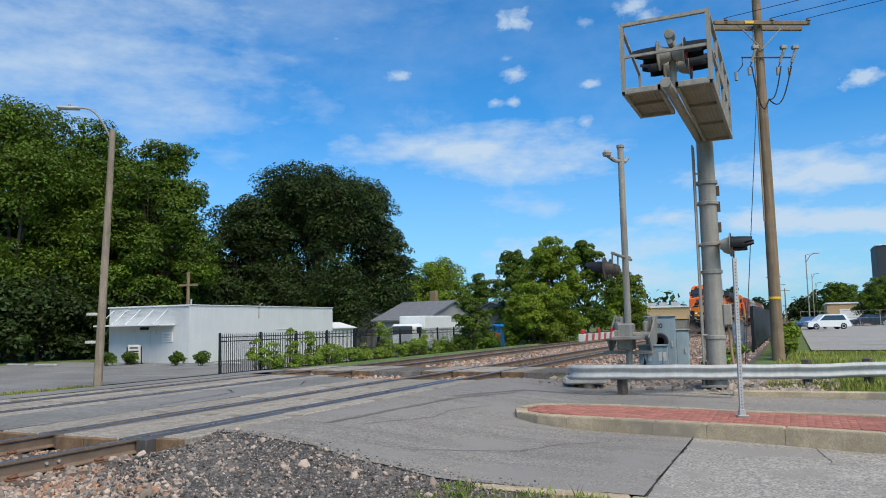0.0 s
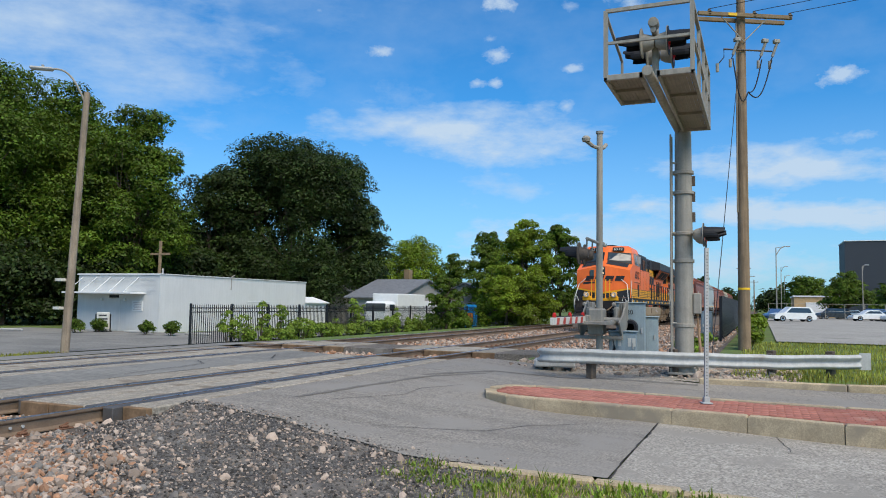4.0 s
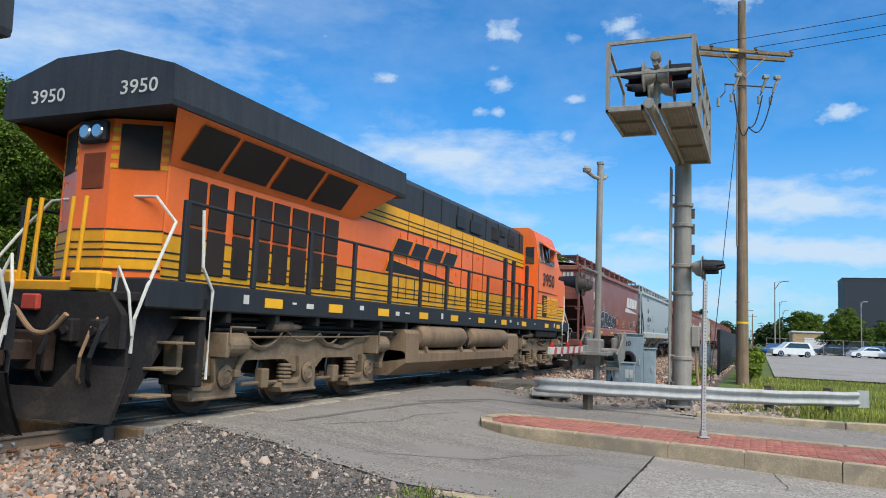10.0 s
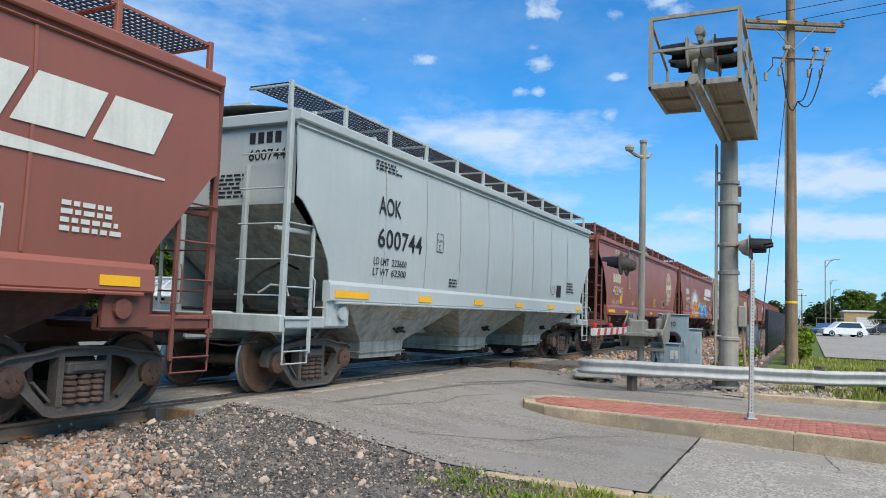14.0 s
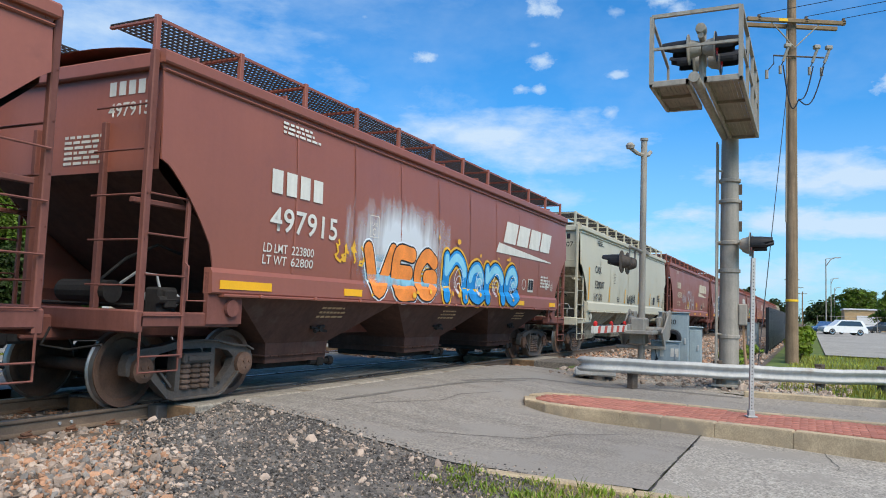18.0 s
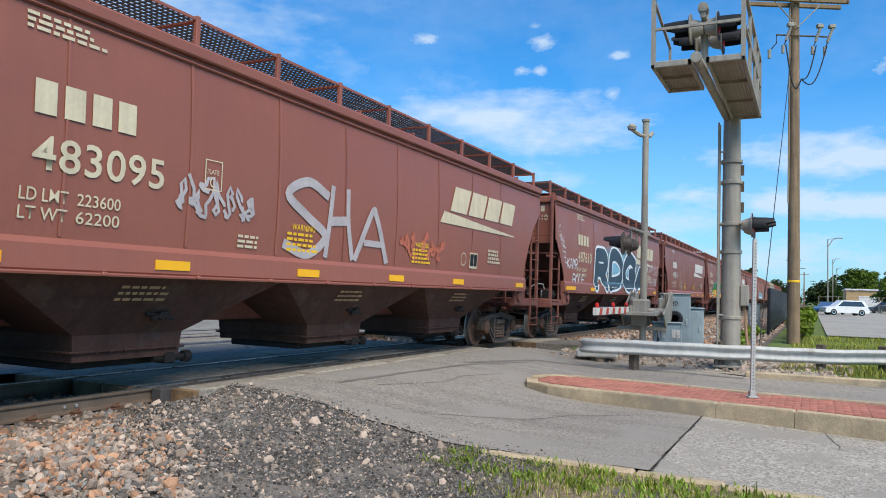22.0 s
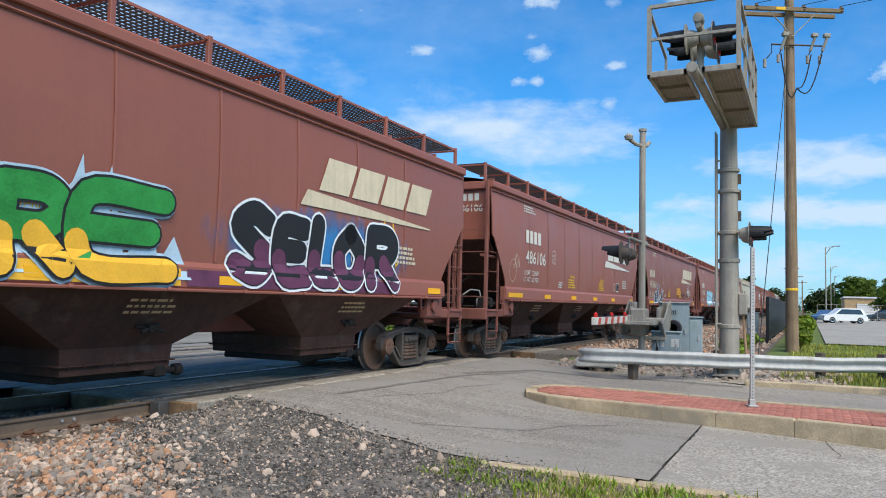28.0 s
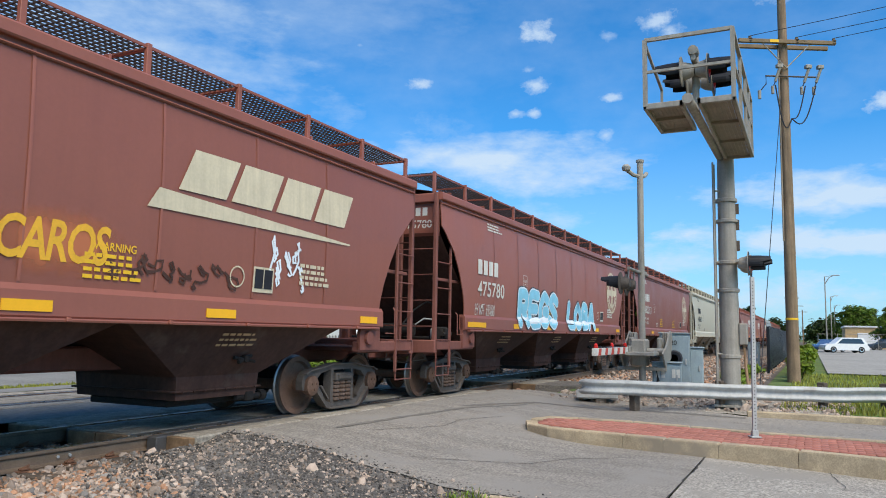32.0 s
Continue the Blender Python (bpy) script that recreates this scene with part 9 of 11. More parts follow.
def gate_signal():
    g = thing("crossing_gate", "grey crossing signal pole with lowered red and white gate arm", "crossing gate", pose(18.36, 3.62, -0.1))
    G = M["galv_dull"]
    part("pole", Shape().rod((0, 0, 0), (0, 0, 5.68), 0.085, 16, 0.075), G, g, "slim grey pole")
    part("pole_cap", Shape().rod((0, 0, 5.66), (0, 0, 5.72), 0.095, 16), G, g)
    s = Shape().tube([(0, 0, 5.30), (-0.2, 0.12, 5.32), (-0.42, 0.25, 5.42)], 0.05, 8).tube([(0, 0, 5.30), (0.25, -0.05, 5.36), (0.40, -0.08, 5.46)], 0.05, 8)
    part("top_bracket", s, G, g)
    part("bell", Shape().lathe([(0.0, 0.0), (0.09, 0.02), (0.11, 0.1), (0.06, 0.16)], "Z", 14, (-0.40, 0.25, 5.38)), G, g)
    part("cross_arm", Shape().rod((-1.35, 0.02, 2.95), (0.85, 0.02, 2.95), 0.035, 10), G, g, "horizontal lamp arm")
    part("arm_box", Shape().box(0.1, 0.5, -0.05, 0.1, 2.90, 3.0, 0.01), G, g)
    for x in (-1.2, -0.6):
        flasher(g, pose(x, 0.22, 2.62), "lamp_shell")
        part("lamp_drop", Shape().rod((x, 0.05, 2.95), (x, 0.06, 2.66), 0.02, 6), G, g)
    # mechanism, counterweights
    part("mechanism_case", Shape().box(-0.25, 0.30, -0.12, 0.24, 0.72, 1.36, 0.04), G, g, "grey gate mechanism case")
    for y in (-0.34, 0.34):
        part("support_arm", Shape().box(-0.5, 0.62, y - 0.03, y + 0.03, 1.0, 1.09, 0.01), G, g)
        part("weight_plate", Shape().box(0.25, 0.60, y - 0.05, y + 0.05, 0.95, 1.40, 0.03), G, g, "counterweight plate")
    part("cross_beam", Shape().box(-0.75, 0.15, -0.40, 0.40, 0.98, 1.06, 0.01), G, g)
    part("cross_beam", Shape().box(-0.05, 0.06, -0.55, 0.6, 0.62, 0.70, 0.01), G, g)
    for y in (-0.52, 0.46):
        part("counterweight_arm", Shape().prism([(-0.3, 1.02), (0.1, 0.62), (0.95, 0.98), (0.98, 1.52), (0.78, 1.56), (0.2, 1.2)], y - 0.02, y + 0.02), G, g, "flat grey counterweight arm")
        for i in range(3):
            part("weight_plate", Shape().box(0.55, 0.92, y - 0.03 + (0.05 + 0.045 * i) * (1 if y < 0 else -1), y + 0.01 + (0.05 + 0.045 * i) * (1 if y < 0 else -1), 1.05, 1.52, 0.015), G, g, "counterweight plate")
    part("gate_hub", Shape().rod((-0.02, -0.5, 1.08), (-0.02, 0.5, 1.08), 0.07, 12), G, g)
    part("arm_bracket", Shape().box(-0.55, 0.0, 0.17, 0.34, 0.98, 1.20, 0.02), G, g, "bracket that holds the arm")
    part("conduit", Shape().tube([(0.05, -0.3, 0.7), (0.1, -0.35, 0.4), (0.0, -0.2, 0.15), (-0.1, 0.0, 0.02)], 0.03, 8), M["black"], g, "black bent hose")
    arm = part("gate_arm", Shape().box(-3.55, -0.2, 0.22, 0.29, 1.02, 1.17, 0.008), M["arm_white"], g, "white gate arm with red bands")
    for i in range(6):
        x = -3.3 + i * 0.55
        part("red_band", Shape().prism([(x, 1.025), (x + 0.2, 1.025), (x + 0.27, 1.165), (x + 0.07, 1.165)], 0.215, 0.222), M["red"], arm)
        part("red_band", Shape().prism([(x, 1.025), (x + 0.2, 1.025), (x + 0.27, 1.165), (x + 0.07, 1.165)], 0.288, 0.296), M["red"], arm)
    for x in (-3.35, -2.0, -0.7):
        l = part("arm_lamp", Shape().lathe([(0.025, 1.16), (0.042, 1.18), (0.042, 1.24), (0.015, 1.27)], "Z", 12, (x, 0.255, 0)), M["lens_red"], arm, "small red arm lamp")
    part("arm_cable", Shape().tube([(-3.3, 0.25, 1.2), (-2.6, 0.25, 1.175), (-1.9, 0.25, 1.2), (-1.2, 0.25, 1.175), (-0.5, 0.25, 1.2)], 0.012, 6), M["cable"], arm)


gate_signal()


def cabinets():
    def cabinet(label, at, w, d, h, foot=0.0):
        c = thing("signal_cabinet", label, "cabinet", at)
        body = part("body", Shape().box(-w / 2, w / 2, -d / 2, d / 2, foot, h, 0.015), M["cabinet"], c)
        part("door", Shape().box(-w / 2 - 0.025, -w / 2 - 0.002, -d / 2 + 0.03, d / 2 - 0.03, foot + 0.05, h - 0.06, 0.008), M["cabinet"], c, "pale blue-grey door")
        part("lid", Shape().box(-w / 2 - 0.04, w / 2 + 0.03, -d / 2 - 0.03, d / 2 + 0.03, h, h + 0.03, 0.01), M["cabinet"], c)
        part("latch", Shape().box(-w / 2 - 0.05, -w / 2 - 0.02, -d / 2 + 0.08, -d / 2 + 0.12, h * 0.5, h * 0.5 + 0.14, 0.006), M["galv"], c)
        return c
    c = cabinet("tall pale blue-grey signal cabinet on a slab", pose(19.6, 3.06, -0.1, 0, 0, 8), 0.55, 0.72, 1.50, 0.1)
    plain_mark(c, "cabinet_number", fit_glyphs("20", 0.15, 0.12), M["decal_black"], Matrix.Translation((-0.306, 0.10, 1.22)) @ FRONT, "black number")
    c2 = cabinet("second tall blue-grey signal cabinet", pose(20.1, 2.62, -0.1, 0, 0, 8), 0.4, 0.34, 1.15, 0.15)
    c3 = cabinet("low grey equipment box with white labels", pose(18.75, 3.12, -0.1, 0, 0, 8), 0.45, 0.66, 0.80, 0.02)
    for y in (0.2, 0.08, -0.16, -0.26):
        part("label_plate", Shape().box(-0.262, -0.252, y - 0.04, y + 0.04, 0.46, 0.66), M["arm_white"], c3, "white label plate")
    hose = thing("coiled_cable", "black coiled cable hanging on the cabinet", "cable", pose(19.22, 3.02, 0.80))
    part("coil", soft_mesh(Shape().lathe([(0.10, -0.05), (0.17, -0.06), (0.20, 0.0), (0.17, 0.06), (0.10, 0.05), (0.10, -0.05)], "X", 24), "coil", M["cable"]), None, hose)
    v = thing("valve_box", "low silver equipment lid beside the gate", "equipment box", pose(16.9, 4.35, -0.06, 0, 0, 15))
    part("body", Shape().box(-0.35, 0.35, -0.45, 0.45, 0.0, 0.16, 0.03), M["galv"], v)
    part("lid", Shape().box(-0.25, 0.25, -0.3, 0.3, 0.16, 0.26, 0.05), M["galv"], v)
    b = cabinet("pale blue-grey cabinet beside the track", pose(37.5, 2.35, -0.17), 0.5, 0.5, 1.3, 0.1)
    for y in (-0.12, 0.02, 0.14):
        for z in (0.35, 0.6):
            part("label_plate", Shape().box(-0.29, -0.28, y - 0.04, y + 0.04, z, z + 0.12), M["arm_white"], b, "white label plate")


cabinets()


def guardrail():
    g = thing("guardrail", "galvanised steel guardrail on short posts", "guardrail")
    pts = [(15.86, 4.40, 0.40), (15.72, 4.30, 0.41), (15.70, 4.14, 0.415), (15.80, 3.88, 0.415), (16.07, 3.29, 0.40), (16.83, 1.67, 0.365), (17.73, -0.27, 0.335), (18.20, -1.30, 0.35), (18.50, -1.94, 0.37)]
    prof = [(0.0, -0.31), (0.02, -0.30), (0.075, -0.265), (0.08, -0.235), (0.01, -0.185), (0.0, -0.155), (0.01, -0.125), (0.08, -0.075), (0.075, -0.045), (0.02, -0.01), (0.0, 0.0)]
    fine = []
    for a, b in zip(pts, pts[1:]):
        n = max(1, int(math.dist(a, b) / 0.3))
        fine += [tuple(a[i] + (b[i] - a[i]) * k / n for i in range(3)) for k in range(n)]
    fine.append(pts[-1])
    rows, back = [], []
    for i, p in enumerate(fine):
        q, o = fine[min(i + 1, len(fine) - 1)], fine[max(i - 1, 0)]
        d = Vector((q[0] - o[0], q[1] - o[1])).normalized()
        nx, ny = d.y, -d.x      # towards the road
        rows.append([(p[0] + nx * a, p[1] + ny * a, p[2] + z + 0.006 * math.sin(i * 1.7)) for a, z in prof])
        back.append([(x - nx * 0.004, y - ny * 0.004, z) for x, y, z in rows[-1]])
    s = Shape().sheet(rows).sheet(back)
    s.smooth = True
    beam = part("beam", s, M["galv"], g, "weathered corrugated steel beam")
    for x, y in ((16.12, 3.33), (16.88, 1.70), (17.78, -0.24), (18.32, -1.42)):
        p = part("guard_post", Shape().box(-0.09, 0.09, -0.075, 0.075, -0.3, 0.42 if y > -2 else 0.46, 0.012), M["tie"], g, "dark timber guard post", at=pose(x + 0.14, y + 0.05, 0, 0, 0, -24))
        part("spacer_block", Shape().box(-0.12, -0.04, -0.06, 0.06, 0.05, 0.36, 0.01), M["tie"], p)
        part("bolt", Shape().rod((-0.22, 0, 0.21), (-0.17, 0, 0.21), 0.02, 8), M["galv"], p)
    e = Shape()
    e.sheet([[(18.50 + 0.05 * k, -1.94 - 0.11 * k, 0.40 - 0.36 * j) for j in (0, 0.5, 1)] for k in (0, 1, 2)])
    e.sheet([[(18.52 + 0.05 * k, -1.93 - 0.11 * k, 0.40 - 0.36 * j) for j in (0, 0.5, 1)] for k in (0, 1, 2)])
    part("end_shoe", e, M["galv"], g, "dented flat end plate")


guardrail()


def sign_post():
    p = thing("sign_post", "bare perforated steel sign post standing in the island", "sign post", pose(11.95, 0.77, -0.1, 0, 0.6, -65))
    s = Shape()
    s.prism([(-0.028, -0.02), (0.028, -0.02), (0.028, 0.024), (0.022, 0.024), (0.022, -0.013), (-0.022, -0.013), (-0.022, 0.024), (-0.028, 0.024)], 0.0, 2.32, "Z")
    part("channel", s, M["galv"], p)
    hole = Shape().box(-0.007, 0.007, -0.0215, -0.0195, -0.007, 0.007).mesh("hole", M["black"])
    for i in range(44):
        part("hole", hole, None, p, at=pose(0, 0, 0.12 + i * 0.0495))
    part("sleeve", Shape().box(-0.045, 0.045, -0.04, 0.04, 0.0, 0.10, 0.006).box(-0.075, 0.075, -0.07, 0.07, 0.0, 0.02, 0.004), M["galv"], p, "square ground sleeve")


sign_post()


def utility_pole():
    bx, by = 28.6, 0.55
    u = thing("utility_pole", "weathered wooden utility pole with crossarm and fuse cutouts", "utility pole", pose(bx, by, 0.1, 0, 0, 28))
    part("pole", soft_mesh(Shape().lathe([(0.215, -0.3), (0.205, 1.0), (0.18, 6.0), (0.14, 13.7), (0.0, 13.72)], "Z", 16), "pole", M["pole_wood"]), None, u, "tall round wooden pole")
    part("tape", Shape().lathe([(0.203, 1.86), (0.209, 1.87), (0.209, 1.93), (0.203, 1.94)], "Z", 16), M["amber"], u, "thin yellow tape")
    part("riser_pipe", Shape().rod((-0.1, 0.25, 4.6), (-0.06, 0.2, 11.5), 0.03, 8), M["pole_grey"], u)
    zc = 11.7
    arm = part("crossarm", Shape().box(-0.32, -0.2, -1.78, 1.72, zc - 0.07, zc + 0.07, 0.01), M["timber"], u, "long wooden crossarm")
    part("crossarm_mate", Shape().box(0.2, 0.32, -1.78, 1.72, zc - 0.07, zc + 0.07, 0.01), M["timber"], u)
    part("arm_plate", Shape().box(-0.335, -0.322, 0.3, 0.62, zc - 0.05, zc + 0.05), M["amber"], arm, "yellow marker plate")
    for k in (-1, 1):
        part("arm_brace", Shape().rod((-0.22, 0, zc - 0.95), (-0.26, k * 0.85, zc - 0.08), 0.022, 6), M["galv_dull"], u)
    for y in (1.3, -0.38, -1.72):
        part("insulator", soft_mesh(Shape().lathe([(0.0, 0.06), (0.05, 0.06), (0.09, 0.1), (0.05, 0.14), (0.10, 0.19), (0.05, 0.24), (0.05, 0.29), (0.0, 0.3)], "Z", 12, (-0.26, y, zc - 0.12)), "insulator", M["tie"]), None, u, "brown insulator")
    part("cutout_bracket", Shape().rod((-0.2, -1.05, zc - 1.25), (-0.2, 0.75, zc - 1.25), 0.03, 6), M["lamp_shell"], u)
    for y in (0.42, -0.62, -1.05):
        c = part("fuse_cutout", Shape().rod((-0.22, y, zc - 1.45), (-0.30, y - 0.16, zc - 0.92), 0.05, 8).box(-0.36, -0.2, y - 0.24, y - 0.02, zc - 0.98, zc - 0.84, 0.02), M["galv_dull"], u, "grey fuse cutout")
        part("arrester", Shape().rod((-0.22, y + 0.1, zc - 1.9), (-0.22, y + 0.1, zc - 1.62), 0.055, 8), M["galv_dull"], u, "small grey arrester")
        part("lead", Shape().tube([(-0.25, y, zc - 1.45), (-0.25, y + 0.12, zc - 1.7), (-0.24, y + 0.1, zc - 1.9)], 0.02, 6), M["cable"], u)
    for k, (y0, sag) in enumerate(((0.45, 0.95), (-0.62, 0.45), (-1.0, 0.75))):
        pts = [(-0.28, y0 + (-0.1 - y0) * t, zc - 1.6 - 1.2 * t - sag * math.sin(math.pi * t) * 0.9) for t in span(0, 1, 10)]
        part("cable_loop", Shape().tube(pts, 0.022, 6), M["cable"], u, "drooping black cable")
    part("arrester", Shape().rod((-0.22, 1.0, zc - 2.1), (-0.22, 1.0, zc - 1.8), 0.06, 8), M["galv_dull"], u)
    part("link", Shape().tube([(-0.22, 1.0, zc - 1.85), (-0.22, 0.75, zc - 1.55), (-0.22, 0.75, zc - 1.25)], 0.02, 6), M["cable"], u)
    return bx, by, zc


BX, BY, ZC = utility_pole()


def wire(name, label, a, b, sag, r):
    pts = [(a[0] + (b[0] - a[0]) * t, a[1] + (b[1] - a[1]) * t, a[2] + (b[2] - a[2]) * t - sag * 4 * t * (1 - t)) for t in span(0, 1, 16)]
    return tagged(part(name, Shape().tube(pts, r, 5), M["cable"]), label, "overhead wire")


for y, dz in ((1.3, 0.28), (-0.38, 0.28), (-1.72, 0.28)):
    wire("overhead_wire", "thin dark overhead wire from the utility pole", (BX - 0.23 - 0.47 * y, BY - 0.12 + 0.88 * y, ZC + dz), (BX - 8, BY + y - 40, ZC + 3.0), 0.7, 0.012)
wire("guy_wire", "thin slanting guy wire of the utility pole", (BX, BY + 0.1, 10.0), (20.2, 1.16, 0.1), 0.0, 0.012)


def lamp_pole():
    base, top, head = Vector((19.57, 22.82, -0.72)), Vector((19.30, 22.05, 8.62)), Vector((18.55, 23.1, 9.35))
    l = thing("street_lamp", "leaning weathered wooden street lamp pole with curved arm", "street lamp", Matrix.Translation(base))
    d = top - base
    part("pole", Shape().rod((0, 0, -0.2), d, 0.155, 14, 0.105), M["pole_grey"], l, "leaning square-topped wooden pole")
    h = head - base
    a = d - Vector((0, 0, 0.5))
    pts = [a.lerp(h, t) + Vector((0, 0, 0.55 * math.sin(math.pi * t) * (1 - 0.2 * t))) for t in span(0, 1, 10)]
    part("arm", Shape().tube(pts, 0.035, 8), M["galv_dull"], l, "curved metal arm")
    dirn = (h - a)
    dirn.z = 0
    dirn.normalize()
    m = Matrix.Translation(h) @ dirn.to_track_quat("X", "Z").to_matrix().to_4x4()
    lampm = Shape().box(-0.15, 0.62, -0.13, 0.13, -0.05, 0.06, 0.04, m)
    hd = part("lamp_head", lampm, M["galv"], l, "flat grey lamp head")
    part("sensor", Shape().rod(h + dirn * 0.2 + Vector((0, 0, 0.05)), h + dirn * 0.2 + Vector((0, 0, 0.14)), 0.05, 8), M["galv_dull"], hd)
    for z in (1.6, 2.6):
        k = d * (z / d.z)
        part("marker_plate", Shape().box(k.x - 0.3, k.x + 0.05, k.y + 0.1, k.y + 0.42, z, z + 0.1, 0.01), M["arm_white"], l, "small pale plate")


lamp_pole()


# ---------------------------------------------------------------- fences
def picket_fence():
    f = thing("iron_fence", "black iron picket fence along the railway", "fence")
    y, z0, h, bay = 20.5, -0.62, 1.74, 2.5
    rail = Shape().box(0, bay, -0.02, 0.02, 0, 0.04).mesh("fence_rail", M["black_iron"])
    post = Shape().box(-0.04, 0.04, -0.04, 0.04, 0, h + 0.04, 0.008).mesh("fence_post", M["black_iron"])
    picket = Shape().box(-0.011, 0.011, -0.011, 0.011, 0.06, h - 0.05).add([(-0.011, -0.011, h - 0.05), (0.011, -0.011, h - 0.05), (0.011, 0.011, h - 0.05), (-0.011, 0.011, h - 0.05), (0, 0, h + 0.03)], [(0, 1, 4), (1, 2, 4), (2, 3, 4), (3, 0, 4)]).mesh("picket", M["black_iron"])
    rest = Shape()
    n = 0
    for i in range(18):
        x = 23.3 + i * bay
        part("fence_post", post, None, f, at=pose(x, y, z0))
        for z in (0.16, h - 0.32, h - 0.16):
            part("fence_rail", rail, None, f, at=pose(x, y, z0 + z))
        for k in range(1, 20):
            px = x + bay * k / 20
            if n < 150:
                part("picket", picket, None, f, at=pose(px, y, z0))
                n += 1
            else:
                rest.box(px - 0.011, px + 0.011, y - 0.011, y + 0.011, z0 + 0.06, z0 + h - 0.01)
    part("fence_post", post, None, f, at=pose(23.3 + 18 * bay, y, z0))
    tagged(part("picket_run", rest, M["black_iron"], f), kind="stuff")


picket_fence()


def slat_fence():
    f = thing("slat_fence", "tall black slatted fence beside the parking lot", "fence")
    y, h = 1.55, 1.85
    slat = Shape().box(-0.06, 0.06, -0.012, 0.012, 0.05, h).mesh("slat", M["black_iron"])
    post = Shape().box(-0.05, 0.05, -0.05, 0.05, 0, h + 0.08, 0.01).mesh("fence_post", M["black_iron"])
    n, x = 0, 34.5
    rest = Shape()
    while x < 100:
        if n < 120:
            part("slat", slat, None, f, at=pose(x, y, 0.0))
        else:
            rest.box(x - 0.06, x + 0.06, y - 0.012, y + 0.012, 0.05, h)
        n += 1
        x += 0.15
    x = 34.45
    while x < 100:
        part("fence_post", post, None, f, at=pose(x, y + 0.06, -0.1))
        x += 2.4
    for z in (0.3, 1.55):
        part("fence_rail", Shape().box(34.45, 100, y + 0.012, y + 0.05, z, z + 0.05), M["black_iron"], f)
    tagged(part("slat_run", rest, M["black_iron"], f), kind="stuff")


slat_fence()


# ---------------------------------------------------------------- buildings
def white_building():
    x0, x1, y0, y1, z0, z1 = 35.2, 51.0, 33.4, 40.1, -0.75, 2.78
    b = thing("white_building", "low white painted brick building with flat roof", "building")
    part("side_wall", Shape().box(x0, x1, y0, y0 + 0.25, z0, z1, 0.0), M["white"], b, "smooth white side wall")
    part("back_wall", Shape().box(x0, x1, y1 - 0.25, y1, z0, z1), M["white"], b)
    part("end_wall", Shape().box(x1 - 0.25, x1, y0 + 0.25, y1 - 0.25, z0, z1), M["white"], b)
    fw = part("front_wall", Shape().box(x0, x0 + 0.25, y0 + 0.25, y1 - 0.25, z0, z1), M["white"], b, "white painted brick front")
    brick = Shape().box(-0.012, 0.0, -0.098, 0.098, -0.03, 0.03, 0.004).mesh("brick", M["white_brick"])
    rng = random.Random(2)
    n = 0
    z = 1.62
    while z < z1 - 0.12 and n < 300:
        y = y0 + 0.35 + (0.1 if int(z / 0.075) % 2 else 0)
        while y < y1 - 0.3 and n < 300:
            if y < y0 + 2.2 or z > 2.2:
                part("brick", brick, None, fw, at=pose(x0 - 0.002 + rng.uniform(-0.002, 0.002), y, z))
                n += 1
            y += 0.205
        z += 0.075
    part("roof", Shape().box(x0 - 0.06, x1 + 0.06, y0 - 0.06, y1 + 0.06, z1, z1 + 0.06, 0.01), M["white"], b)
    part("gutter_line", Shape().box(x0 - 0.09, x0 - 0.06, y0 - 0.06, y1 + 0.06, z1 - 0.02, z1 + 0.05), M["offwhite"], b)
    # canopy with sloping stays
    can = part("canopy", Shape().box(x0 - 1.25, x0, y0 + 1.1, y1, 1.58, 1.68, 0.01), M["offwhite"], b, "thin white canopy")
    for y in span(y0 + 1.7, y1 - 0.4, 4):
        part("canopy_stay", Shape().rod((x0 - 1.2, y, 1.68), (x0, y, 2.62), 0.02, 6), M["offwhite"], can)
    d = part("door", Shape().box(x0 - 0.03, x0, y0 + 3.1, y0 + 4.1, z0 + 0.05, 1.28, 0.01), M["white"], b, "plain white door")
    part("door_handle", Shape().rod((x0 - 0.08, y0 + 3.95, 0.25), (x0 - 0.03, y0 + 3.95, 0.25), 0.04, 8).rod((x0 - 0.08, y0 + 3.95, 0.42), (x0 - 0.03, y0 + 3.95, 0.42), 0.035, 8), M["black"], d)
    part("door_transom", Shape().box(x0 - 0.05, x0, y0 + 3.25, y0 + 4.0, 1.34, 1.50, 0.01), M["black"], b, "dark transom light")
    sg = part("wall_sign", Shape().box(x0 - 0.04, x0, y0 + 1.25, y0 + 2.1, 0.55, 1.18, 0.01), M["offwhite"], b, "small grey wall sign")
    for i in range(5):
        part("sign_line", Shape().box(x0 - 0.045, x0 - 0.04, y0 + 1.35, y0 + 2.0 - 0.08 * (i % 2), 0.63 + i * 0.1, 0.67 + i * 0.1), M["g_grey"], sg)
    part("wall_lamp", Shape().box(x0 - 0.15, x0, y0 + 4.5, y0 + 4.65, 1.15, 1.3, 0.02), M["offwhite"], b)
    part("wall_lamp", Shape().box(x0 - 0.15, x0, y0 + 2.6, y0 + 2.75, 1.15, 1.3, 0.02), M["offwhite"], b)
    part("vent_pipe", Shape().rod((x0 + 0.6, y0 + 0.4, z1), (x0 + 0.6, y0 + 0.4, z1 + 0.4), 0.05, 8), M["galv"], b)
    part("service_mast", Shape().tube([(x0 + 6.6, y0 - 0.03, 2.0), (x0 + 6.6, y0 - 0.05, z1 + 0.1), (x0 + 6.9, y0 - 0.1, z1 + 0.25)], 0.03, 6), M["galv_dull"], b)
    part("wall_ledge", Shape().box(x0 + 8.5, x0 + 11.0, y0 - 0.03, y0, 1.2, 1.26), M["offwhite"], b)
    c = thing("wooden_cross", "plain wooden cross standing on the building's roof", "cross", pose(41.0, 39.0, 2.84))
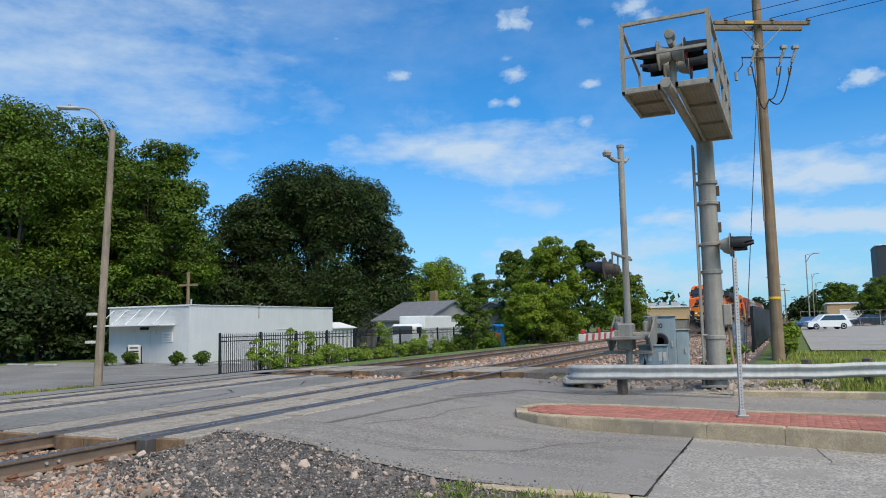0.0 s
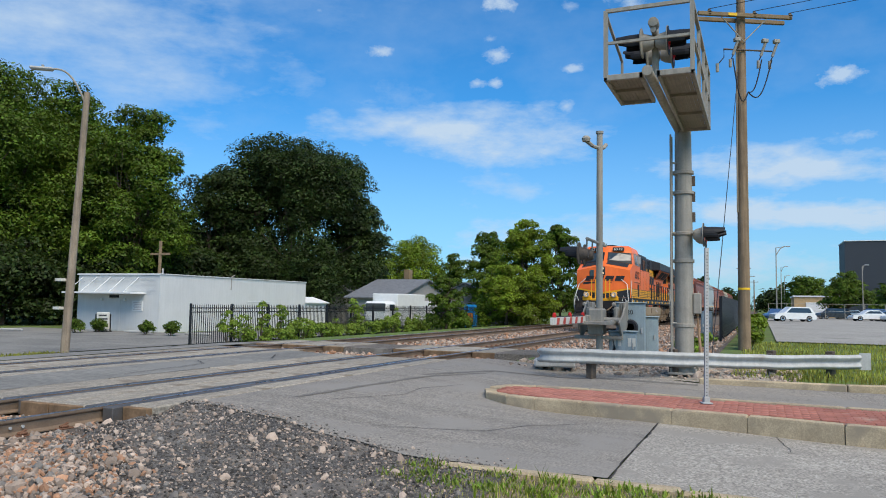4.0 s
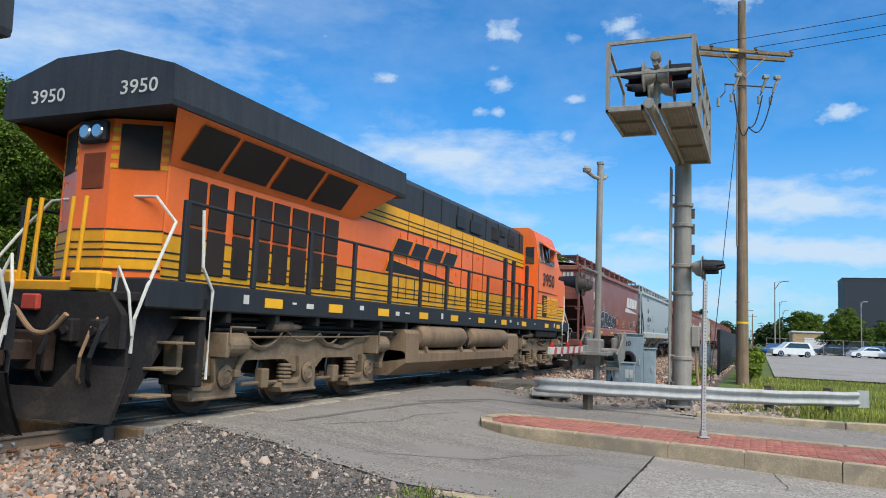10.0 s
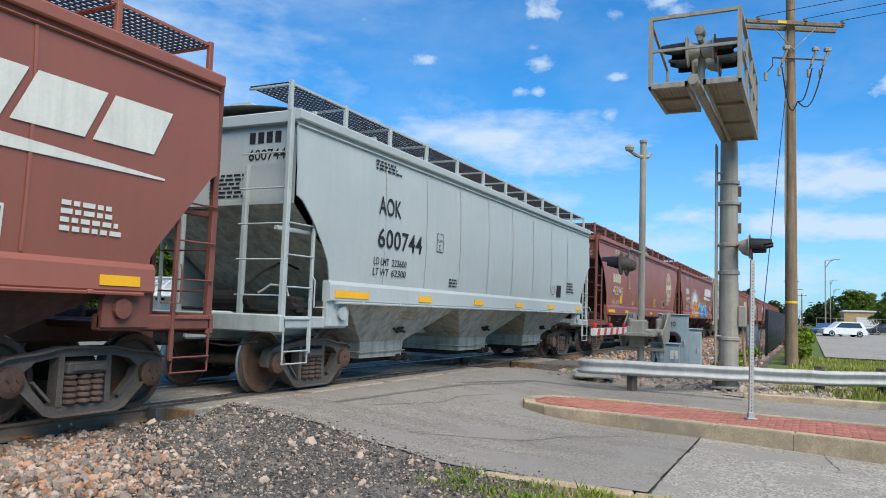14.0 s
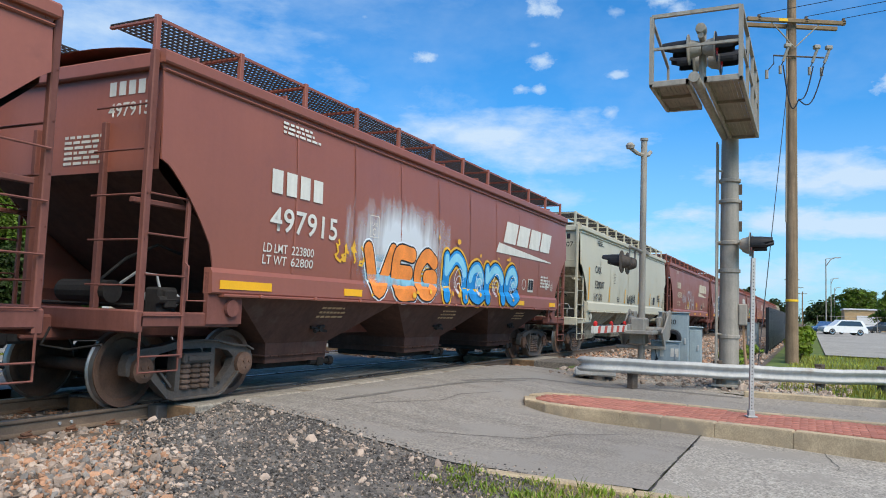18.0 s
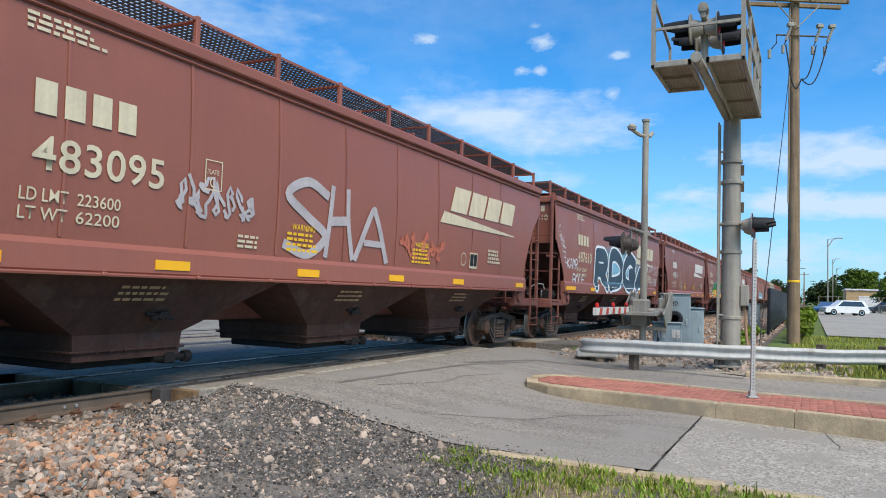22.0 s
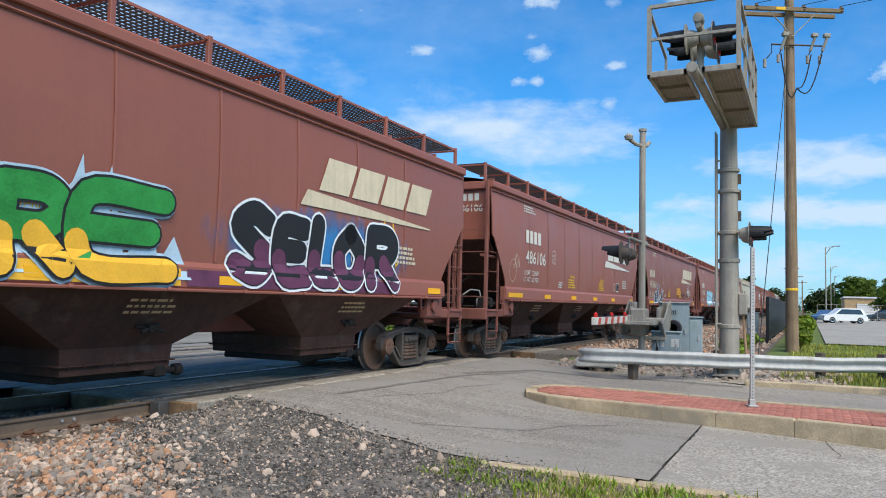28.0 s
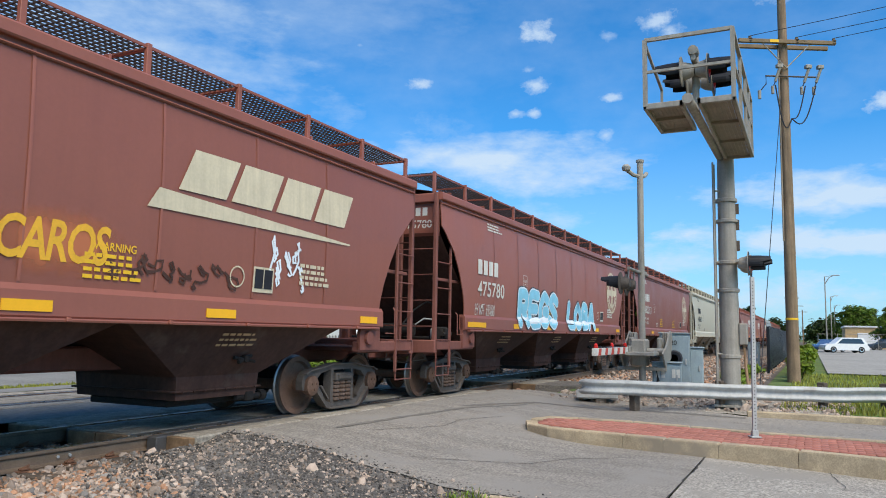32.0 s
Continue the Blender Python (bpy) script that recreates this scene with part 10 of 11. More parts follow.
    part("upright", Shape().box(-0.08, 0.08, -0.08, 0.08, 0, 2.55, 0.01), M["timber"], c)
    part("crosspiece", Shape().box(-0.06, 0.06, -0.85, 0.85, 1.55, 1.70, 0.01), M["timber"], c)
    s = thing("sandwich_board", "white lettered board in a black frame by the door", "sign board", pose(33.4, 35.9, -0.68, 0, -6, 35))
    part("board", Shape().box(-0.03, 0.03, -0.36, 0.36, 0.15, 1.15, 0.02), M["arm_white"], s)
    part("frame", Shape().box(-0.04, 0.04, 0.37, 0.43, 0, 1.05, 0.01).box(-0.04, 0.04, -0.43, -0.37, 0, 1.05, 0.01).box(-0.05, 0.05, -0.5, 0.5, 0, 0.06, 0.01), M["black"], s, "black frame")
    for i in range(4):
        part("lettering_bar", Shape().box(-0.036, -0.031, -0.25 + 0.05 * (i % 2), 0.25, 0.30 + i * 0.21, 0.39 + i * 0.21), M["g_dark"], s)
    for i, y in enumerate((29.0, 33.5, 36.5, 40.5, 43.0)):
        p = thing("parking_stop", "pale concrete parking stop", "parking stop", pose(33.6 if i < 3 else 31, y, -0.68), group="parking stops")
        part("block", Shape().box(-0.08, 0.08, -0.9, 0.9, 0, 0.13, 0.03), M["concrete"], p)


white_building()


def gable_house(name, label, x0, x1, y0, y1, z0, eave, ridge, wall, along="X"):
    h = thing(name, label, "garage")
    part("wall", Shape().box(x0, x1, y0, y1, z0, eave), wall, h)
    r = Shape()
    if along == "X":
        m = (y0 + y1) / 2
        r.prism([(y0 - 0.4, eave - 0.1), (m, ridge), (y1 + 0.4, eave - 0.1), (y1 + 0.4, eave + 0.02), (m, ridge + 0.14), (y0 - 0.4, eave + 0.02)], x0 - 0.3, x1 + 0.3, "X")
        g = Shape().prism([(y0, eave), (m, ridge - 0.02), (y1, eave)], x0, x1, "X")
    else:
        m = (x0 + x1) / 2
        r.prism([(x0 - 0.4, eave - 0.1), (m, ridge), (x1 + 0.4, eave - 0.1), (x1 + 0.4, eave + 0.02), (m, ridge + 0.14), (x0 - 0.4, eave + 0.02)], y0 - 0.3, y1 + 0.3, "Y")
        g = Shape().prism([(x0, eave), (m, ridge - 0.02), (x1, eave)], y0, y1, "Y")
    part("gable", g, wall, h)
    part("roof", r, M["roof"], h, "grey shingle roof")
    return h


h = gable_house("garage", "long low garage with grey shingle roof and white doors", 62, 84, 34.5, 39.5, -0.7, 1.85, 2.8, M["siding"])
for i in range(5):
    part("garage_door", Shape().box(62.6 + i * 3.8, 65.6 + i * 3.8, 34.42, 34.5, -0.6, 1.5, 0.02), M["offwhite"], h, "pale garage door")
h = gable_house("gabled_house", "grey house with a gable towards the tracks", 57.2, 68.6, 28.2, 33, -0.7, 1.75, 3.35, M["siding"], "Y")
part("wall_band", Shape().box(57.2, 68.6, 28.12, 28.2, -0.6, 1.5), M["offwhite"], h, "white lower wall")
gable_house("gabled_house", "low grey-roofed house behind the trees", 76, 94, 26, 33, -0.7, 1.9, 3.5, M["siding"])
t = thing("box_truck", "white box truck parked behind the fence", "truck", pose(51.6, 26.6, -0.7))
part("box_body", Shape().box(0, 5.0, -1.1, 1.1, 0.7, 2.7, 0.05), M["offwhite"], t)
part("cab", Shape().box(-1.6, 0, -1.0, 1.0, 0.5, 2.1, 0.2), M["offwhite"], t)
part("windscreen", Shape().box(-1.62, -1.2, -0.85, 0.85, 1.35, 1.95, 0.05).box(-1.2, -0.3, -1.02, 1.02, 1.35, 1.9, 0.05), M["glass"], t, "dark cab windows")
for x in (-0.9, 3.6):
    for y in (-0.95, 0.95):
        part("wheel", Shape().lathe([(0.1, -0.14), (0.4, -0.14), (0.45, -0.1), (0.45, 0.1), (0.4, 0.14), (0.1, 0.14)], "Y", 18, (x, y, 0.45)), M["tyre"], t)
p = thing("portable_panel", "blue and orange painted storage box behind the fence", "storage box", pose(58.3, 22.3, -0.65))
part("body", Shape().box(0, 0.9, -0.4, 0.4, 0, 1.9, 0.02), M["g_blue"], p)
part("panel", Shape().box(-0.02, 0.0, -0.38, 0.38, 0.4, 1.2), M["g_orange"], p, "orange panel")
s = thing("shed", "small white shed beside the white building", "shed", pose(51.6, 33.9, -0.7))
part("body", Shape().box(0, 3.4, 0, 3, 0, 1.9, 0.02), M["offwhite"], s)
part("roof", Shape().prism([(-0.2, 1.85), (1.5, 2.3), (3.2, 1.85), (3.2, 1.92), (1.5, 2.38), (-0.2, 1.92)], -0.2, 3.6, "X"), M["offwhite"], s)


def box_building(name, label, x0, x1, y0, y1, z1, wall, cat="building"):
    b = thing(name, label, cat)
    part("wall", Shape().box(x0, x1, y0, y1, -1, z1, 0.02), wall, b)
    part("roof", Shape().box(x0 - 0.2, x1 + 0.2, y0 - 0.2, y1 + 0.2, z1, z1 + 0.25, 0.02), M["offwhite"], b)
    return b


b = box_building("tan_building", "long low tan building far beyond the tracks", 140, 160, 17.2, 31, 3.5, M["tan"])
part("awning", Shape().box(139, 140, 17.2, 31, 1.0, 1.3), M["offwhite"], b)
for i in range(4):
    part("roof_unit", Shape().box(144 + i * 2, 145.2 + i * 2, 19 + i * 2.5, 20.4 + i * 2.5, 3.7, 4.6, 0.05), M["galv"], b)
d = thing("dumpster", "grey steel container beside the tracks", "container", pose(112, 15.8, -0.6))
part("body", Shape().prism([(-2.0, 0.2), (2.0, 0.2), (2.3, 1.9), (-2.3, 1.9)], -1, 5, "X"), M["galv_dull"], d)
part("lid", Shape().box(-1.1, 5.1, -2.35, 2.35, 1.9, 2.0, 0.02), M["black"], d)
b = box_building("loading_building", "low tan workshop with a pale loading door", 142, 156, -13.0, -5.2, 3.4, M["tan"])
part("loading_door", Shape().box(141.9, 142, -10.3, -7.0, -0.4, 2.5, 0.02), M["offwhite"], b, "pale roller door")
b = box_building("grey_tower", "tall dark windowless tower block", 262, 280, -40, -24.0, 22.5, M["dark_block"])
b = box_building("grey_block", "tall blue-grey windowless block", 262, 300, -90, -40.5, 25.5, M["cabinet"])
b = box_building("low_block", "long low pale building below the towers", 190, 220, -80, -31, 4.5, M["concrete"])
b = thing("chimney_sign", "small timber sign tower behind the roofs", "tower", pose(94.5, 45.2, -0.7))
part("shaft", Shape().box(-0.5, 0.5, -0.45, 0.45, 0, 6.6, 0.05), M["timber"], b)


# ---------------------------------------------------------------- cars and lot furniture
def parked_car(label, at, paint, suv):
    c = thing("parked_car", label, "car", at, group="cars in the parking lot")
    L, W, H = (4.7, 1.86, 1.68) if suv else (4.6, 1.8, 1.45)
    low = [(-L / 2, 0.35), (-L / 2 + 0.05, 0.75), (-L / 2 + 0.35, 0.98 if suv else 0.85), (L / 2 - 0.9, 1.0 if suv else 0.88), (L / 2 - 0.1, 0.85 if suv else 0.75), (L / 2, 0.55), (L / 2 - 0.05, 0.3), (-L / 2 + 0.1, 0.28)]
    part("body", Shape().prism(low, -W / 2, W / 2), paint, c)
    roof = [(-L / 2 + 0.15, 0.95), (-L / 2 + 0.55, H - 0.05), (-L / 2 + 1.0, H), (0.45, H), (L / 2 - 1.05, 0.98)] if suv else [(-L / 2 + 0.5, 0.85), (-L / 2 + 1.3, H), (0.35, H), (L / 2 - 1.2, 0.86)]
    s = Shape()
    n = len(roof)
    v = [(x, -W / 2 + 0.03 + 0.16 * (z - 0.85), z) for x, z in roof] + [(x, W / 2 - 0.03 - 0.16 * (z - 0.85), z) for x, z in roof]
    s.add(v, [tuple(range(n)), tuple(range(2 * n - 1, n - 1, -1))] + [(i, n + i, n + (i + 1) % n, (i + 1) % n) for i in range(n)])
    part("cabin", s, paint, c)
    for k in (-1, 1):
        q = lambda x, z: (x, k * (W / 2 - 0.015 - 0.16 * (z - 0.85)), z)
        a, b_ = (-L / 2 + 0.5, L / 2 - 1.35) if suv else (-L / 2 + 0.95, L / 2 - 1.5)
        g = Shape().add([q(a, 1.02), q(b_, 1.02), q(b_ - 0.6, H - 0.12), q(a + 0.3, H - 0.12)], [(0, 1, 2, 3)])
        part("side_glass", g, M["glass"], c, "dark side windows")
    for x in (-L / 2 + 0.85, L / 2 - 0.9):
        for k in (-1, 1):
            w = part("wheel", Shape().lathe([(0.1, -0.11), (0.32, -0.11), (0.36, -0.08), (0.36, 0.08), (0.32, 0.11), (0.1, 0.11)], "Y", 18), M["tyre"], c, at=pose(x, k * (W / 2 - 0.1), 0.36))
            part("hub", Shape().lathe([(0.0, k * 0.10), (0.22, k * 0.115), (0.22, k * 0.105)], "Y", 14), M["chrome"], w)
    part("lamp", Shape().box(L / 2 - 0.2, L / 2 - 0.04, -W / 2 + 0.02, -W / 2 + 0.4, 0.6, 0.75, 0.03).box(L / 2 - 0.2, L / 2 - 0.04, W / 2 - 0.4, W / 2 - 0.02, 0.6, 0.75, 0.03), M["chrome"], c)
    return c


parked_car("white compact suv parked by the fence", pose(95.6, -3.3, -0.1, 0, 0, 110), M["car_white"], True)
parked_car("dark blue car parked behind the white suv", pose(99.5, -1.9, -0.1, 0, 0, 150), M["car_blue"], False)
for i, (x, y, tone, sv) in enumerate(((113, -13.0, "car_white", False), (111.5, -16.5, "car_white", False), (109.5, -19.0, "car_white", True), (118.0, -15.5, "car_blue", False), (128, -10.0, "car_dark", True), (132, -12.5, "car_white", False), (107, -22.5, "car_dark", False), (135, -16, "car_blue", True))):
    parked_car({"car_white": "white car parked in the lot", "car_blue": "blue car parked in the lot", "car_dark": "dark car parked in the lot"}[tone], pose(x, y, -0.1, 0, 0, 105 + 7 * (i % 3)), M[tone], sv)


def lot_lamp(x, y, h, arm):
    l = thing("lot_lamp", "slender grey parking lot lamp on a tall pole", "street lamp", pose(x, y, -0.1))
    part("pole", Shape().rod((0, 0, 0), (0, 0, h), 0.09, 10, 0.06), M["galv_dull"], l)
    part("arm", Shape().tube([(0, 0, h - 0.9), (0, -arm * 0.5, h - 0.1), (0, -arm, h + 0.15)], 0.05, 8).tube([(0, 0, h), (0, -arm * 0.5, h + 0.05), (0, -arm, h + 0.15)], 0.03, 6), M["galv_dull"], l)
    part("lamp_head", Shape().box(-0.15, 0.15, -arm - 0.6, -arm, h + 0.08, h + 0.2, 0.03), M["galv"], l)


lot_lamp(100.5, -1.75, 8.9, 1.0)
lot_lamp(150, -3.4, 9.0, 0.6)
lot_lamp(190, -5.0, 9.0, 0.6)
lot_lamp(127, -13.9, 8.0, 0.3)
for x, y in ((135, 2.6), (168, 2.2), (205, 1.6)):
    p = thing("utility_pole", "distant wooden utility pole beside the railway", "utility pole", pose(x, y, 0), group="distant poles")
    part("pole", Shape().rod((0, 0, 0), (0, 0, 8.5), 0.16, 8, 0.12), M["pole_wood"], p)
    part("crossarm", Shape().box(-0.06, 0.06, -1.1, 1.1, 7.9, 8.02), M["pole_wood"], p)
p = thing("utility_pole", "slim dark pole beyond the crossing", "utility pole", pose(118, 20.4, -0.7), group="distant poles")
part("pole", Shape().rod((0, 0, 0), (0, 0, 6.6), 0.12, 8, 0.09), M["pole_wood"], p)
f = thing("chain_fence", "grey chain-link fence at the end of the lot", "fence")
for i in range(14):
    part("fence_post", Shape().rod((126, -1.0 - 2.6 * i, -0.1), (126, -1.0 - 2.6 * i, 2.2), 0.05, 6), M["galv_dull"], f)
for z in (0.1, 1.1, 2.15):
    part("fence_rail", Shape().rod((126, -1.0, z), (126, -34.8, z), 0.03, 6), M["galv_dull"], f)


# ---------------------------------------------------------------- trees, shrubs, weeds
def leaf_cloud(centres, radii, count, size, seed, flat=0.8):
    """Diamond leaves scattered in clumps: centres (n, 3), radii (n,). Returns vertices and faces."""
    rng = np.random.RandomState(seed)
    n = len(centres)
    pick = rng.choice(n, count, p=radii ** 2 / (radii ** 2).sum())
    d = rng.normal(size=(count, 3))
    d[:, 2] = np.where(rng.uniform(size=count) < 0.72, np.abs(d[:, 2]), d[:, 2])
    d /= np.linalg.norm(d, axis=1)[:, None]
    r = radii[pick] * rng.uniform(0.45, 1.0, count) ** 0.5
    P = centres[pick] + d * r[:, None] * np.array([1, 1, flat])
    nrm = d + rng.normal(size=(count, 3)) * 0.45 + np.array([0, 0, 0.5])
    nrm /= np.linalg.norm(nrm, axis=1)[:, None]
    a = np.cross(nrm, rng.normal(size=(count, 3)))
    a /= np.linalg.norm(a, axis=1)[:, None]
    b = np.cross(nrm, a)
    s = size * rng.uniform(0.6, 1.4, count)[:, None]
    V = np.stack([P - a * s, P - b * s * 0.55 + nrm * s * 0.12, P + a * s, P + b * s * 0.55 + nrm * s * 0.12], 1).reshape(-1, 3)
    F = (np.arange(count)[:, None] * 4 + np.arange(4)[None]).tolist()
    return V, F


def limbs(base, lobes, r0, seed):
    """A tapered trunk that forks to the lobes of the crown."""
    rng = random.Random(seed)
    s = Shape()
    base = Vector(base)
    low = min(l[2] - l[3] * 0.4 for l in lobes)
    cx = sum(l[0] for l in lobes) / len(lobes)
    cy = sum(l[1] for l in lobes) / len(lobes)
    fork = Vector((base.x + (cx - base.x) * 0.3, base.y + (cy - base.y) * 0.3, max(base.z + 1.2, base.z + (low - base.z) * 0.8)))
    s.rod(base - Vector((0, 0, 0.3)), fork, r0, 10, r0 * 0.75)
    for x, y, z, r in lobes:
        tip = Vector((x, y, z))
        mid = fork.lerp(tip, 0.5) + Vector((rng.uniform(-0.4, 0.4), rng.uniform(-0.4, 0.4), 0.3))
        s.rod(fork, mid, r0 * 0.5, 7, r0 * 0.32)
        s.rod(mid, tip, r0 * 0.32, 6, r0 * 0.12)
        for _ in range(3):
            q = tip + Vector((rng.uniform(-r, r), rng.uniform(-r, r), rng.uniform(-r * 0.4, r))) * 0.7
            s.rod(mid.lerp(tip, rng.uniform(0.2, 0.9)), q, r0 * 0.16, 5, r0 * 0.05)
    return s


def tree(label, base, lobes, count, leaf, material, seed, r0=0.3, clump=0.9, per_lobe=34, group=""):
    """lobes: x, y, z, radius of the crown's parts in the world."""
    rng = np.random.RandomState(seed)
    t = thing("tree", label, "tree", group=group)
    part("trunk", limbs(base, lobes, r0, seed), M["bark"], t, "rough brown trunk and limbs")
    cs, rs = [], []
    for x, y, z, r in lobes:
        k = max(6, int(per_lobe * (r / 3.0) ** 1.6))
        d = rng.normal(size=(k, 3))
        d /= np.linalg.norm(d, axis=1)[:, None]
        rad = r * rng.uniform(0.55, 1.02, k)
        cs.append(np.array([x, y, z]) + d * rad[:, None] * np.array([1, 1, 0.88]))
        rs.append(clump * rng.uniform(0.6, 1.35, k))
    C, Rr = np.concatenate(cs), np.concatenate(rs)
    keep = C[:, 2] > base[2] + 0.2
    V, F = leaf_cloud(C[keep], Rr[keep], int(count * 2.0), leaf * 0.72, seed)
    me = bpy.data.meshes.new("crown")
    me.from_pydata(V.tolist(), [], F)
    me.materials.append(material)
    part("crown", me, None, t, "leafy crown of many small leaves")
    return t


def cloud_tree(label, centre, width, top, material, seed, count=9000, leaf=0.26, low=1.5, r0=0.3, depth=None, clump=0.9, flat_top=2):
    """A broad tree: lobes spread over a dome."""
    rng = random.Random(seed)
    x, y, z0 = centre
    lobes = []
    h = top - z0
    R = width / 2
    dep = depth or R
    for i in range(13):
        a = i * 2.4
        q = math.sqrt((i + 0.5) / 13)
        zz = z0 + low + (h - low) * (0.30 + 0.52 * (1 - q ** flat_top) + rng.uniform(-0.08, 0.08))
        r = min(R * 0.42, (h - low) * 0.34) * rng.uniform(0.8, 1.15)
        k = max(0.05, 1 - r * 0.75 / R)
        lobes.append((x + math.cos(a) * R * q * k, y + math.sin(a) * dep * q * k, min(zz, top - r * 0.85), r))
    for i in range(7):
        a = i * math.tau / 7 + 0.4
        r = min(R * 0.36, h * 0.25)
        lobes.append((x + math.cos(a) * R * 0.68, y + math.sin(a) * dep * 0.68, z0 + low + r * 0.8 + rng.uniform(0, h * 0.15), r))
    lobes.append((x, y, top - R * 0.4, R * 0.4))
    return tree(label, centre, lobes, count, leaf, material, seed, r0, clump)


cloud_tree("tall broad green tree behind the white building", (40.2, 56.6, -0.72), 14.9, 20.1, M["leaf_a"], 20, 42000, 0.19, 2.0, 0.45, clump=1.41)
cloud_tree("tall green tree behind the white building", (47.2, 55.8, -0.72), 12.4, 20.1, M["leaf_a"], 21, 34000, 0.2, 2.5, 0.37, clump=1.18)
cloud_tree("tall bright green tree beside the dark tree", (46.5, 47.7, -0.72), 10.0, 17.4, M["leaf_a"], 22, 30000, 0.18, 2.5, 0.30, clump=0.95)
cloud_tree("spreading green tree at the edge of the lot", (38.2, 65.7, -0.72), 15.4, 20.5, M["leaf_a"], 23, 16000, 0.26, 2.0, 0.46, clump=1.46)
# two rear fill trees; the dark leaf tone stands in for their shade
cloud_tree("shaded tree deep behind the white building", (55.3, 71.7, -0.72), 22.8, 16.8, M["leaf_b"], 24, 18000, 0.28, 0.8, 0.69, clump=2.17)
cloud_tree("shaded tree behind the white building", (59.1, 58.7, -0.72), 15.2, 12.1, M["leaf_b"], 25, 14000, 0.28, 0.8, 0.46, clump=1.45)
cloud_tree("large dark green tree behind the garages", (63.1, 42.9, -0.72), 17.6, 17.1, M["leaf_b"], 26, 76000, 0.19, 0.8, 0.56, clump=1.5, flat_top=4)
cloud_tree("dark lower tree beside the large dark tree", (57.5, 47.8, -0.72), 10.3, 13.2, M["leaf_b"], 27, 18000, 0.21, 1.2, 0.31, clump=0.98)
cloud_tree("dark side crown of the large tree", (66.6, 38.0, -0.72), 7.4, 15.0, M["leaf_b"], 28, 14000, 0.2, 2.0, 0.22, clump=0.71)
# added filler foliage, dark leaved to paint the shade below the crowns
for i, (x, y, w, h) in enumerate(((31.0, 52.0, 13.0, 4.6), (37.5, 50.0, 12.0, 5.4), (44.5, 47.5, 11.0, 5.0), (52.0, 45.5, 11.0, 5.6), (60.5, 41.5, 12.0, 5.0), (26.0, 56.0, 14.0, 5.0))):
    cloud_tree("added dark foliage that fills the shade below the tall trees", (x, y, -0.72), w, h, M["leaf_b"], 60 + i, 9000, 0.24, 0.0, 0.2, depth=2.6, clump=0.9)
cloud_tree("light green tree beyond the garages", (84.2, 45.3, -0.72), 7.9, 7.3, M["leaf_c"], 29, 7000, 0.22, 1.0, 0.24, clump=0.75)
cloud_tree("mid green tree in the distance", (104.5, 49.4, -0.72), 11.2, 11.6, M["leaf_c"], 30, 11000, 0.25, 1.0, 0.34, clump=1.07)
cloud_tree("distant green tree beyond the roofs", (111.9, 45.4, -0.72), 6.8, 9.7, M["leaf_a"], 31, 6000, 0.25, 1.0, 0.20, clump=0.64)
cloud_tree("bright green tree beside the far track", (53.4, 16.1, -0.4), 5.8, 7.8, M["leaf_c"], 32, 26000, 0.115, 0.3, 0.17, clump=0.55)
cloud_tree("bright bushy tree low beside the far track", (50.0, 16.3, -0.4), 4.7, 4.1, M["leaf_c"], 33, 13000, 0.11, 0.1, 0.14, clump=0.45)
cloud_tree("darker green tree behind the bright one", (65.5, 16.4, -0.4), 4.7, 8.7, M["leaf_a"], 34, 13000, 0.14, 0.8, 0.14, clump=0.45)
cloud_tree("dark tree behind the bright tree", (74.3, 26.0, -0.72), 5.9, 9.0, M["leaf_a"], 35, 11000, 0.17, 0.8, 0.18, clump=0.56)
cloud_tree("light green tree far along the track", (83.0, 16.8, -0.4), 5.9, 6.6, M["leaf_c"], 36, 10000, 0.17, 0.5, 0.18, clump=0.56)
cloud_tree("small dark green tree by the fence", (42.7, 17.8, -0.4), 2.8, 3.1, M["leaf_a"], 37, 8000, 0.085, 0.1, 0.10, clump=0.26)
cloud_tree("dark distant tree beyond the train", (184.3, 8.7, -0.4), 5.1, 4.9, M["leaf_b"], 38, 1200, 0.5, 0.5, 0.15, clump=0.49)
cloud_tree("distant tree beyond the train", (206.9, 7.8, -0.4), 7.1, 6.7, M["leaf_b"], 39, 1200, 0.5, 0.5, 0.21, clump=0.68)
cloud_tree("dark distant tree beyond the train", (187.9, 12.8, -0.4), 5.3, 9.0, M["leaf_b"], 40, 1200, 0.5, 0.5, 0.16, clump=0.50)
cloud_tree("broad green tree beyond the parking lot", (189.4, -9.8, -0.1), 10.2, 9.1, M["leaf_a"], 41, 6000, 0.32, 0.8, 0.31, clump=0.97)
cloud_tree("round green tree in the parking lot", (130.4, -12.0, -0.1), 7.4, 7.0, M["leaf_a"], 42, 10000, 0.2, 1.2, 0.22, clump=0.71)
cloud_tree("dark green tree far beyond the lot", (219.3, -3.2, -0.1), 9.0, 6.3, M["leaf_b"], 43, 2000, 0.5, 0.5, 0.27, clump=0.86)
cloud_tree("green tree at the edge of the lot", (138.8, -18.9, -0.1), 5.4, 5.3, M["leaf_a"], 44, 2500, 0.3, 0.8, 0.16, clump=0.51)

rng = np.random.RandomState(77)
FC = np.array([(rng.uniform(180, 420), rng.uniform(20, 330), rng.uniform(-0.5, 7.0)) for _ in range(420)] + [(rng.uniform(230, 420), rng.uniform(-160, 2), rng.uniform(-0.5, 6.5)) for _ in range(300)])
V, F = leaf_cloud(FC, np.full(len(FC), 4.2), 15000, 1.0, 78)
me = bpy.data.meshes.new("far_woods")
me.from_pydata(V.tolist(), [], F)
me.materials.append(M["leaf_b"])
tagged(part("far_woods", me, None), "band of distant woods along the horizon", "woods", kind="stuff")



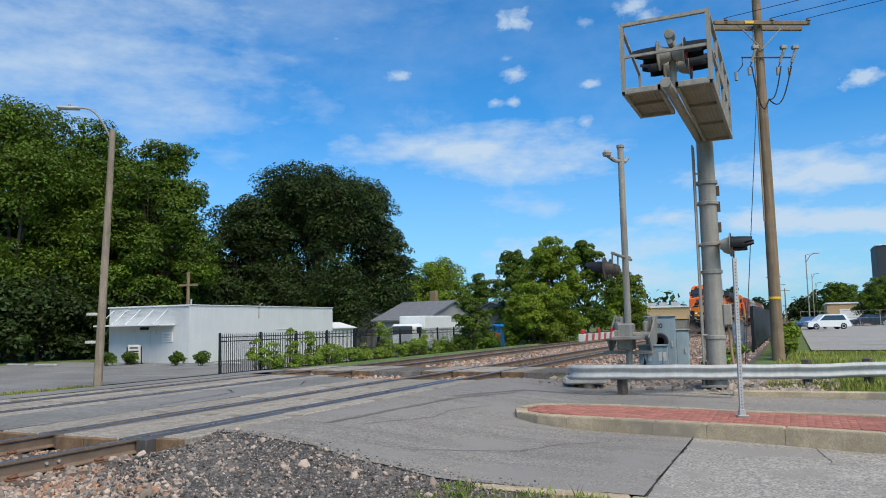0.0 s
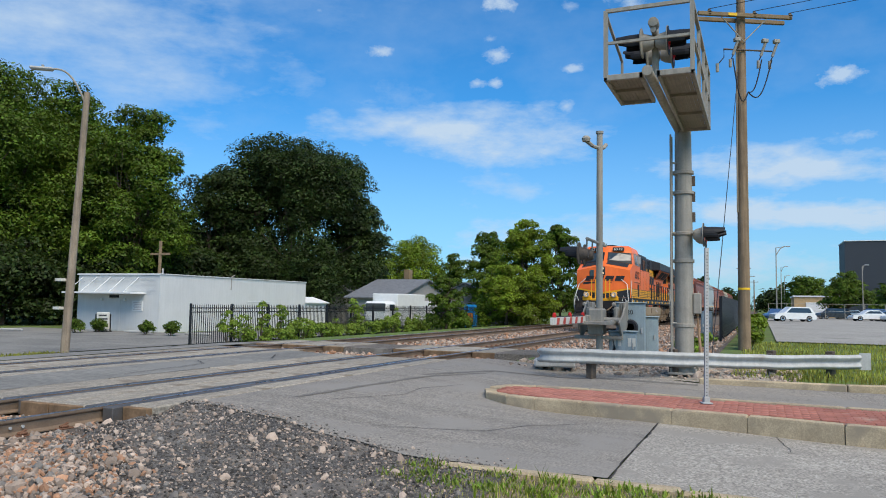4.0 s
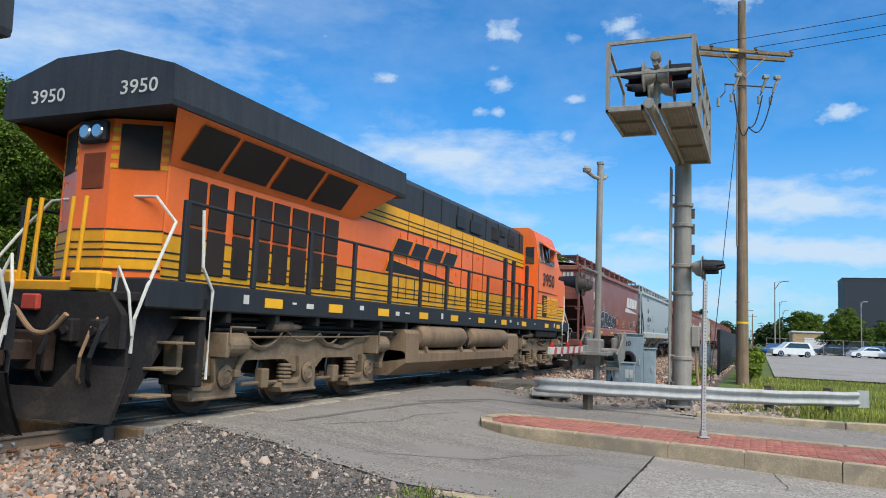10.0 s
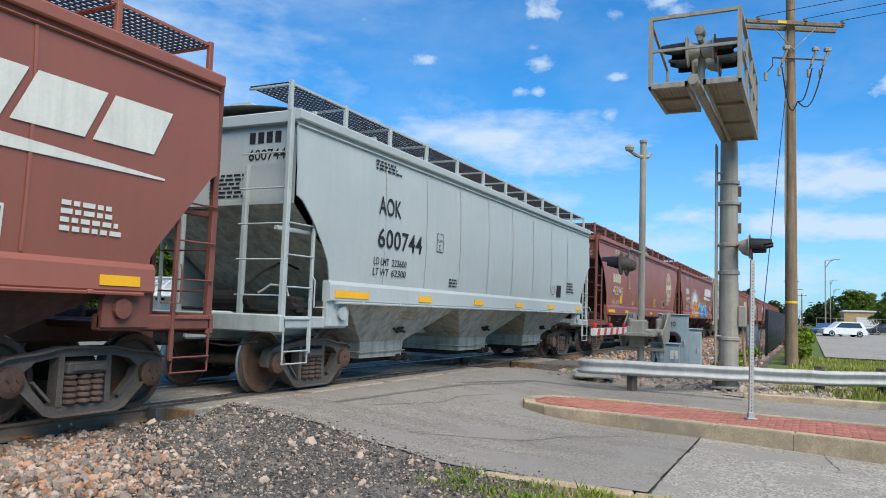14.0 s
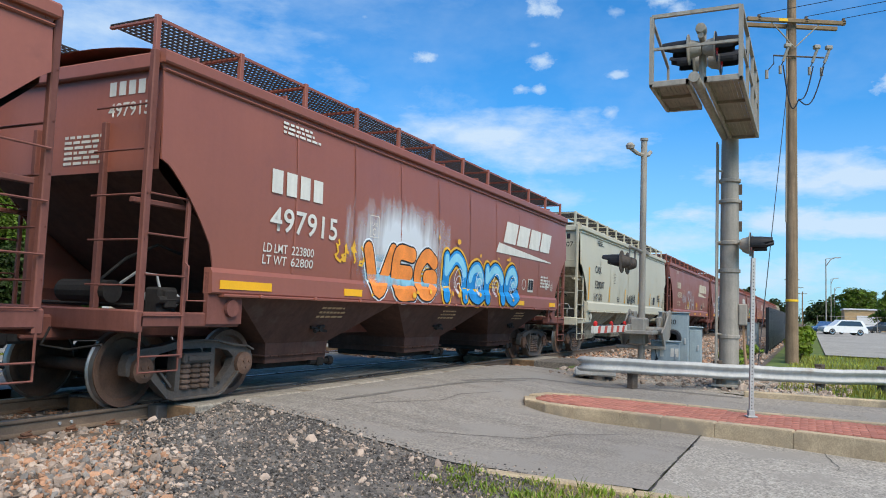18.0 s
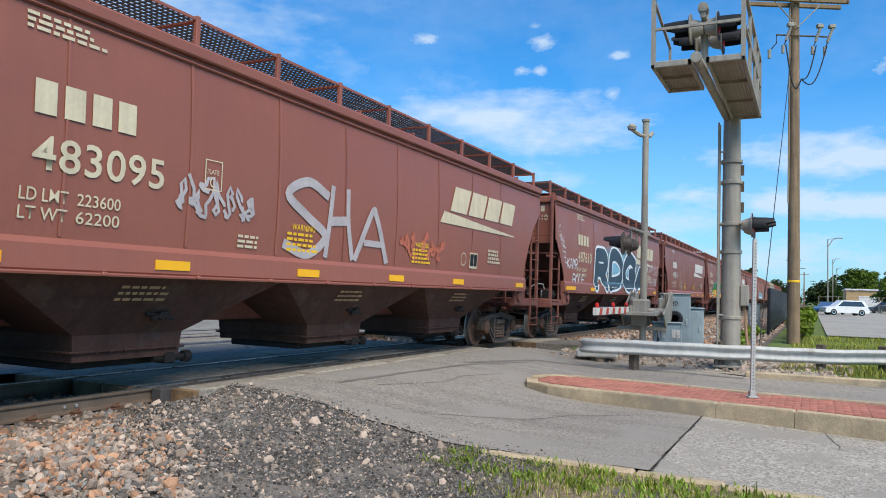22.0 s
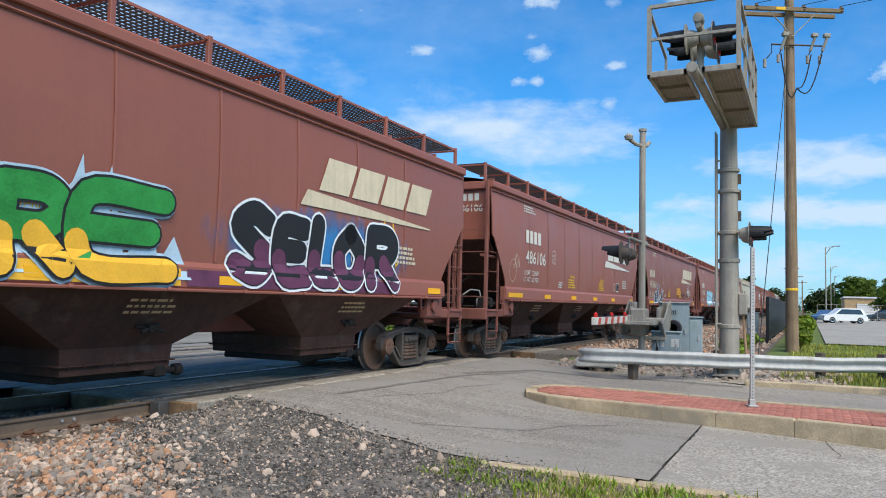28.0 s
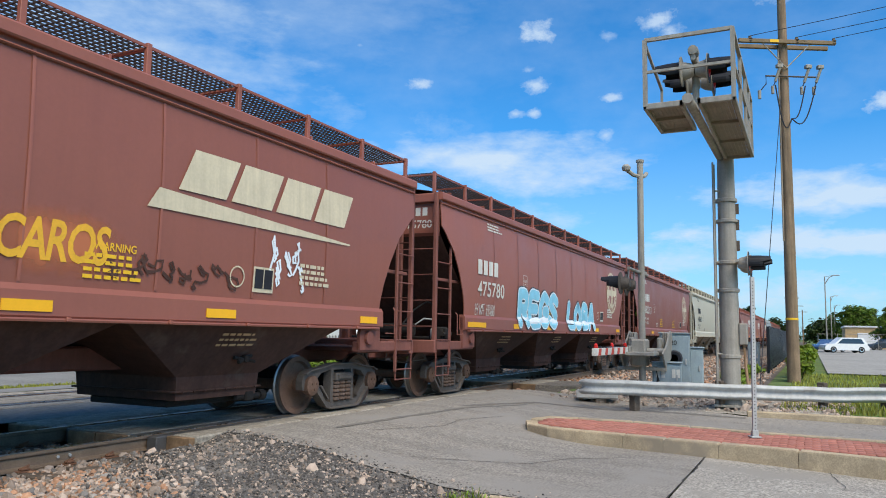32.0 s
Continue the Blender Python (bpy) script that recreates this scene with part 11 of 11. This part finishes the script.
def shrub(name, label, cat, centre, rx, ry, rz, count, leaf, material, seed, clumps=14, group=""):
    rng = np.random.RandomState(seed)
    t = thing(name, label, cat, Matrix.Translation(centre), group=group)
    d = rng.normal(size=(clumps, 3))
    d /= np.linalg.norm(d, axis=1)[:, None]
    C = d * np.array([rx, ry, rz]) * rng.uniform(0.3, 0.75, (clumps, 1)) + np.array([0, 0, rz])
    C[:, 2] = np.maximum(C[:, 2], 0.1)
    V, F = leaf_cloud(C, np.full(clumps, min(rx, ry, rz) * 0.45) * rng.uniform(0.7, 1.3, clumps), count, leaf, seed)
    V[:, 2] = np.maximum(V[:, 2], -0.02)
    me = bpy.data.meshes.new("foliage")
    me.from_pydata(V.tolist(), [], F)
    me.materials.append(material)
    part("foliage", me, None, t)
    s = Shape()
    for i in range(5):
        s.rod((0, 0, -0.1), tuple(C[i]), 0.02, 5, 0.008)
    part("stem", s, M["bark"], t)
    return t


shrub("clipped_shrub", "round clipped dark green shrub before the white building", "shrub", (31.5, 35.9, -0.7), 0.55, 0.55, 0.42, 1500, 0.06, M["leaf_a"], 300, 40, "clipped shrubs")
shrub("clipped_shrub", "round clipped dark green shrub before the white building", "shrub", (32.8, 35.6, -0.7), 0.55, 0.55, 0.42, 1500, 0.06, M["leaf_a"], 301, 40, "clipped shrubs")
shrub("clipped_shrub", "round clipped dark green shrub before the white building", "shrub", (32.4, 31.6, -0.7), 0.55, 0.55, 0.42, 1500, 0.06, M["leaf_a"], 302, 40, "clipped shrubs")
shrub("clipped_shrub", "round clipped dark green shrub before the white building", "shrub", (32.2, 29.6, -0.7), 0.55, 0.55, 0.42, 1500, 0.06, M["leaf_a"], 303, 40, "clipped shrubs")
shrub("weed_bush", "leafy green weeds growing along the iron fence", "weeds", (25.9, 20.1, -0.6), 0.78, 0.57, 0.71, 700, 0.055, M["leaf_d"], 400, 14, "weeds along the fence")
shrub("weed_bush", "leafy green weeds growing along the iron fence", "weeds", (26.3, 19.9, -0.6), 0.43, 0.31, 0.39, 700, 0.055, M["leaf_d"], 401, 14, "weeds along the fence")
shrub("weed_bush", "leafy green weeds growing along the iron fence", "weeds", (27.1, 20.6, -0.6), 0.45, 0.33, 0.41, 700, 0.055, M["leaf_d"], 402, 14, "weeds along the fence")
shrub("weed_bush", "leafy green weeds growing along the iron fence", "weeds", (27.3, 19.8, -0.6), 0.42, 0.31, 0.38, 700, 0.055, M["leaf_d"], 403, 14, "weeds along the fence")
shrub("weed_bush", "leafy green weeds growing along the iron fence", "weeds", (28.3, 19.6, -0.6), 0.41, 0.30, 0.37, 700, 0.055, M["leaf_d"], 404, 14, "weeds along the fence")
shrub("weed_bush", "leafy green weeds growing along the iron fence", "weeds", (28.7, 20.6, -0.6), 0.51, 0.37, 0.46, 700, 0.055, M["leaf_d"], 405, 14, "weeds along the fence")
shrub("weed_bush", "leafy green weeds growing along the iron fence", "weeds", (28.9, 19.6, -0.6), 0.53, 0.39, 0.48, 700, 0.055, M["leaf_d"], 406, 14, "weeds along the fence")
shrub("weed_bush", "leafy green weeds growing along the iron fence", "weeds", (30.2, 19.8, -0.6), 0.73, 0.53, 0.66, 700, 0.055, M["leaf_d"], 407, 14, "weeds along the fence")
shrub("weed_bush", "leafy green weeds growing along the iron fence", "weeds", (30.2, 20.5, -0.6), 0.61, 0.44, 0.55, 700, 0.055, M["leaf_d"], 408, 14, "weeds along the fence")
shrub("weed_bush", "leafy green weeds growing along the iron fence", "weeds", (30.8, 19.9, -0.6), 0.52, 0.38, 0.47, 700, 0.055, M["leaf_d"], 409, 14, "weeds along the fence")
shrub("weed_bush", "leafy green weeds growing along the iron fence", "weeds", (31.7, 19.7, -0.6), 0.57, 0.42, 0.52, 700, 0.055, M["leaf_d"], 410, 14, "weeds along the fence")
shrub("weed_bush", "leafy green weeds growing along the iron fence", "weeds", (32.0, 20.4, -0.6), 0.58, 0.42, 0.53, 700, 0.055, M["leaf_d"], 411, 14, "weeds along the fence")
shrub("weed_bush", "leafy green weeds growing along the iron fence", "weeds", (33.0, 20.0, -0.6), 0.52, 0.37, 0.47, 700, 0.055, M["leaf_d"], 412, 14, "weeds along the fence")
shrub("weed_bush", "leafy green weeds growing along the iron fence", "weeds", (33.7, 20.2, -0.6), 0.62, 0.45, 0.56, 700, 0.055, M["leaf_d"], 413, 14, "weeds along the fence")
shrub("weed_bush", "leafy green weeds growing along the iron fence", "weeds", (34.4, 20.4, -0.6), 0.50, 0.37, 0.46, 700, 0.055, M["leaf_d"], 414, 14, "weeds along the fence")
shrub("weed_bush", "leafy green weeds growing along the iron fence", "weeds", (34.8, 19.9, -0.6), 0.45, 0.33, 0.41, 700, 0.055, M["leaf_d"], 415, 14, "weeds along the fence")
shrub("weed_bush", "leafy green weeds growing along the iron fence", "weeds", (35.5, 20.0, -0.6), 0.74, 0.54, 0.68, 700, 0.055, M["leaf_d"], 416, 14, "weeds along the fence")
shrub("weed_bush", "leafy green weeds growing along the iron fence", "weeds", (35.9, 20.0, -0.6), 0.42, 0.30, 0.38, 700, 0.055, M["leaf_d"], 417, 14, "weeds along the fence")
shrub("weed_bush", "leafy green weeds growing along the iron fence", "weeds", (36.7, 20.4, -0.6), 0.75, 0.55, 0.69, 700, 0.055, M["leaf_d"], 418, 14, "weeds along the fence")
shrub("weed_bush", "leafy green weeds growing along the iron fence", "weeds", (37.2, 19.8, -0.6), 0.52, 0.38, 0.48, 700, 0.055, M["leaf_d"], 419, 14, "weeds along the fence")
shrub("weed_bush", "leafy green weeds growing along the iron fence", "weeds", (38.2, 20.2, -0.6), 0.48, 0.35, 0.44, 700, 0.055, M["leaf_d"], 420, 14, "weeds along the fence")
shrub("weed_bush", "leafy green weeds growing along the iron fence", "weeds", (38.6, 19.8, -0.6), 0.73, 0.53, 0.66, 700, 0.055, M["leaf_d"], 421, 14, "weeds along the fence")
shrub("weed_bush", "leafy green weeds growing along the iron fence", "weeds", (39.2, 20.5, -0.6), 0.61, 0.44, 0.55, 700, 0.055, M["leaf_d"], 422, 14, "weeds along the fence")
shrub("weed_bush", "leafy green weeds growing along the iron fence", "weeds", (39.6, 19.9, -0.6), 0.74, 0.54, 0.68, 700, 0.055, M["leaf_d"], 423, 14, "weeds along the fence")
shrub("weed_bush", "leafy green weeds growing along the iron fence", "weeds", (40.4, 20.0, -0.6), 0.36, 0.26, 0.33, 700, 0.055, M["leaf_d"], 424, 14, "weeds along the fence")
shrub("weed_bush", "leafy green weeds growing along the iron fence", "weeds", (41.0, 20.5, -0.6), 0.61, 0.45, 0.56, 700, 0.055, M["leaf_d"], 425, 14, "weeds along the fence")
shrub("weed_bush", "leafy green weeds growing along the iron fence", "weeds", (41.5, 19.8, -0.6), 0.35, 0.26, 0.32, 700, 0.055, M["leaf_d"], 426, 14, "weeds along the fence")
shrub("weed_bush", "leafy green weeds growing along the iron fence", "weeds", (41.9, 19.9, -0.6), 0.57, 0.41, 0.52, 700, 0.055, M["leaf_d"], 427, 14, "weeds along the fence")
shrub("weed_bush", "leafy green weeds growing along the iron fence", "weeds", (42.9, 19.8, -0.6), 0.56, 0.40, 0.50, 700, 0.055, M["leaf_d"], 428, 14, "weeds along the fence")
shrub("weed_bush", "leafy green weeds growing along the iron fence", "weeds", (43.7, 20.1, -0.6), 0.76, 0.55, 0.69, 700, 0.055, M["leaf_d"], 429, 14, "weeds along the fence")
shrub("weed_bush", "leafy green weeds growing along the iron fence", "weeds", (44.2, 20.5, -0.6), 0.50, 0.36, 0.45, 700, 0.055, M["leaf_d"], 430, 14, "weeds along the fence")
shrub("weed_bush", "leafy green weeds growing along the iron fence", "weeds", (45.0, 20.2, -0.6), 0.42, 0.30, 0.38, 700, 0.055, M["leaf_d"], 431, 14, "weeds along the fence")
shrub("weed_bush", "leafy green weeds growing along the iron fence", "weeds", (45.3, 20.2, -0.6), 0.62, 0.45, 0.56, 700, 0.055, M["leaf_d"], 432, 14, "weeds along the fence")
shrub("weed_bush", "leafy green weeds growing along the iron fence", "weeds", (45.9, 20.3, -0.6), 0.52, 0.38, 0.47, 700, 0.055, M["leaf_d"], 433, 14, "weeds along the fence")
shrub("weed_bush", "leafy green weeds growing along the iron fence", "weeds", (46.5, 19.7, -0.6), 0.78, 0.57, 0.71, 700, 0.055, M["leaf_d"], 434, 14, "weeds along the fence")
shrub("weed_bush", "leafy green weeds growing along the iron fence", "weeds", (47.3, 20.5, -0.6), 0.67, 0.49, 0.61, 700, 0.055, M["leaf_d"], 435, 14, "weeds along the fence")
shrub("weed_bush", "leafy green weeds growing along the iron fence", "weeds", (48.0, 19.8, -0.6), 0.49, 0.36, 0.45, 700, 0.055, M["leaf_d"], 436, 14, "weeds along the fence")
shrub("weed_bush", "leafy green weeds growing along the iron fence", "weeds", (48.1, 20.0, -0.6), 0.39, 0.28, 0.35, 700, 0.055, M["leaf_d"], 437, 14, "weeds along the fence")
shrub("weed_bush", "leafy green weeds growing along the iron fence", "weeds", (49.3, 19.8, -0.6), 0.52, 0.38, 0.47, 700, 0.055, M["leaf_d"], 438, 14, "weeds along the fence")
shrub("weed_bush", "leafy green weeds growing along the iron fence", "weeds", (50.0, 20.4, -0.6), 0.77, 0.56, 0.70, 700, 0.055, M["leaf_d"], 439, 14, "weeds along the fence")
shrub("weed_bush", "leafy green weeds growing along the iron fence", "weeds", (50.3, 19.8, -0.6), 0.68, 0.49, 0.62, 700, 0.055, M["leaf_d"], 440, 14, "weeds along the fence")
shrub("weed_bush", "leafy green weeds growing along the iron fence", "weeds", (51.3, 19.6, -0.6), 0.35, 0.25, 0.32, 700, 0.055, M["leaf_d"], 441, 14, "weeds along the fence")
shrub("weed_bush", "leafy green weeds growing along the iron fence", "weeds", (51.2, 20.1, -0.6), 0.35, 0.25, 0.31, 700, 0.055, M["leaf_d"], 442, 14, "weeds along the fence")
shrub("weed_bush", "leafy green weeds growing along the iron fence", "weeds", (52.3, 20.1, -0.6), 0.64, 0.46, 0.58, 700, 0.055, M["leaf_d"], 443, 14, "weeds along the fence")
shrub("sapling", "thin pale green sapling growing through the fence", "sapling", (35.6, 20.3, -0.6), 0.45, 0.4, 1.35, 900, 0.05, M["leaf_d"], 450, 12)
shrub("sapling", "thin pale green sapling growing through the fence", "sapling", (36.3, 20.3, -0.6), 0.45, 0.4, 1.2, 900, 0.05, M["leaf_d"], 451, 12)
shrub("sapling", "thin pale green sapling growing through the fence", "sapling", (25.3, 20.3, -0.6), 0.45, 0.4, 0.9, 900, 0.05, M["leaf_d"], 452, 12)
shrub("sapling", "thin pale green sapling growing through the fence", "sapling", (27.6, 20.3, -0.6), 0.45, 0.4, 1.2, 900, 0.05, M["leaf_d"], 453, 12)
shrub("sapling", "thin pale green sapling growing through the fence", "sapling", (29.0, 20.3, -0.6), 0.45, 0.4, 1.1, 900, 0.05, M["leaf_d"], 454, 12)
shrub("sapling", "thin pale green sapling growing through the fence", "sapling", (41.0, 20.3, -0.6), 0.45, 0.4, 0.95, 900, 0.05, M["leaf_d"], 455, 12)
shrub("verge_bush", "bright green bushes beside the parking lot kerb", "bush", (29.5, 0.35, -0.08), 0.8, 0.5, 0.42, 500, 0.10, M["leaf_c"], 480, 16, "bushes by the lot")
shrub("verge_bush", "bright green bushes beside the parking lot kerb", "bush", (31.7, 0.47, -0.08), 0.8, 0.5, 0.52, 500, 0.10, M["leaf_c"], 481, 16, "bushes by the lot")
shrub("verge_bush", "bright green bushes beside the parking lot kerb", "bush", (33.9, 0.29, -0.08), 0.8, 0.5, 0.62, 500, 0.10, M["leaf_c"], 482, 16, "bushes by the lot")
shrub("verge_bush", "bright green bushes beside the parking lot kerb", "bush", (36.1, 0.41, -0.08), 0.8, 0.5, 0.42, 500, 0.10, M["leaf_c"], 483, 16, "bushes by the lot")
shrub("verge_bush", "bright green bushes beside the parking lot kerb", "bush", (38.3, 0.23, -0.08), 0.8, 0.5, 0.52, 500, 0.10, M["leaf_c"], 484, 16, "bushes by the lot")
shrub("verge_bush", "bright green bushes beside the parking lot kerb", "bush", (40.5, 0.35, -0.08), 0.8, 0.5, 0.62, 500, 0.10, M["leaf_c"], 485, 16, "bushes by the lot")
shrub("verge_bush", "bright green bushes beside the parking lot kerb", "bush", (42.7, 0.17, -0.08), 0.8, 0.5, 0.42, 500, 0.10, M["leaf_c"], 486, 16, "bushes by the lot")
shrub("verge_bush", "bright green bushes beside the parking lot kerb", "bush", (44.9, 0.29, -0.08), 0.8, 0.5, 0.52, 500, 0.10, M["leaf_c"], 487, 16, "bushes by the lot")
shrub("verge_bush", "bright green bushes beside the parking lot kerb", "bush", (47.1, 0.11, -0.08), 0.8, 0.5, 0.62, 500, 0.10, M["leaf_c"], 488, 16, "bushes by the lot")
shrub("verge_bush", "bright green bushes beside the parking lot kerb", "bush", (49.3, 0.23, -0.08), 0.8, 0.5, 0.42, 500, 0.10, M["leaf_c"], 489, 16, "bushes by the lot")
shrub("verge_bush", "bright green bushes beside the parking lot kerb", "bush", (51.5, 0.05, -0.08), 0.8, 0.5, 0.52, 500, 0.10, M["leaf_c"], 490, 16, "bushes by the lot")
shrub("verge_bush", "bright green bushes beside the parking lot kerb", "bush", (53.7, 0.17, -0.08), 0.8, 0.5, 0.62, 500, 0.10, M["leaf_c"], 491, 16, "bushes by the lot")
shrub("verge_weed", "low green weeds on the ballast edge", "weeds", (22.5, 1.90, -0.1), 0.45, 0.4, 0.22, 260, 0.06, M["leaf_d"], 500, 12, "weeds by the ballast")
shrub("verge_weed", "low green weeds on the ballast edge", "weeds", (24.0, 2.15, -0.1), 0.45, 0.4, 0.22, 260, 0.06, M["leaf_d"], 501, 12, "weeds by the ballast")
shrub("verge_weed", "low green weeds on the ballast edge", "weeds", (25.5, 2.40, -0.1), 0.45, 0.4, 0.22, 260, 0.06, M["leaf_d"], 502, 12, "weeds by the ballast")
shrub("verge_weed", "low green weeds on the ballast edge", "weeds", (27.0, 1.90, -0.1), 0.45, 0.4, 0.22, 260, 0.06, M["leaf_d"], 503, 12, "weeds by the ballast")
shrub("verge_weed", "low green weeds on the ballast edge", "weeds", (28.5, 2.15, -0.1), 0.45, 0.4, 0.22, 260, 0.06, M["leaf_d"], 504, 12, "weeds by the ballast")
shrub("verge_weed", "low green weeds on the ballast edge", "weeds", (30.0, 2.40, -0.1), 0.45, 0.4, 0.22, 260, 0.06, M["leaf_d"], 505, 12, "weeds by the ballast")
shrub("verge_weed", "low green weeds on the ballast edge", "weeds", (31.5, 1.90, -0.1), 0.45, 0.4, 0.22, 260, 0.06, M["leaf_d"], 506, 12, "weeds by the ballast")
shrub("verge_weed", "low green weeds on the ballast edge", "weeds", (33.0, 2.15, -0.1), 0.45, 0.4, 0.22, 260, 0.06, M["leaf_d"], 507, 12, "weeds by the ballast")


# ---------------------------------------------------------------- what moves
def motions():
    times = [0.5 * i for i in range(65)]
    for car, x0, turn in CARS:
        walk(car, [(t, pose(x0 - SPEED * t, NEAR_TRACK, 0, 0, 0, turn)) for t in times])
    for o, p, r in WHEELS:
        rate = -SPEED / r
        rows = []
        for i in range(0, 961, 2):
            t = i / 30
            rows.append((t, Matrix.Translation(p) @ Matrix.Rotation(rate * t, 4, "Y")))
        walk(o, rows)


motions()
